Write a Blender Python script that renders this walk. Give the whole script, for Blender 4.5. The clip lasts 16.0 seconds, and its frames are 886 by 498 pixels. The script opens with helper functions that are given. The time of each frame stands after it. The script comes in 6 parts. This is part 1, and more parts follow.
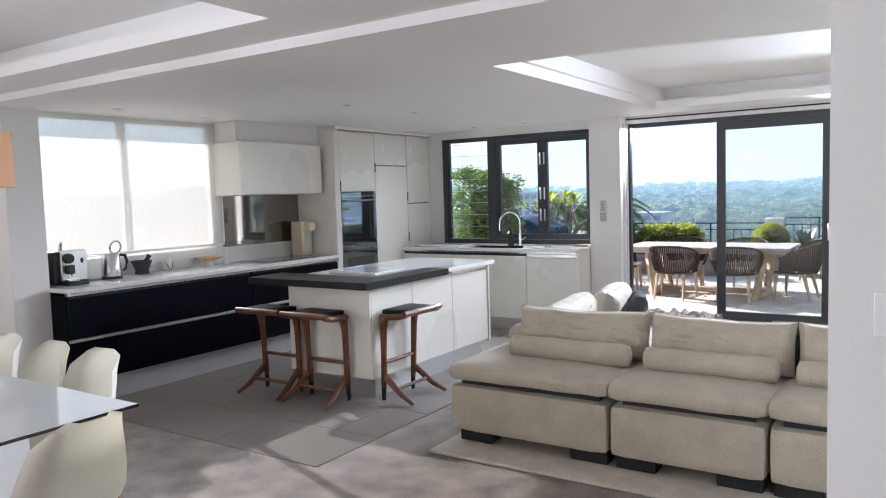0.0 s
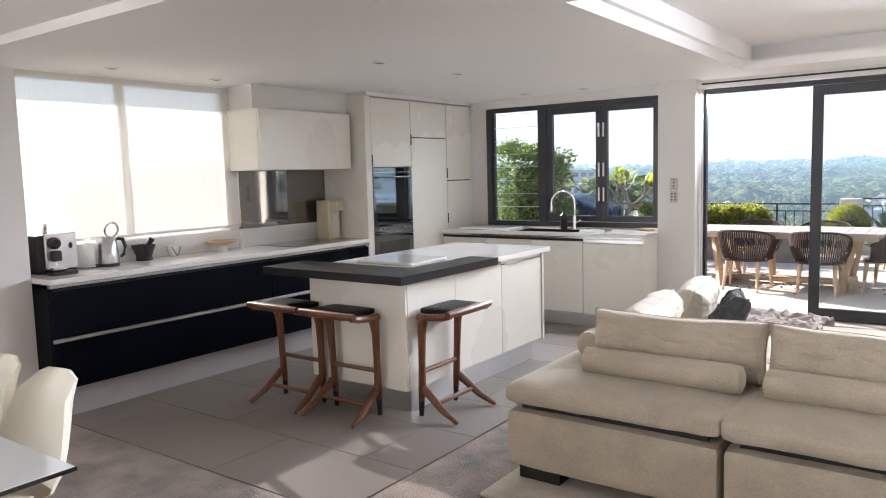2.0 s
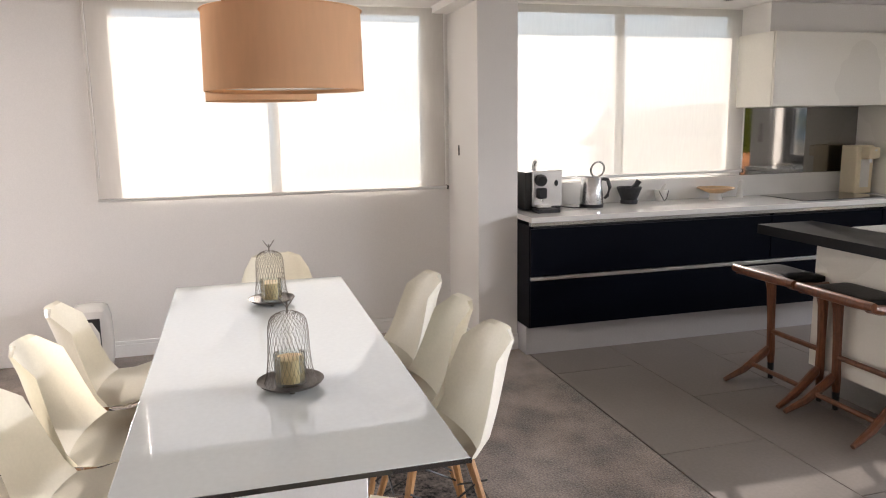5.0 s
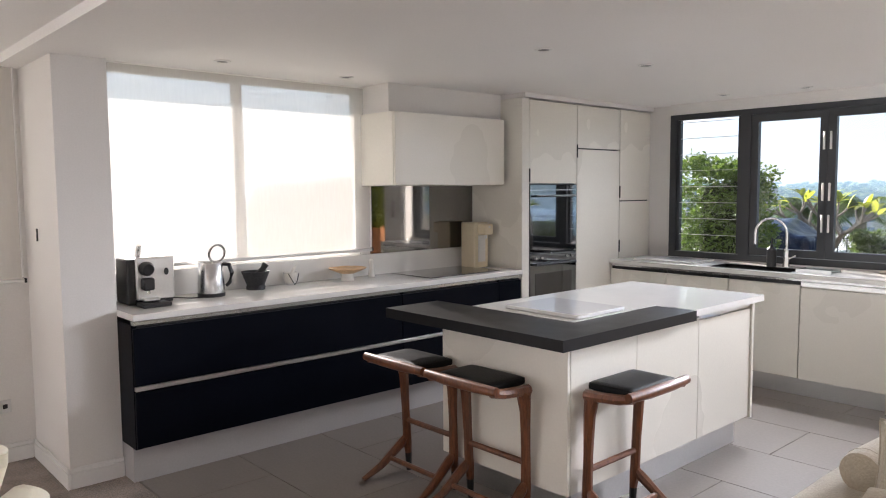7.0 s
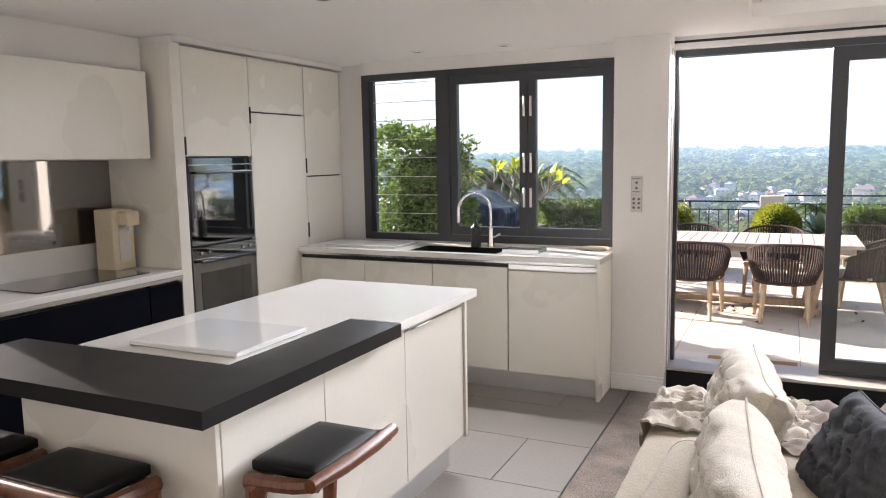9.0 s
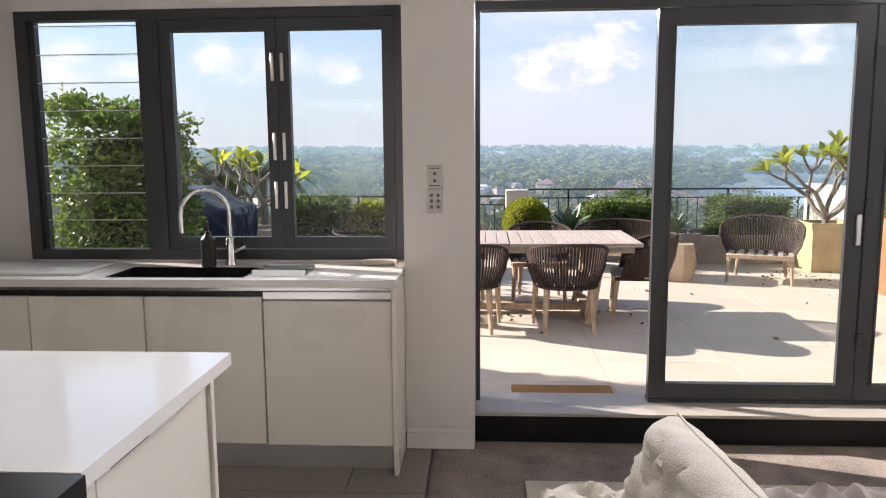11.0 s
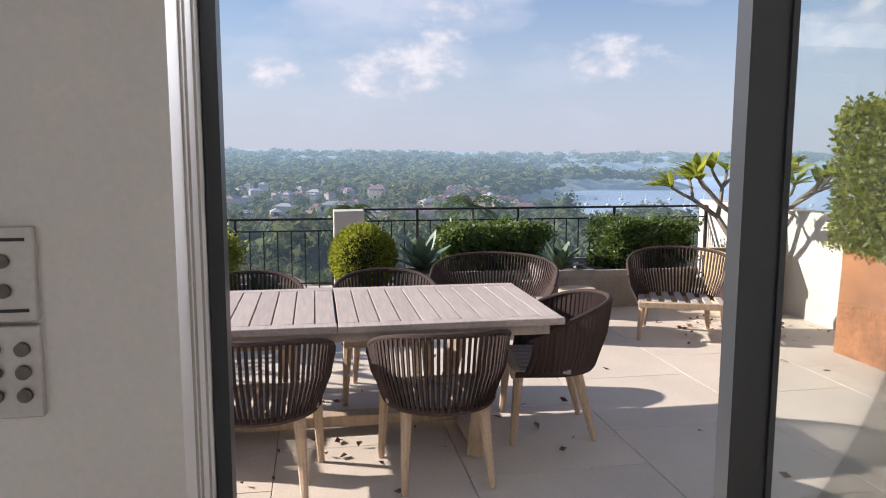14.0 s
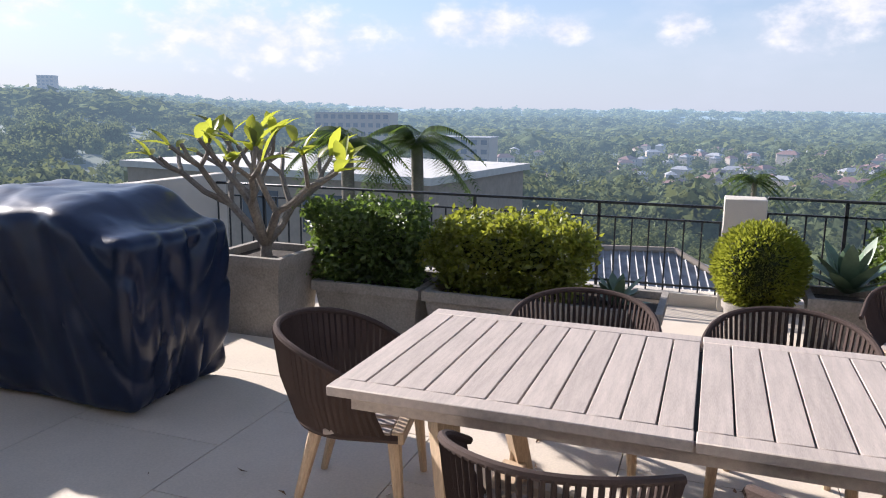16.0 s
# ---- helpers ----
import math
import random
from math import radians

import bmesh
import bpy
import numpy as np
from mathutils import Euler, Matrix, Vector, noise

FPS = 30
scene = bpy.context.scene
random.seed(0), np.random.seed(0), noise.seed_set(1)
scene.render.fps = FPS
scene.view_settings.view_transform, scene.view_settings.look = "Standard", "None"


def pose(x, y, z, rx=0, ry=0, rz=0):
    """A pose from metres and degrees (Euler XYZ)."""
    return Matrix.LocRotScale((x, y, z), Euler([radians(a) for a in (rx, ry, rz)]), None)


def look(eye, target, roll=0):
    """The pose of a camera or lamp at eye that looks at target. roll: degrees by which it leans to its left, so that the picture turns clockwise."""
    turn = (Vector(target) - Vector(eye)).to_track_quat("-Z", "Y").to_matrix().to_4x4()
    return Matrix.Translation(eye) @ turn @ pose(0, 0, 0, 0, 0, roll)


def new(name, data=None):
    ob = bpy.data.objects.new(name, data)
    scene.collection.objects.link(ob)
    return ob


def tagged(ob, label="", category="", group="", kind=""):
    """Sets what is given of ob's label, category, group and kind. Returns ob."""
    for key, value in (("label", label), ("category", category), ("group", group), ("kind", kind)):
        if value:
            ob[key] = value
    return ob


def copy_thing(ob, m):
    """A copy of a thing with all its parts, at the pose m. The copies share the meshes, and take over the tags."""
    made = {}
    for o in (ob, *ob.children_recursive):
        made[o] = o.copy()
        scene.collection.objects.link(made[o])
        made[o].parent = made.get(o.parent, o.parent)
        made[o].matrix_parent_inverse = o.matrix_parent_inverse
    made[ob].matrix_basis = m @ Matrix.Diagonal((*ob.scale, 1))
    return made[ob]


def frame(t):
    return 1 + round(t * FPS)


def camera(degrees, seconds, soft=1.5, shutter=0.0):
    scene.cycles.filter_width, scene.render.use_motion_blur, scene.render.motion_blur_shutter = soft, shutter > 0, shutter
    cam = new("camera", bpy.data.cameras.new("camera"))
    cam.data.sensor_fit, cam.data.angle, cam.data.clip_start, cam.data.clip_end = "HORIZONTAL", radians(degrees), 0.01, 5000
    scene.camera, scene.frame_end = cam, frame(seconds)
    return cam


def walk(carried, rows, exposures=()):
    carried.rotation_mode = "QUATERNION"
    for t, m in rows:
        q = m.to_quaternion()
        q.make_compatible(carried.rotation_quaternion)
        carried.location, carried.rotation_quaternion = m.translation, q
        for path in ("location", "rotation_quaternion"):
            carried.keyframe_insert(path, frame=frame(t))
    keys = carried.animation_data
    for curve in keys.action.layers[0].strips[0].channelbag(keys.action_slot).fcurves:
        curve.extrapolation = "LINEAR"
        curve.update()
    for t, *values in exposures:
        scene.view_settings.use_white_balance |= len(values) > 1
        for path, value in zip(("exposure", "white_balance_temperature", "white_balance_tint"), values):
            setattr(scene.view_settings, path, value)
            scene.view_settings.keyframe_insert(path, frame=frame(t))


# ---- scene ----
cam = camera(62.0, 16.0, 1.1)
PATH = [
    (0, (0.202, 0.563, 1.542), (-0.893, 2.23, 1.394), -1.7),
    (0.5, (0.042, 0.696, 1.525), (-0.974, 2.413, 1.377), -1.5),
    (1, (-0.112, 0.825, 1.534), (-1.063, 2.576, 1.362), -1.6),
    (1.5, (-0.259, 1.086, 1.528), (-1.315, 2.772, 1.33), -1.7),
    (2, (-0.42, 1.304, 1.527), (-1.586, 2.915, 1.322), -1.5),
    (2.5, (-0.579, 1.534, 1.544), (-1.712, 3.168, 1.335), -1.0),
    (3, (-0.666, 1.596, 1.542), (-2.154, 2.918, 1.347), -1.4),
    (3.5, (-0.759, 1.679, 1.552), (-2.585, 2.466, 1.339), -1.0),
    (5.8, (-0.892, 1.922, 1.531), (-2.791, 2.443, 1.179), -0.9),
    (6, (-0.919, 1.977, 1.548), (-2.775, 2.673, 1.278), -0.3),
    (6.5, (-1.068, 2.089, 1.568), (-2.739, 3.176, 1.398), 0.0),
    (7, (-1.229, 2.229, 1.562), (-2.707, 3.566, 1.4), -0.4),
    (7.5, (-1.315, 2.485, 1.568), (-2.646, 3.968, 1.401), -0.6),
    (8, (-1.424, 2.747, 1.559), (-2.586, 4.364, 1.378), -0.7),
    (8.5, (-1.655, 3.013, 1.57), (-2.644, 4.738, 1.359), -1.0),
    (8.7, (-1.712, 3.113, 1.571), (-2.641, 4.869, 1.344), -1.0),
    (10.8, (-2.408, 4.363, 1.509), (-2.627, 6.332, 1.238), -0.7),
    (11, (-2.454, 4.55, 1.498), (-2.565, 6.529, 1.231), -0.4),
    (11.5, (-2.518, 4.96, 1.492), (-2.345, 6.933, 1.213), 0.7),
    (12, (-2.471, 5.406, 1.498), (-2.179, 7.362, 1.198), 0.7),
    (12.5, (-2.432, 5.829, 1.5), (-2.146, 7.788, 1.219), 0.6),
    (13, (-2.434, 6.298, 1.536), (-2.149, 8.26, 1.278), 0.2),
    (13.5, (-2.361, 6.746, 1.53), (-2.073, 8.71, 1.286), -0.2),
    (14, (-2.331, 7.187, 1.509), (-1.993, 9.141, 1.254), 0.1),
    (14.5, (-2.288, 7.539, 1.543), (-1.921, 9.484, 1.26), 0.5),
    (15, (-2.189, 7.879, 1.521), (-2.044, 9.847, 1.199), 0.6),
    (15.5, (-2.169, 8.173, 1.536), (-2.436, 10.123, 1.179), 0.6),
    (16, (-2.248, 8.54, 1.571), (-2.924, 10.387, 1.206), 0.6),
]
EXPOSURES = [(0.0, 1.68, 5700, 14), (2.5, 1.82, 6350, 17), (3.5, 1.62, 6550, 17), (7.0, 1.75, 6250, 18), (8.7, 1.78, 6450, 18),
             (11.0, 1.25, 6550, 19), (12.5, 0.9, 6350, 18), (14.2, 0.8, 6250, 18), (15.2, 0.95, 6250, 18), (16.0, 1.0, 6150, 17)]
walk(cam, [(t, look(e, p, r)) for t, e, p, r in PATH], EXPOSURES)

# ---- world, sun, window light ----
SUN_FROM = Vector((-1.0, 0.325, 0.50)).normalized()
world = bpy.data.worlds.new("sky")
scene.world = world
world.use_nodes = True
wn, wl = world.node_tree.nodes, world.node_tree.links
wn.clear()
sky = wn.new("ShaderNodeTexSky")
sky.sky_type, sky.sun_disc = "NISHITA", False
sky.sun_elevation = math.asin(SUN_FROM.z)
sky.sun_rotation = math.atan2(SUN_FROM.x, SUN_FROM.y)
sky.air_density, sky.dust_density, sky.ozone_density = 1.0, 0.4, 3.0
wco = wn.new("ShaderNodeTexCoord")
wmap = wn.new("ShaderNodeMapping")
wmap.inputs["Scale"].default_value = (1.0, 1.0, 2.4)
wnoise = wn.new("ShaderNodeTexNoise")
wnoise.inputs["Scale"].default_value = 4.6
wnoise.inputs["Detail"].default_value = 7.0
wnoise.inputs["Roughness"].default_value = 0.52
wramp = wn.new("ShaderNodeValToRGB")
wramp.color_ramp.elements[0].position, wramp.color_ramp.elements[0].color = 0.50, (0.04, 0.04, 0.04, 1)
wramp.color_ramp.elements[1].position, wramp.color_ramp.elements[1].color = 0.70, (0.45, 0.45, 0.45, 1)
wmix = wn.new("ShaderNodeMixRGB")
wmix.inputs["Color2"].default_value = (7.8, 7.7, 7.7, 1)
wbg = wn.new("ShaderNodeBackground")
wbg.inputs["Strength"].default_value = 0.075
wout = wn.new("ShaderNodeOutputWorld")
wl.new(wco.outputs["Generated"], wmap.inputs["Vector"])
wl.new(wmap.outputs["Vector"], wnoise.inputs["Vector"])
wl.new(wnoise.outputs["Fac"], wramp.inputs["Fac"])
wl.new(wramp.outputs["Color"], wmix.inputs["Fac"])
wl.new(sky.outputs["Color"], wmix.inputs["Color1"])


def sky_math(op, a, b=None, clamp=False):
    """One math node of the sky; numbers and sockets alike."""
    m = wn.new("ShaderNodeMath")
    m.operation, m.use_clamp = op, clamp
    for i, v in enumerate((a, b)):
        if v is None:
            continue
        if isinstance(v, (int, float)):
            m.inputs[i].default_value = v
        else:
            wl.new(v, m.inputs[i])
    return m.outputs[0]


# pale haze low over the horizon
wsep, wpow, whaze = wn.new("ShaderNodeSeparateXYZ"), wn.new("ShaderNodeMapRange"), wn.new("ShaderNodeMixRGB")
wpow.inputs["From Min"].default_value, wpow.inputs["From Max"].default_value = 0.0, 0.26
wpow.inputs["To Min"].default_value, wpow.inputs["To Max"].default_value = 0.85, 0.0
wpow.interpolation_type = "SMOOTHSTEP"
whaze.inputs["Color2"].default_value = (4.3, 4.75, 5.5, 1)
wl.new(wco.outputs["Generated"], wsep.inputs["Vector"])
wl.new(wsep.outputs["Z"], wpow.inputs["Value"])
wl.new(wpow.outputs["Result"], whaze.inputs["Fac"])
wl.new(wmix.outputs["Color"], whaze.inputs["Color1"])

# cumulus: lobes by bearing and height in degrees, torn up by noise
azimuth = sky_math("MULTIPLY", sky_math("ARCTAN2", wsep.outputs["X"], wsep.outputs["Y"]), 57.3)
height = sky_math("MULTIPLY", sky_math("ARCSINE", wsep.outputs["Z"]), 57.3)
plane = wn.new("ShaderNodeCombineXYZ")
wl.new(azimuth, plane.inputs["X"])
wl.new(sky_math("MULTIPLY", height, 1.5), plane.inputs["Y"])
puff = wn.new("ShaderNodeTexNoise")
puff.inputs["Scale"].default_value, puff.inputs["Detail"].default_value, puff.inputs["Roughness"].default_value = 0.42, 8.0, 0.56
wl.new(plane.outputs["Vector"], puff.inputs["Vector"])
lobes = None
for a0, h0, aw, hw in ((5.5, 6.0, 4.2, 2.2), (8.6, 7.2, 3.4, 2.6), (22.6, 7.1, 4.0, 1.7), (-2.8, 6.2, 2.2, 1.5), (10.2, 10.6, 2.8, 1.0),
                       (-11.5, 6.0, 2.6, 1.2), (-17.5, 6.4, 6.0, 1.8), (-34.0, 5.4, 11.0, 3.0), (-21.0, 10.0, 5.5, 1.6), (-52.0, 8.0, 9.0, 3.0),
                       (38.0, 8.5, 5.0, 1.6), (55.0, 6.5, 7.0, 2.2)):
    u = sky_math("DIVIDE", sky_math("SUBTRACT", azimuth, a0), aw)
    v = sky_math("DIVIDE", sky_math("SUBTRACT", height, h0), hw)
    r = sky_math("SUBTRACT", 1.0, sky_math("ADD", sky_math("MULTIPLY", u, u), sky_math("MULTIPLY", v, v)))
    lobes = r if lobes is None else sky_math("MAXIMUM", lobes, r)
lobes = sky_math("MAXIMUM", lobes, -1.2)
torn = sky_math("ADD", lobes, sky_math("MULTIPLY", sky_math("SUBTRACT", puff.outputs["Fac"], 0.47), 3.4))
cover = wn.new("ShaderNodeMapRange")
cover.interpolation_type = "SMOOTHSTEP"
cover.inputs["From Min"].default_value, cover.inputs["From Max"].default_value = 0.05, 1.5
cover.inputs["To Max"].default_value = 0.85
wl.new(torn, cover.inputs["Value"])
lit = wn.new("ShaderNodeMixRGB")
lit.inputs["Color1"].default_value, lit.inputs["Color2"].default_value = (5.3, 5.5, 5.95, 1), (7.3, 7.15, 7.0, 1)
wl.new(sky_math("MULTIPLY", sky_math("SUBTRACT", puff.outputs["Fac"], 0.38), 3.6, True), lit.inputs["Fac"])
wcum = wn.new("ShaderNodeMixRGB")
wl.new(cover.outputs["Result"], wcum.inputs["Fac"])
wl.new(whaze.outputs["Color"], wcum.inputs["Color1"])
wl.new(lit.outputs["Color"], wcum.inputs["Color2"])
wl.new(wcum.outputs["Color"], wbg.inputs["Color"])
wl.new(wbg.outputs["Background"], wout.inputs["Surface"])

sun = new("sun", bpy.data.lights.new("sun", "SUN"))
sun.data.energy, sun.data.angle, sun.data.color = 5.0, radians(0.6), (1.0, 0.93, 0.82)
sun.matrix_basis = look(SUN_FROM * 50, (0, 0, 0))


def window_light(name, at, target, sx, sy, power, colour=(0.93, 0.97, 1.0), spread=115):
    lamp = new(name, bpy.data.lights.new(name, "AREA"))
    lamp.data.shape, lamp.data.size, lamp.data.size_y = "RECTANGLE", sx, sy
    lamp.data.energy, lamp.data.color, lamp.data.spread = power, colour, radians(spread)
    lamp.matrix_basis = look(at, target)
    return lamp


# lamps in place of daylight at the openings; the rear one is added fill
window_light("window_light_kitchen", (-3.85, 8.315, 2.19), (-3.9, 6.2, 0.2), 1.9, 0.03, 8, spread=84)
window_light("window_light_door", (-0.1, 8.30, 2.212), (-1.2, 2.6, 0.6), 4.6, 0.045, 72, spread=94)
# added fill from behind, set in an unseen, assumed window
window_light("window_light_rear", (-6.03, -1.7, 1.25), (-3.0, -1.0, 1.45), 2.2, 1.6, 54, (1.0, 0.98, 0.95), 125)


# ---- materials ----
def material(name, colour, rough=0.5, metal=0.0, vary=0.06, scale=3.0, grain=40.0, bump=0.15, island=0.0,
             obj_vary=0.0, coat=0.0, stretch=(1, 1, 1), sheen=0.0, spec=0.5):
    """A procedural surface: colour with variation at two scales and fine relief."""
    m = bpy.data.materials.new(name)
    m.use_nodes = True
    n, l = m.node_tree.nodes, m.node_tree.links
    b = n["Principled BSDF"]
    b.inputs["Roughness"].default_value, b.inputs["Metallic"].default_value = rough, metal
    b.inputs["Coat Weight"].default_value = coat
    b.inputs["Sheen Weight"].default_value = sheen
    b.inputs["Specular IOR Level"].default_value = spec
    co = n.new("ShaderNodeTexCoord")
    mp = n.new("ShaderNodeMapping")
    mp.inputs["Scale"].default_value = stretch
    l.new(co.outputs["Object"], mp.inputs["Vector"])
    big, small = n.new("ShaderNodeTexNoise"), n.new("ShaderNodeTexNoise")
    big.inputs["Scale"].default_value, small.inputs["Scale"].default_value = scale, grain
    big.inputs["Detail"].default_value = small.inputs["Detail"].default_value = 4.0
    l.new(mp.outputs["Vector"], big.inputs["Vector"])
    l.new(mp.outputs["Vector"], small.inputs["Vector"])
    add = n.new("ShaderNodeMath")
    add.operation = "ADD"
    l.new(big.outputs["Fac"], add.inputs[0])
    l.new(small.outputs["Fac"], add.inputs[1])
    total = add
    if obj_vary or island:
        info = n.new("ShaderNodeObjectInfo") if obj_vary else n.new("ShaderNodeNewGeometry")
        rnd = info.outputs["Random"] if obj_vary else info.outputs["Random Per Island"]
        scl = n.new("ShaderNodeMath")
        scl.operation = "MULTIPLY_ADD"
        scl.inputs[1].default_value = obj_vary or island
        l.new(rnd, scl.inputs[0])
        l.new(add.outputs[0], scl.inputs[2])
        total = scl
    rng = n.new("ShaderNodeMapRange")
    rng.inputs["From Min"].default_value, rng.inputs["From Max"].default_value = 0.6, 1.4 + (obj_vary or island)
    rng.inputs["To Min"].default_value, rng.inputs["To Max"].default_value = 1 - vary * 2.2, 1 + vary * 1.2
    l.new(total.outputs[0], rng.inputs["Value"])
    mul = n.new("ShaderNodeMixRGB")
    mul.blend_type = "MULTIPLY"
    mul.inputs["Fac"].default_value = 1.0
    mul.inputs["Color1"].default_value = (*colour, 1)
    l.new(rng.outputs["Result"], mul.inputs["Color2"])
    l.new(mul.outputs["Color"], b.inputs["Base Color"])
    if bump:
        bp = n.new("ShaderNodeBump")
        bp.inputs["Strength"].default_value, bp.inputs["Distance"].default_value = bump, 0.004
        l.new(small.outputs["Fac"], bp.inputs["Height"])
        l.new(bp.outputs["Normal"], b.inputs["Normal"])
    rr = n.new("ShaderNodeMapRange")
    rr.inputs["To Min"].default_value, rr.inputs["To Max"].default_value = max(0.0, rough - 0.06), min(1.0, rough + 0.06)
    l.new(big.outputs["Fac"], rr.inputs["Value"])
    l.new(rr.outputs["Result"], b.inputs["Roughness"])
    return m


def glass_material(name, tint=(0.95, 0.98, 0.97), gloss=0.8):
    """Thin clear glass: straight view through it and a Fresnel gloss."""
    m = bpy.data.materials.new(name)
    m.use_nodes = True
    n, l = m.node_tree.nodes, m.node_tree.links
    n.clear()
    tr, gl, mx = n.new("ShaderNodeBsdfTransparent"), n.new("ShaderNodeBsdfGlossy"), n.new("ShaderNodeMixShader")
    fr, sc, out = n.new("ShaderNodeFresnel"), n.new("ShaderNodeMath"), n.new("ShaderNodeOutputMaterial")
    tr.inputs["Color"].default_value = (*tint, 1)
    gl.inputs["Roughness"].default_value = 0.02
    fr.inputs["IOR"].default_value = 1.45
    sc.operation = "MULTIPLY"
    sc.inputs[1].default_value = gloss
    l.new(fr.outputs["Fac"], sc.inputs[0])
    l.new(sc.outputs[0], mx.inputs["Fac"])
    l.new(tr.outputs[0], mx.inputs[1])
    l.new(gl.outputs[0], mx.inputs[2])
    l.new(mx.outputs[0], out.inputs["Surface"])
    return m


def cloth_through(name, colour, through_weight, open_weight, rough=0.9):
    """Woven cloth that lets light through: diffuse, translucent and open weave."""
    m = bpy.data.materials.new(name)
    m.use_nodes = True
    n, l = m.node_tree.nodes, m.node_tree.links
    n.clear()
    d, t, o = n.new("ShaderNodeBsdfDiffuse"), n.new("ShaderNodeBsdfTranslucent"), n.new("ShaderNodeBsdfTransparent")
    m1, m2, out = n.new("ShaderNodeMixShader"), n.new("ShaderNodeMixShader"), n.new("ShaderNodeOutputMaterial")
    co, nz, mp = n.new("ShaderNodeTexCoord"), n.new("ShaderNodeTexNoise"), n.new("ShaderNodeMapping")
    mp.inputs["Scale"].default_value = (1, 1, 0.15)
    nz.inputs["Scale"].default_value = 60
    rg = n.new("ShaderNodeMapRange")
    rg.inputs["To Min"].default_value, rg.inputs["To Max"].default_value = 0.93, 1.03
    mu = n.new("ShaderNodeMixRGB")
    mu.blend_type = "MULTIPLY"
    mu.inputs["Fac"].default_value = 1
    mu.inputs["Color1"].default_value = (*colour, 1)
    l.new(co.outputs["Object"], mp.inputs["Vector"])
    l.new(mp.outputs["Vector"], nz.inputs["Vector"])
    l.new(nz.outputs["Fac"], rg.inputs["Value"])
    l.new(rg.outputs["Result"], mu.inputs["Color2"])
    l.new(mu.outputs["Color"], d.inputs["Color"])
    l.new(mu.outputs["Color"], t.inputs["Color"])
    m1.inputs["Fac"].default_value, m2.inputs["Fac"].default_value = through_weight, open_weight
    l.new(d.outputs[0], m1.inputs[1])
    l.new(t.outputs[0], m1.inputs[2])
    l.new(m1.outputs[0], m2.inputs[1])
    l.new(o.outputs[0], m2.inputs[2])
    l.new(m2.outputs[0], out.inputs["Surface"])
    return m


def leaf_material(name, colour, through_colour, weight=0.45, vary=0.5, island=1.5, scale=3.0, grain=8.0):
    """A leaf: glossy front, light shining through, each leaf a little different."""
    m = material(name, colour, 0.45, vary=vary, island=island, scale=scale, grain=grain, bump=0)
    n, l = m.node_tree.nodes, m.node_tree.links
    tr, mx = n.new("ShaderNodeBsdfTranslucent"), n.new("ShaderNodeMixShader")
    tr.inputs["Color"].default_value = (*through_colour, 1)
    mx.inputs["Fac"].default_value = weight
    l.new(n["Principled BSDF"].outputs[0], mx.inputs[1])
    l.new(tr.outputs[0], mx.inputs[2])
    l.new(mx.outputs[0], n["Material Output"].inputs["Surface"])
    return m


WALL = material("wall_paint", (0.78, 0.76, 0.73), 0.75, vary=0.03, scale=0.8, grain=120, bump=0.08)
CEIL = material("ceiling_paint", (0.87, 0.855, 0.835), 0.7, vary=0.02, scale=0.5, grain=90, bump=0.05)
TRIM = material("trim_paint", (0.82, 0.81, 0.79), 0.4, vary=0.02, grain=60, bump=0.05)
CABINET = material("cabinet_lacquer", (0.82, 0.79, 0.71), 0.28, vary=0.02, scale=0.7, grain=80, bump=0.02)
KICK = material("grey_kickboard", (0.50, 0.49, 0.49), 0.45, vary=0.04, grain=80, bump=0.02)
NAVY = material("navy_lacquer", (0.003, 0.004, 0.008), 0.35, vary=0.1, grain=60, bump=0.02, spec=0.07)
STONE = material("white_stone", (0.80, 0.79, 0.76), 0.06, vary=0.03, scale=4, grain=150, bump=0.01)
DARKSTONE = material("charcoal_stone", (0.013, 0.013, 0.014), 0.36, vary=0.15, scale=8, grain=200, bump=0.03, spec=0.25)
ALU = material("grey_aluminium", (0.046, 0.050, 0.055), 0.40, metal=0.2, vary=0.05, scale=2, grain=160, bump=0.03)
STEEL = material("brushed_steel", (0.62, 0.62, 0.62), 0.25, metal=1.0, vary=0.06, grain=120, bump=0.03, stretch=(1, 1, 20))
CHROME = material("chrome", (0.8, 0.8, 0.8), 0.08, metal=1.0, vary=0.02, bump=0.0)
SATIN = material("satin_aluminium", (0.72, 0.72, 0.71), 0.3, metal=1.0, vary=0.04, grain=120, bump=0.02)
BLACKGLASS = material("black_glass", (0.006, 0.006, 0.007), 0.03, vary=0.05, bump=0.0, coat=0.6, spec=1.0)
SMOKE = material("smoked_mirror", (0.25, 0.245, 0.235), 0.02, metal=1.0, vary=0.02, bump=0.0)
OVENGLASS = material("mirrored_oven_glass", (0.25, 0.26, 0.27), 0.03, metal=1.0, vary=0.02, bump=0.0)
BLACK = material("black_plastic", (0.012, 0.012, 0.013), 0.4, vary=0.1, grain=200, bump=0.05)
THRESH = material("grey_sill_stone", (0.50, 0.47, 0.43), 0.4, vary=0.08, scale=4, grain=120, bump=0.05)
SINKM = material("matt_black_composite", (0.006, 0.006, 0.006), 0.6, vary=0.1, grain=200, bump=0.05, spec=0.1)
SWITCHM = material("switch_steel", (0.55, 0.53, 0.50), 0.4, metal=0.35, vary=0.06, grain=120, bump=0.02)
TILE = material("floor_tile", (0.232, 0.203, 0.182), 0.46, vary=0.08, scale=2.5, grain=60, bump=0.06, obj_vary=0.12, spec=0.32)
GROUT = material("grout", (0.22, 0.21, 0.20), 0.9, vary=0.1, grain=120)
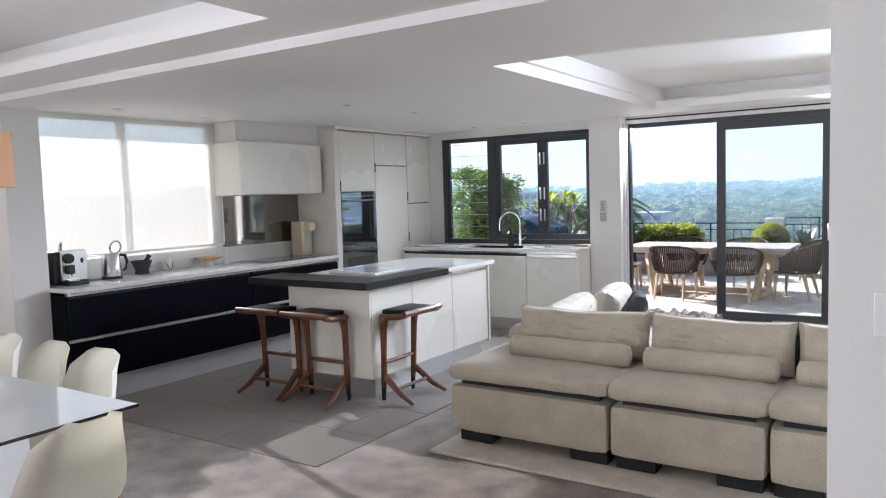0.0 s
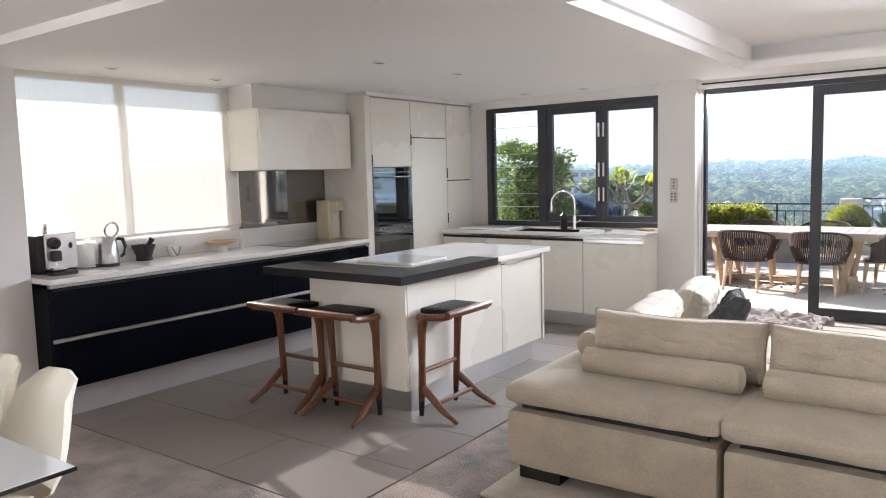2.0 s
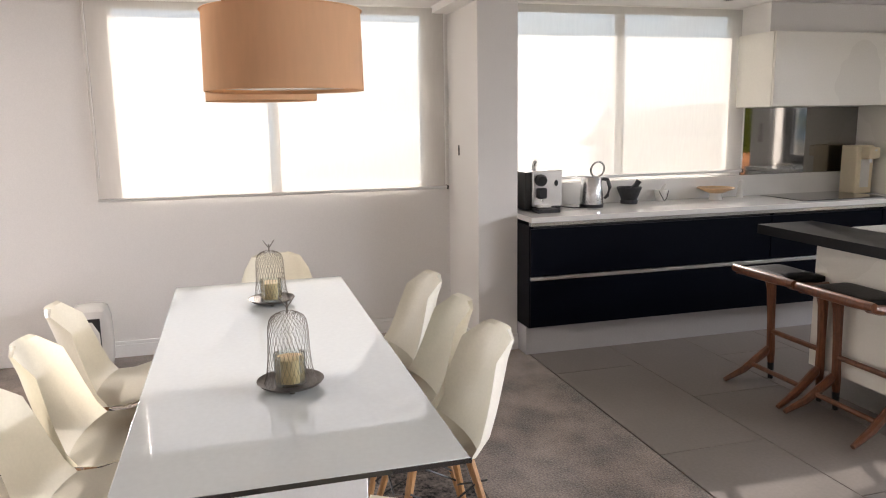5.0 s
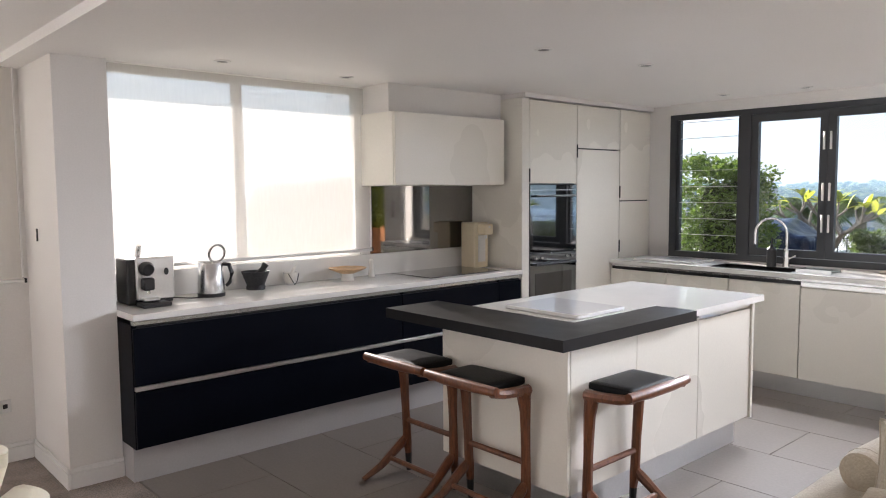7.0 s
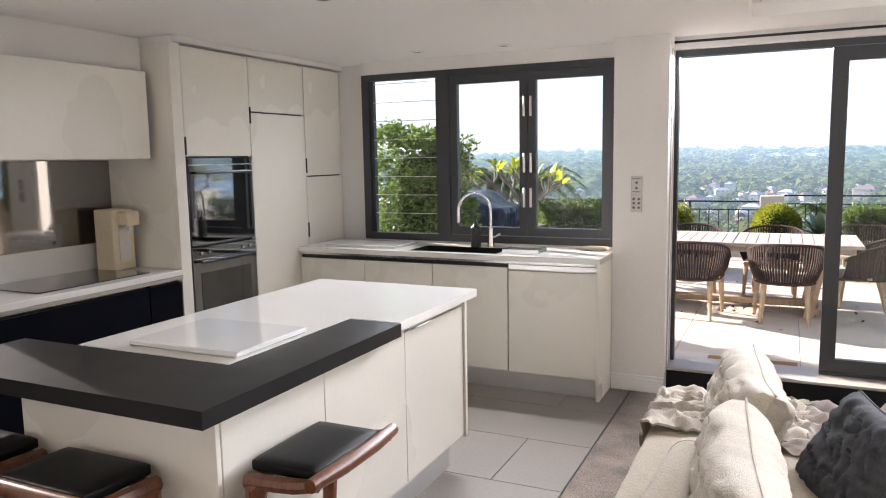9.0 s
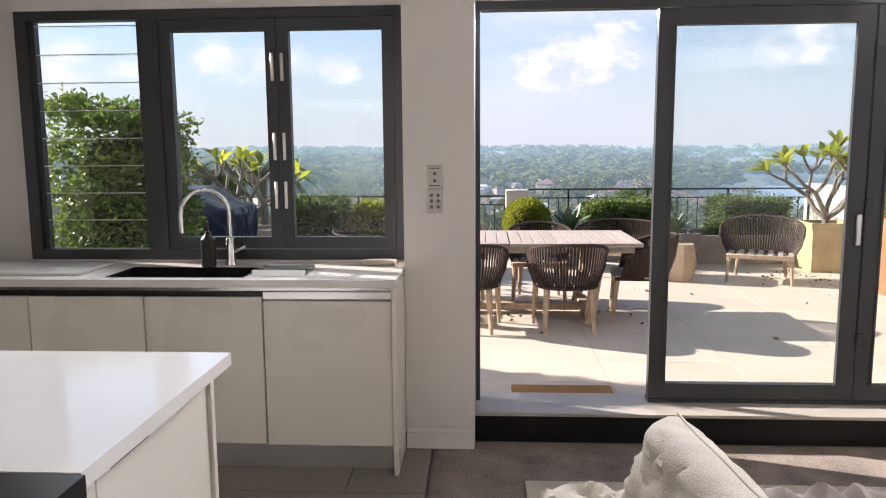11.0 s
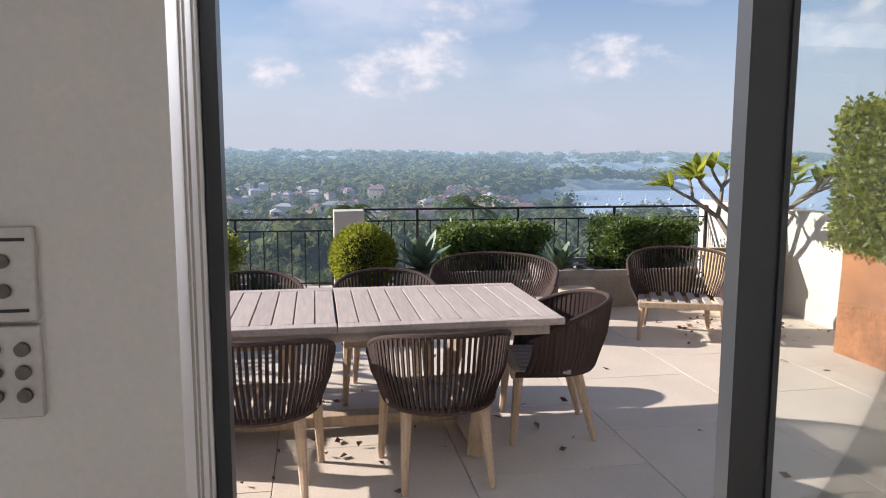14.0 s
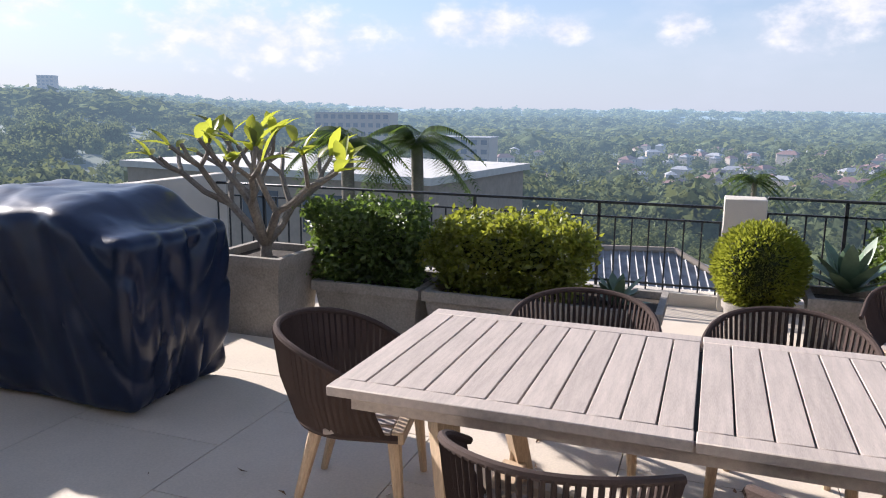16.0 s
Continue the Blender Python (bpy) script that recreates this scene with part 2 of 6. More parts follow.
CARPET = material("taupe_carpet", (0.25, 0.19, 0.15), 0.95, vary=0.46, scale=4.6, grain=110, bump=1.0, sheen=0.3)
RUG = material("cream_rug", (0.60, 0.54, 0.45), 0.95, vary=0.12, scale=10, grain=110, bump=1.0)
LINEN = material("oatmeal_linen", (0.47, 0.41, 0.315), 0.92, vary=0.10, scale=7, grain=110, bump=0.8, sheen=0.2)
LINEN_PALE = material("pale_linen", (0.58, 0.53, 0.45), 0.92, vary=0.14, scale=7, grain=190, bump=0.7)
LINEN_DARK = material("dark_check_cloth", (0.06, 0.065, 0.075), 0.95, vary=0.3, scale=30, grain=300, bump=0.4)
THROW = material("mocha_throw", (0.36, 0.31, 0.28), 0.95, vary=0.15, scale=10, grain=250, bump=0.6)
WALNUT = material("walnut", (0.175, 0.06, 0.024), 0.35, vary=0.3, scale=6, grain=30, bump=0.06, stretch=(6, 6, 0.6))
LEATHER = material("black_leather", (0.009, 0.009, 0.009), 0.45, vary=0.15, scale=9, grain=220, bump=0.25, spec=0.14)
SHELL = material("cream_shell", (0.80, 0.765, 0.66), 0.35, vary=0.03, grain=100, bump=0.02)
BEECH = material("beech", (0.42, 0.22, 0.09), 0.45, vary=0.2, grain=30, stretch=(6, 6, 0.6))
SHADECLOTH = cloth_through("lamp_cloth", (0.80, 0.55, 0.34), 0.5, 0.0)
BLINDCLOTH = cloth_through("blind_cloth", (0.86, 0.83, 0.78), 0.17, 0.48)
GLASS = glass_material("clear_glass")
# milky white colour stands in for bright blinds reflected in clear glass
TABLEGLASS = cloth_through("table_glass", (0.83, 0.87, 0.85), 0.2, 0.14)
_n, _l = TABLEGLASS.node_tree.nodes, TABLEGLASS.node_tree.links
_g, _m, _f = _n.new("ShaderNodeBsdfGlossy"), _n.new("ShaderNodeMixShader"), _n.new("ShaderNodeFresnel")
_g.inputs["Roughness"].default_value, _f.inputs["IOR"].default_value = 0.02, 2.5
_l.new(_n["Mix Shader.001"].outputs[0], _m.inputs[1])
_l.new(_g.outputs[0], _m.inputs[2])
_l.new(_f.outputs[0], _m.inputs["Fac"])
_l.new(_m.outputs[0], _n["Material Output"].inputs["Surface"])
PAVER = material("sand_paver", (0.61, 0.53, 0.435), 0.75, vary=0.08, scale=2, grain=90, bump=0.2, obj_vary=0.05)
RENDERWALL = material("cement_render", (0.58, 0.53, 0.46), 0.85, vary=0.12, scale=2, grain=120, bump=0.3)
TEAK = material("weathered_teak", (0.46, 0.39, 0.34), 0.7, vary=0.16, scale=5, grain=45, bump=0.15, stretch=(12, 1, 12), obj_vary=0.2)
TEAKLEG = material("pale_teak_leg", (0.50, 0.37, 0.25), 0.65, vary=0.16, scale=5, grain=40, bump=0.15, stretch=(8, 8, 1))
CORD = material("brown_cord", (0.07, 0.05, 0.044), 0.9, vary=0.15, grain=240, bump=0.5, obj_vary=0.3, spec=0.15)
CORTEN = material("corten_steel", (0.33, 0.14, 0.055), 0.75, vary=0.3, scale=3, grain=50, bump=0.2)
POTCLAY = material("cement_pot", (0.30, 0.27, 0.235), 0.9, vary=0.2, scale=4, grain=70, bump=0.4)
POTSAND = material("sandstone_pot", (0.52, 0.39, 0.21), 0.9, vary=0.2, scale=4, grain=70, bump=0.4)
SOIL = material("soil", (0.05, 0.035, 0.025), 1.0, vary=0.4, grain=60, bump=1.0)
LEAF = leaf_material("hedge_leaf", (0.085, 0.125, 0.034), (0.19, 0.29, 0.045), 0.36)
LEAFLIME = leaf_material("lime_leaf", (0.17, 0.195, 0.034), (0.40, 0.43, 0.045), 0.40)
LEAFFRANGI = leaf_material("frangipani_leaf", (0.27, 0.31, 0.045), (0.52, 0.56, 0.06), 0.48)
# inner twigs, coloured dark for the shade between the leaves
TWIGSHADE = material("hedge_inside_shade", (0.03, 0.04, 0.012), 0.9, vary=0.3, scale=9, grain=40, bump=0.8)
AGAVE = material("agave_leaf", (0.13, 0.20, 0.12), 0.5, vary=0.2, grain=20, bump=0.05)
BARK = material("pale_bark", (0.22, 0.19, 0.155), 0.9, vary=0.25, scale=8, grain=60, bump=0.5)
COVER = material("navy_vinyl", (0.006, 0.014, 0.042), 0.30, vary=0.15, scale=4, grain=14, bump=0.25, spec=0.4)
IRON = material("dark_iron", (0.03, 0.033, 0.035), 0.5, metal=0.4, vary=0.1, bump=0.05)
COIR = material("coir_mat", (0.40, 0.20, 0.07), 1.0, vary=0.2, grain=200, bump=1.0)
WHITEGLASS = material("white_back_painted_glass", (0.80, 0.80, 0.79), 0.02, vary=0.02, bump=0, coat=0.5)
DISPENSER = material("cream_appliance_plastic", (0.76, 0.66, 0.47), 0.35, vary=0.03, bump=0.02)
CERAMIC = material("white_ceramic", (0.80, 0.78, 0.74), 0.2, vary=0.02, bump=0)
TERRACOTTA = material("warm_bowl", (0.62, 0.40, 0.22), 0.5, vary=0.15, scale=10, bump=0.1)
GRANITE = material("black_granite", (0.03, 0.03, 0.032), 0.6, vary=0.4, grain=90, bump=0.3)
WAX = material("candle_wax", (0.80, 0.60, 0.33), 0.5, vary=0.1, bump=0.05)
PEWTER = material("aged_pewter", (0.17, 0.15, 0.13), 0.45, metal=0.7, vary=0.2, grain=80, bump=0.15)


# ---- mesh helpers ----
def add_box(bm, x0, x1, y0, y1, z0, z1, bevel=0.0, m=None):
    """Adds one box, with small bevels if asked, to a bmesh."""
    vs = [bm.verts.new((x, y, z)) for x in (x0, x1) for y in (y0, y1) for z in (z0, z1)]
    fs = [bm.faces.new([vs[i] for i in q]) for q in
          ((0, 1, 3, 2), (4, 6, 7, 5), (0, 4, 5, 1), (2, 3, 7, 6), (0, 2, 6, 4), (1, 5, 7, 3))]
    geom = vs
    if bevel:
        es = list({e for f in fs for e in f.edges})
        r = bmesh.ops.bevel(bm, geom=es, offset=bevel, segments=1 if bevel < 0.012 else 3, affect="EDGES", profile=0.6)
        geom = list({v for f in r["faces"] for v in f.verts} | {v for v in vs if v.is_valid})
    if m is not None:
        bmesh.ops.transform(bm, matrix=m, verts=[v for v in geom if v.is_valid])
    return bm


def box(x0, x1, y0, y1, z0, z1, bevel=0.0):
    return add_box(bmesh.new(), x0, x1, y0, y1, z0, z1, bevel)


def boxes(*rows):
    bm = bmesh.new()
    for r in rows:
        add_box(bm, *r)
    return bm


def add_tube(bm, pts, radii, sides=8, squash=1.0):
    """A closed tube through points, with a radius at each."""
    pts = [Vector(p) for p in pts]
    if not hasattr(radii, "__len__"):
        radii = [radii] * len(pts)
    rings = []
    ref = None
    for i, p in enumerate(pts):
        d = (pts[min(i + 1, len(pts) - 1)] - pts[max(i - 1, 0)]).normalized()
        if ref is None:
            ref = Vector((0, 0, 1)) if abs(d.z) < 0.9 else Vector((1, 0, 0))
        u = d.cross(ref)
        if u.length < 1e-4:
            u = d.cross(Vector((0, 1, 0)))
        u.normalize()
        v = u.cross(d).normalized()
        rings.append([bm.verts.new(p + (u * math.cos(a) + v * math.sin(a) * squash) * radii[i])
                      for a in [2 * math.pi * k / sides for k in range(sides)]])
    for a, b in zip(rings, rings[1:]):
        for k in range(sides):
            bm.faces.new((a[k], a[(k + 1) % sides], b[(k + 1) % sides], b[k]))
    bm.faces.new(rings[0][::-1])
    bm.faces.new(rings[-1])
    return bm


def tube(pts, radii, sides=8, squash=1.0):
    return add_tube(bmesh.new(), pts, radii, sides, squash)


def add_lathe(bm, cx, cy, profile, seg=24):
    """A turned body from (radius, z) rows; closed where the radius is nought."""
    rings = []
    for r, z in profile:
        if r < 1e-5:
            rings.append([bm.verts.new((cx, cy, z))])
        else:
            rings.append([bm.verts.new((cx + r * math.cos(2 * math.pi * k / seg), cy + r * math.sin(2 * math.pi * k / seg), z))
                          for k in range(seg)])
    for a, b in zip(rings, rings[1:]):
        for k in range(seg):
            j = (k + 1) % seg
            if len(a) == 1 and len(b) > 1:
                bm.faces.new((a[0], b[j], b[k]))
            elif len(b) == 1 and len(a) > 1:
                bm.faces.new((a[k], a[j], b[0]))
            elif len(a) > 1:
                bm.faces.new((a[k], a[j], b[j], b[k]))
    return bm


def lathe(cx, cy, profile, seg=24):
    return add_lathe(bmesh.new(), cx, cy, profile, seg)


def soft_box(x0, x1, y0, y1, z0, z1, r=0.06, cuts=7, puff=0.02, wrinkle=0.0, m=None, pinch=0.0):
    """A padded block with round edges, domed faces and slight creases."""
    bm = bmesh.new()
    bmesh.ops.create_cube(bm, size=2)
    bmesh.ops.subdivide_edges(bm, edges=bm.edges[:], cuts=cuts, use_grid_fill=True)
    c = Vector(((x0 + x1) / 2, (y0 + y1) / 2, (z0 + z1) / 2))
    h = Vector(((x1 - x0) / 2, (y1 - y0) / 2, (z1 - z0) / 2))
    r = min(r, h.x, h.y, h.z)
    for v in bm.verts:
        q = v.co.copy()
        p = Vector((q.x * h.x, q.y * h.y, q.z * h.z))
        inner = Vector((max(-h.x + r, min(h.x - r, p.x)), max(-h.y + r, min(h.y - r, p.y)), max(-h.z + r, min(h.z - r, p.z))))
        d = p - inner
        if d.length > 1e-6:
            d = d.normalized() * r
        p = inner + d
        dome = (1 - q.x * q.x) * (1 - q.y * q.y) + (1 - q.x * q.x) * (1 - q.z * q.z) + (1 - q.y * q.y) * (1 - q.z * q.z)
        n = d.normalized() if d.length > 1e-6 else Vector((0, 0, 1))
        p += n * puff * dome
        if pinch:
            k = abs(q.x) ** 6 * abs(q.z) ** 6
            p += Vector((q.x, 0, q.z)) * pinch * k
        if wrinkle:
            w = p + c
            p += n * wrinkle * (noise.noise(w * 5.0) + 0.6 * noise.noise(w * 13.0))
        v.co = p + c
    if m is not None:
        bmesh.ops.transform(bm, matrix=m, verts=bm.verts)
    return bm


BASE = {}


def finish(bm, name, mat, smooth=True):
    me = bpy.data.meshes.new(name)
    bmesh.ops.recalc_face_normals(bm, faces=bm.faces)
    bm.to_mesh(me)
    bm.free()
    me.materials.append(mat)
    if smooth:
        me.shade_smooth()
        me.set_sharp_from_angle(angle=radians(38))
    return me


def structure(name, bm, mat, label="", category=""):
    ob = new(name, finish(bm, name, mat))
    return tagged(ob, label, category or name.split("_")[0], kind="structure")


def thing(name, base, label, category, group=""):
    ob = new(name)
    ob.location = base
    BASE[ob.name] = Vector(base)
    return tagged(ob, label, category, group)


def part(name, bm, mat, parent, label=""):
    """One mesh object under a thing or a part; the bmesh is in world places."""
    b = BASE[parent.name]
    bmesh.ops.translate(bm, verts=bm.verts, vec=-b)
    ob = new(name, finish(bm, name, mat))
    ob.parent = parent
    BASE[ob.name] = b
    if label:
        ob["label"] = label
    return ob


def under(name, bm, mat, parent, label=""):
    """A part of a piece of the setting, whose origin is the world's."""
    ob = new(name, finish(bm, name, mat))
    ob.parent = parent
    BASE[ob.name] = Vector((0, 0, 0))
    if label:
        ob["label"] = label
    return ob


# ---- the setting: floor, walls, ceiling ----
H = 2.31
T = 0.08
floor = structure("floor", boxes((-6.4, 3.2, -3.2, 8.2, -0.25, -0.014), (-6.4, -2.5, 8.2, 8.45, -0.25, -0.014)), GROUT, "grey grout bed under the kitchen tiles")
carpet = structure("carpet", boxes((-6.02, 3.0, -3.0, 3.595, -0.013, 0.0), (-2.70, 3.0, 3.595, 8.2, -0.013, 0.0)), CARPET,
                   "taupe short-pile carpet round the tiled kitchen", "carpet")
wall_west = structure("wall_west", boxes(
    (-6.10, -6.02, -3.0, -2.9, 0, H), (-6.10, -6.02, -2.9, -0.5, 0, 0.4), (-6.10, -6.02, -2.9, -0.5, 2.1, H), (-6.10, -6.02, -0.5, 1.08, 0, H),
    (-6.10, -6.02, 1.08, 3.15, 0, 1.06), (-6.10, -6.02, 1.08, 3.15, 2.29, H), (-6.10, -6.02, 3.15, 3.30, 0, H),
    (-5.78, -5.70, 3.57, 3.62, 0, H), (-5.78, -5.70, 3.62, 5.45, 0, 1.08), (-5.78, -5.70, 3.62, 5.45, 2.29, H), (-5.78, -5.70, 5.45, 8.46, 0, H)),
    WALL, "white painted wall with wide window openings")
pillar = structure("pillar", boxes((-6.10, -5.35, 3.30, 3.57, 0, H - 0.048)), WALL, "white painted square pillar at the end of the bench", "pillar")
wall_north = structure("wall_north", boxes(
    (-5.70, -4.87, 8.425, 8.46, 0, H), (-4.87, -2.845, 8.33, 8.46, 0, 0.93), (-4.87, -2.845, 8.33, 8.46, 2.215, H),
    (-2.845, -2.50, 8.12, 8.46, 0, H), (-2.50, 3.0, 8.31, 8.46, 2.235, H), (2.3, 3.0, 8.2, 8.46, 0, 2.235)),
    WALL, "white painted wall with kitchen window and terrace doors")
wall_south = structure("wall_south", box(-6.3, 3.2, -3.2, -3.0, 0, H), WALL, "plain white painted wall")
wall_east = structure("wall_east", box(3.0, 3.2, -3.0, 8.6, 0, H), WALL, "plain white painted wall")
wall_stub = structure("wall_stub", box(-0.012, 3.0, 2.75, 2.95, 0, H), WALL, "white wall end beside the living room", "wall")
ceiling = structure("ceiling", boxes(
    # low layer round the two trays, then the layer over it, then the slab
    (-6.10, -5.10, -3.2, 8.46, H, H + 0.075), (-5.10, -2.15, 2.85, 8.46, H, H + 0.075), (-5.10, -2.15, -3.2, 0.2, H, H + 0.075),
    (-2.15, -2.02, -3.2, 8.46, H, H + 0.075), (-2.02, 3.2, 7.80, 8.46, H, H + 0.075), (-2.02, 3.2, -3.2, 4.55, H, H + 0.075),
    (-6.10, -5.25, -3.2, 8.46, H + 0.075, H + 0.2), (-5.25, -1.98, 3.0, 8.46, H + 0.075, H + 0.2), (-5.25, -1.98, -3.2, 0.05, H + 0.075, H + 0.2),
    (-1.98, -2.10, -3.2, 3.0, H + 0.075, H + 0.2), (-2.10, 3.2, 7.92, 8.46, H + 0.075, H + 0.2), (-1.98, 3.2, -3.2, 4.43, H + 0.075, H + 0.2),
    (2.6, 3.2, 4.55, 7.80, H, H + 0.075), (2.6, 3.2, 4.43, 7.92, H + 0.076, H + 0.2),
    (-6.10, 3.2, -3.2, 8.46, H + 0.2, H + 0.45)), CEIL, "white painted plaster ceiling with recessed trays")
beam_bm = bmesh.new()
beam_plan = ((-6.0, 3.18), (0.0, 3.18), (0.0, 4.54), (-5.35, 3.57), (-6.0, 3.57))
beam_low = [beam_bm.verts.new((x, y, H - 0.05)) for x, y in beam_plan]
beam_high = [beam_bm.verts.new((x, y, H + 0.001)) for x, y in beam_plan]
beam_bm.faces.new(beam_low)
beam_bm.faces.new(beam_high)
for k in range(5):
    beam_bm.faces.new((beam_low[k], beam_low[(k + 1) % 5], beam_high[(k + 1) % 5], beam_high[k]))
ceiling_beam = structure("ceiling_beam", beam_bm, CEIL, "shallow white ceiling beam running from the pillar", "beam")

# floor step and threshold at the terrace doors
structure("step", box(-2.498, 2.3, 8.205, 8.40, 0.0, 0.14, 0.004), DARKSTONE, "dark stone step up to the terrace doors", "step")
structure("threshold", box(-2.499, 2.3, 8.195, 8.52, 0.1405, 0.16, 0.003), THRESH, "pale stone threshold under the sliding doors", "threshold")


def skirting(name, rows):
    bm = bmesh.new()
    for x0, x1, y0, y1 in rows:
        add_box(bm, x0, x1, y0, y1, 0.0, 0.085, 0.002)
        lx, ly = (0.003, 0.0) if (x1 - x0) < (y1 - y0) else (0.0, 0.003)
        add_box(bm, x0 + lx, x1 - lx, y0 + ly, y1 - ly, 0.0855, 0.11, 0.003)
    structure(name, bm, TRIM, "white moulded skirting board", "baseboard")


skirting("baseboard_1", [(-6.018, -6.0, -2.98, 3.28)])
skirting("baseboard_2", [(-6.0, -5.33, 3.281, 3.298), (-5.348, -5.33, 3.299, 3.571)])
skirting("baseboard_3", [(-2.843, -2.502, 8.10, 8.118)])

# aluminium window over the sink: a louvred pane and two folding sashes
window_1 = structure("window_1", boxes(
    (-4.868, -4.805, 8.33, 8.40, 0.932, 2.213), (-2.905, -2.847, 8.33, 8.40, 0.932, 2.213), (-4.805, -2.905, 8.33, 8.40, 0.932, 0.985),
    (-4.805, -2.905, 8.33, 8.40, 2.165, 2.213), (-4.205, -4.115, 8.325, 8.41, 0.985, 2.165)), ALU, "grey aluminium kitchen window with folding sashes", "window")


def sash(parent, x0, x1, z0, z1, y, w=0.06):
    s = under("sash", boxes((x0, x0 + w, y, y + 0.045, z0, z1), (x1 - w, x1, y, y + 0.045, z0, z1), (x0 + w, x1 - w, y, y + 0.045, z0, z0 + w),
                            (x0 + w, x1 - w, y, y + 0.045, z1 - w, z1)), ALU, parent)
    g = under("pane", box(x0 + w, x1 - w, y + 0.018, y + 0.024, z0 + w, z1 - w), GLASS, s)
    g.visible_shadow = False
    return s


s1 = sash(window_1, -4.113, -3.505, 0.99, 2.162, 8.335)
s2 = sash(window_1, -3.503, -2.908, 0.99, 2.162, 8.335)
for s, xs in ((s1, -3.537), (s2, -3.487)):
    for z in (1.2, 1.45, 1.85):
        under("sash_bolt", box(xs, xs + 0.016, 8.32, 8.334, z, z + 0.14, 0.003), SATIN, s, "satin metal flush bolt")
frame_louvre = under("louvre_frame", boxes((-4.803, -4.775, 8.35, 8.39, 0.987, 2.163), (-4.235, -4.207, 8.35, 8.39, 0.987, 2.163)), ALU, window_1)
for k in range(8):
    z = 1.0 + k * 0.143
    bm = bmesh.new()
    add_box(bm, -4.775, -4.235, -0.003, 0.003, 0, 0.141, 0, Matrix.Translation((0, 8.37, z)) @ Matrix.Rotation(radians(-9), 4, "X"))
    under("louvre_blade", bm, GLASS, window_1).visible_shadow = False
    under("blade_edge", box(-4.775, -4.235, 8.352, 8.358, z + 0.138, z + 0.142), SATIN, window_1)

# unseen window, added only as an opening for the rear fill lamp
window_4 = structure("window_4", boxes((-6.095, -6.05, -2.898, -2.84, 0.402, 2.098), (-6.095, -6.05, -0.56, -0.502, 0.402, 2.098), (-6.095, -6.05, -2.84, -0.56, 0.402, 0.46),
                                         (-6.095, -6.05, -2.84, -0.56, 2.04, 2.098), (-6.095, -6.05, -1.73, -1.67, 0.46, 2.04)), ALU, "unseen grey aluminium window added to hold the rear fill light", "window")
for a, b in ((-2.84, -1.73), (-1.67, -0.56)):
    under("pane", box(-6.08, -6.074, a, b, 0.46, 2.04), GLASS, window_4).visible_shadow = False

# sliding terrace doors: open on the pillar side, leaves parked beside it
door_1 = structure("door_1", boxes((-2.498, -2.474, 8.375, 8.43, 0.162, 2.233), (-2.474, 2.298, 8.375, 8.452, 2.19, 2.233),
                                   (2.25, 2.298, 8.375, 8.452, 0.162, 2.19), (-1.585, 2.25, 8.375, 8.452, 0.162, 0.178)), ALU, "grey aluminium glazed terrace doors, one leaf slid open", "door")


def leaf(x0, x1, y):
    s = under("door_leaf", boxes((x0, x0 + 0.075, y, y + 0.045, 0.18, 2.188), (x1 - 0.075, x1, y, y + 0.045, 0.18, 2.188),
                                 (x0 + 0.075, x1 - 0.075, y, y + 0.045, 0.18, 0.262), (x0 + 0.075, x1 - 0.075, y, y + 0.045, 2.105, 2.188)), ALU, door_1)
    g = under("pane", box(x0 + 0.075, x1 - 0.075, y + 0.018, y + 0.026, 0.262, 2.105), GLASS, s)
    g.visible_shadow = False
    under("bead", boxes((x0 + 0.075, x0 + 0.087, y - 0.006, y + 0.017, 0.262, 2.105), (x1 - 0.087, x1 - 0.075, y - 0.006, y + 0.017, 0.262, 2.105)), ALU, s)
    return s


l1 = leaf(-1.585, -0.535, 8.385)
l2 = leaf(-0.525, 0.55, 8.385)
l3 = leaf(0.555, 1.4, 8.385)
l4 = leaf(1.405, 2.248, 8.385)
for l in (l1, l2):
    x = -0.535 if l is l1 else -0.52
    for z in (0.45, 1.15, 1.9):
        under("hinge", box(x, x + 0.02, 8.368, 8.384, z, z + 0.09, 0.003), ALU, l)
under("pull_handle", box(-0.575, -0.55, 8.36, 8.384, 1.0, 1.16, 0.005), SATIN, l1, "satin pull handle")
for y in (8.20, 8.235, 8.31):
    structure("jamb_groove", box(-2.5, -2.4965, y, y + 0.004, 0.162, 2.23), THRESH, "grey groove in the white door jamb", "trim")
structure("door_track_slot", box(-2.5, 2.3, 8.298, 8.309, 2.268, 2.283), BLACK, "dark shadow gap over the doors", "trim")

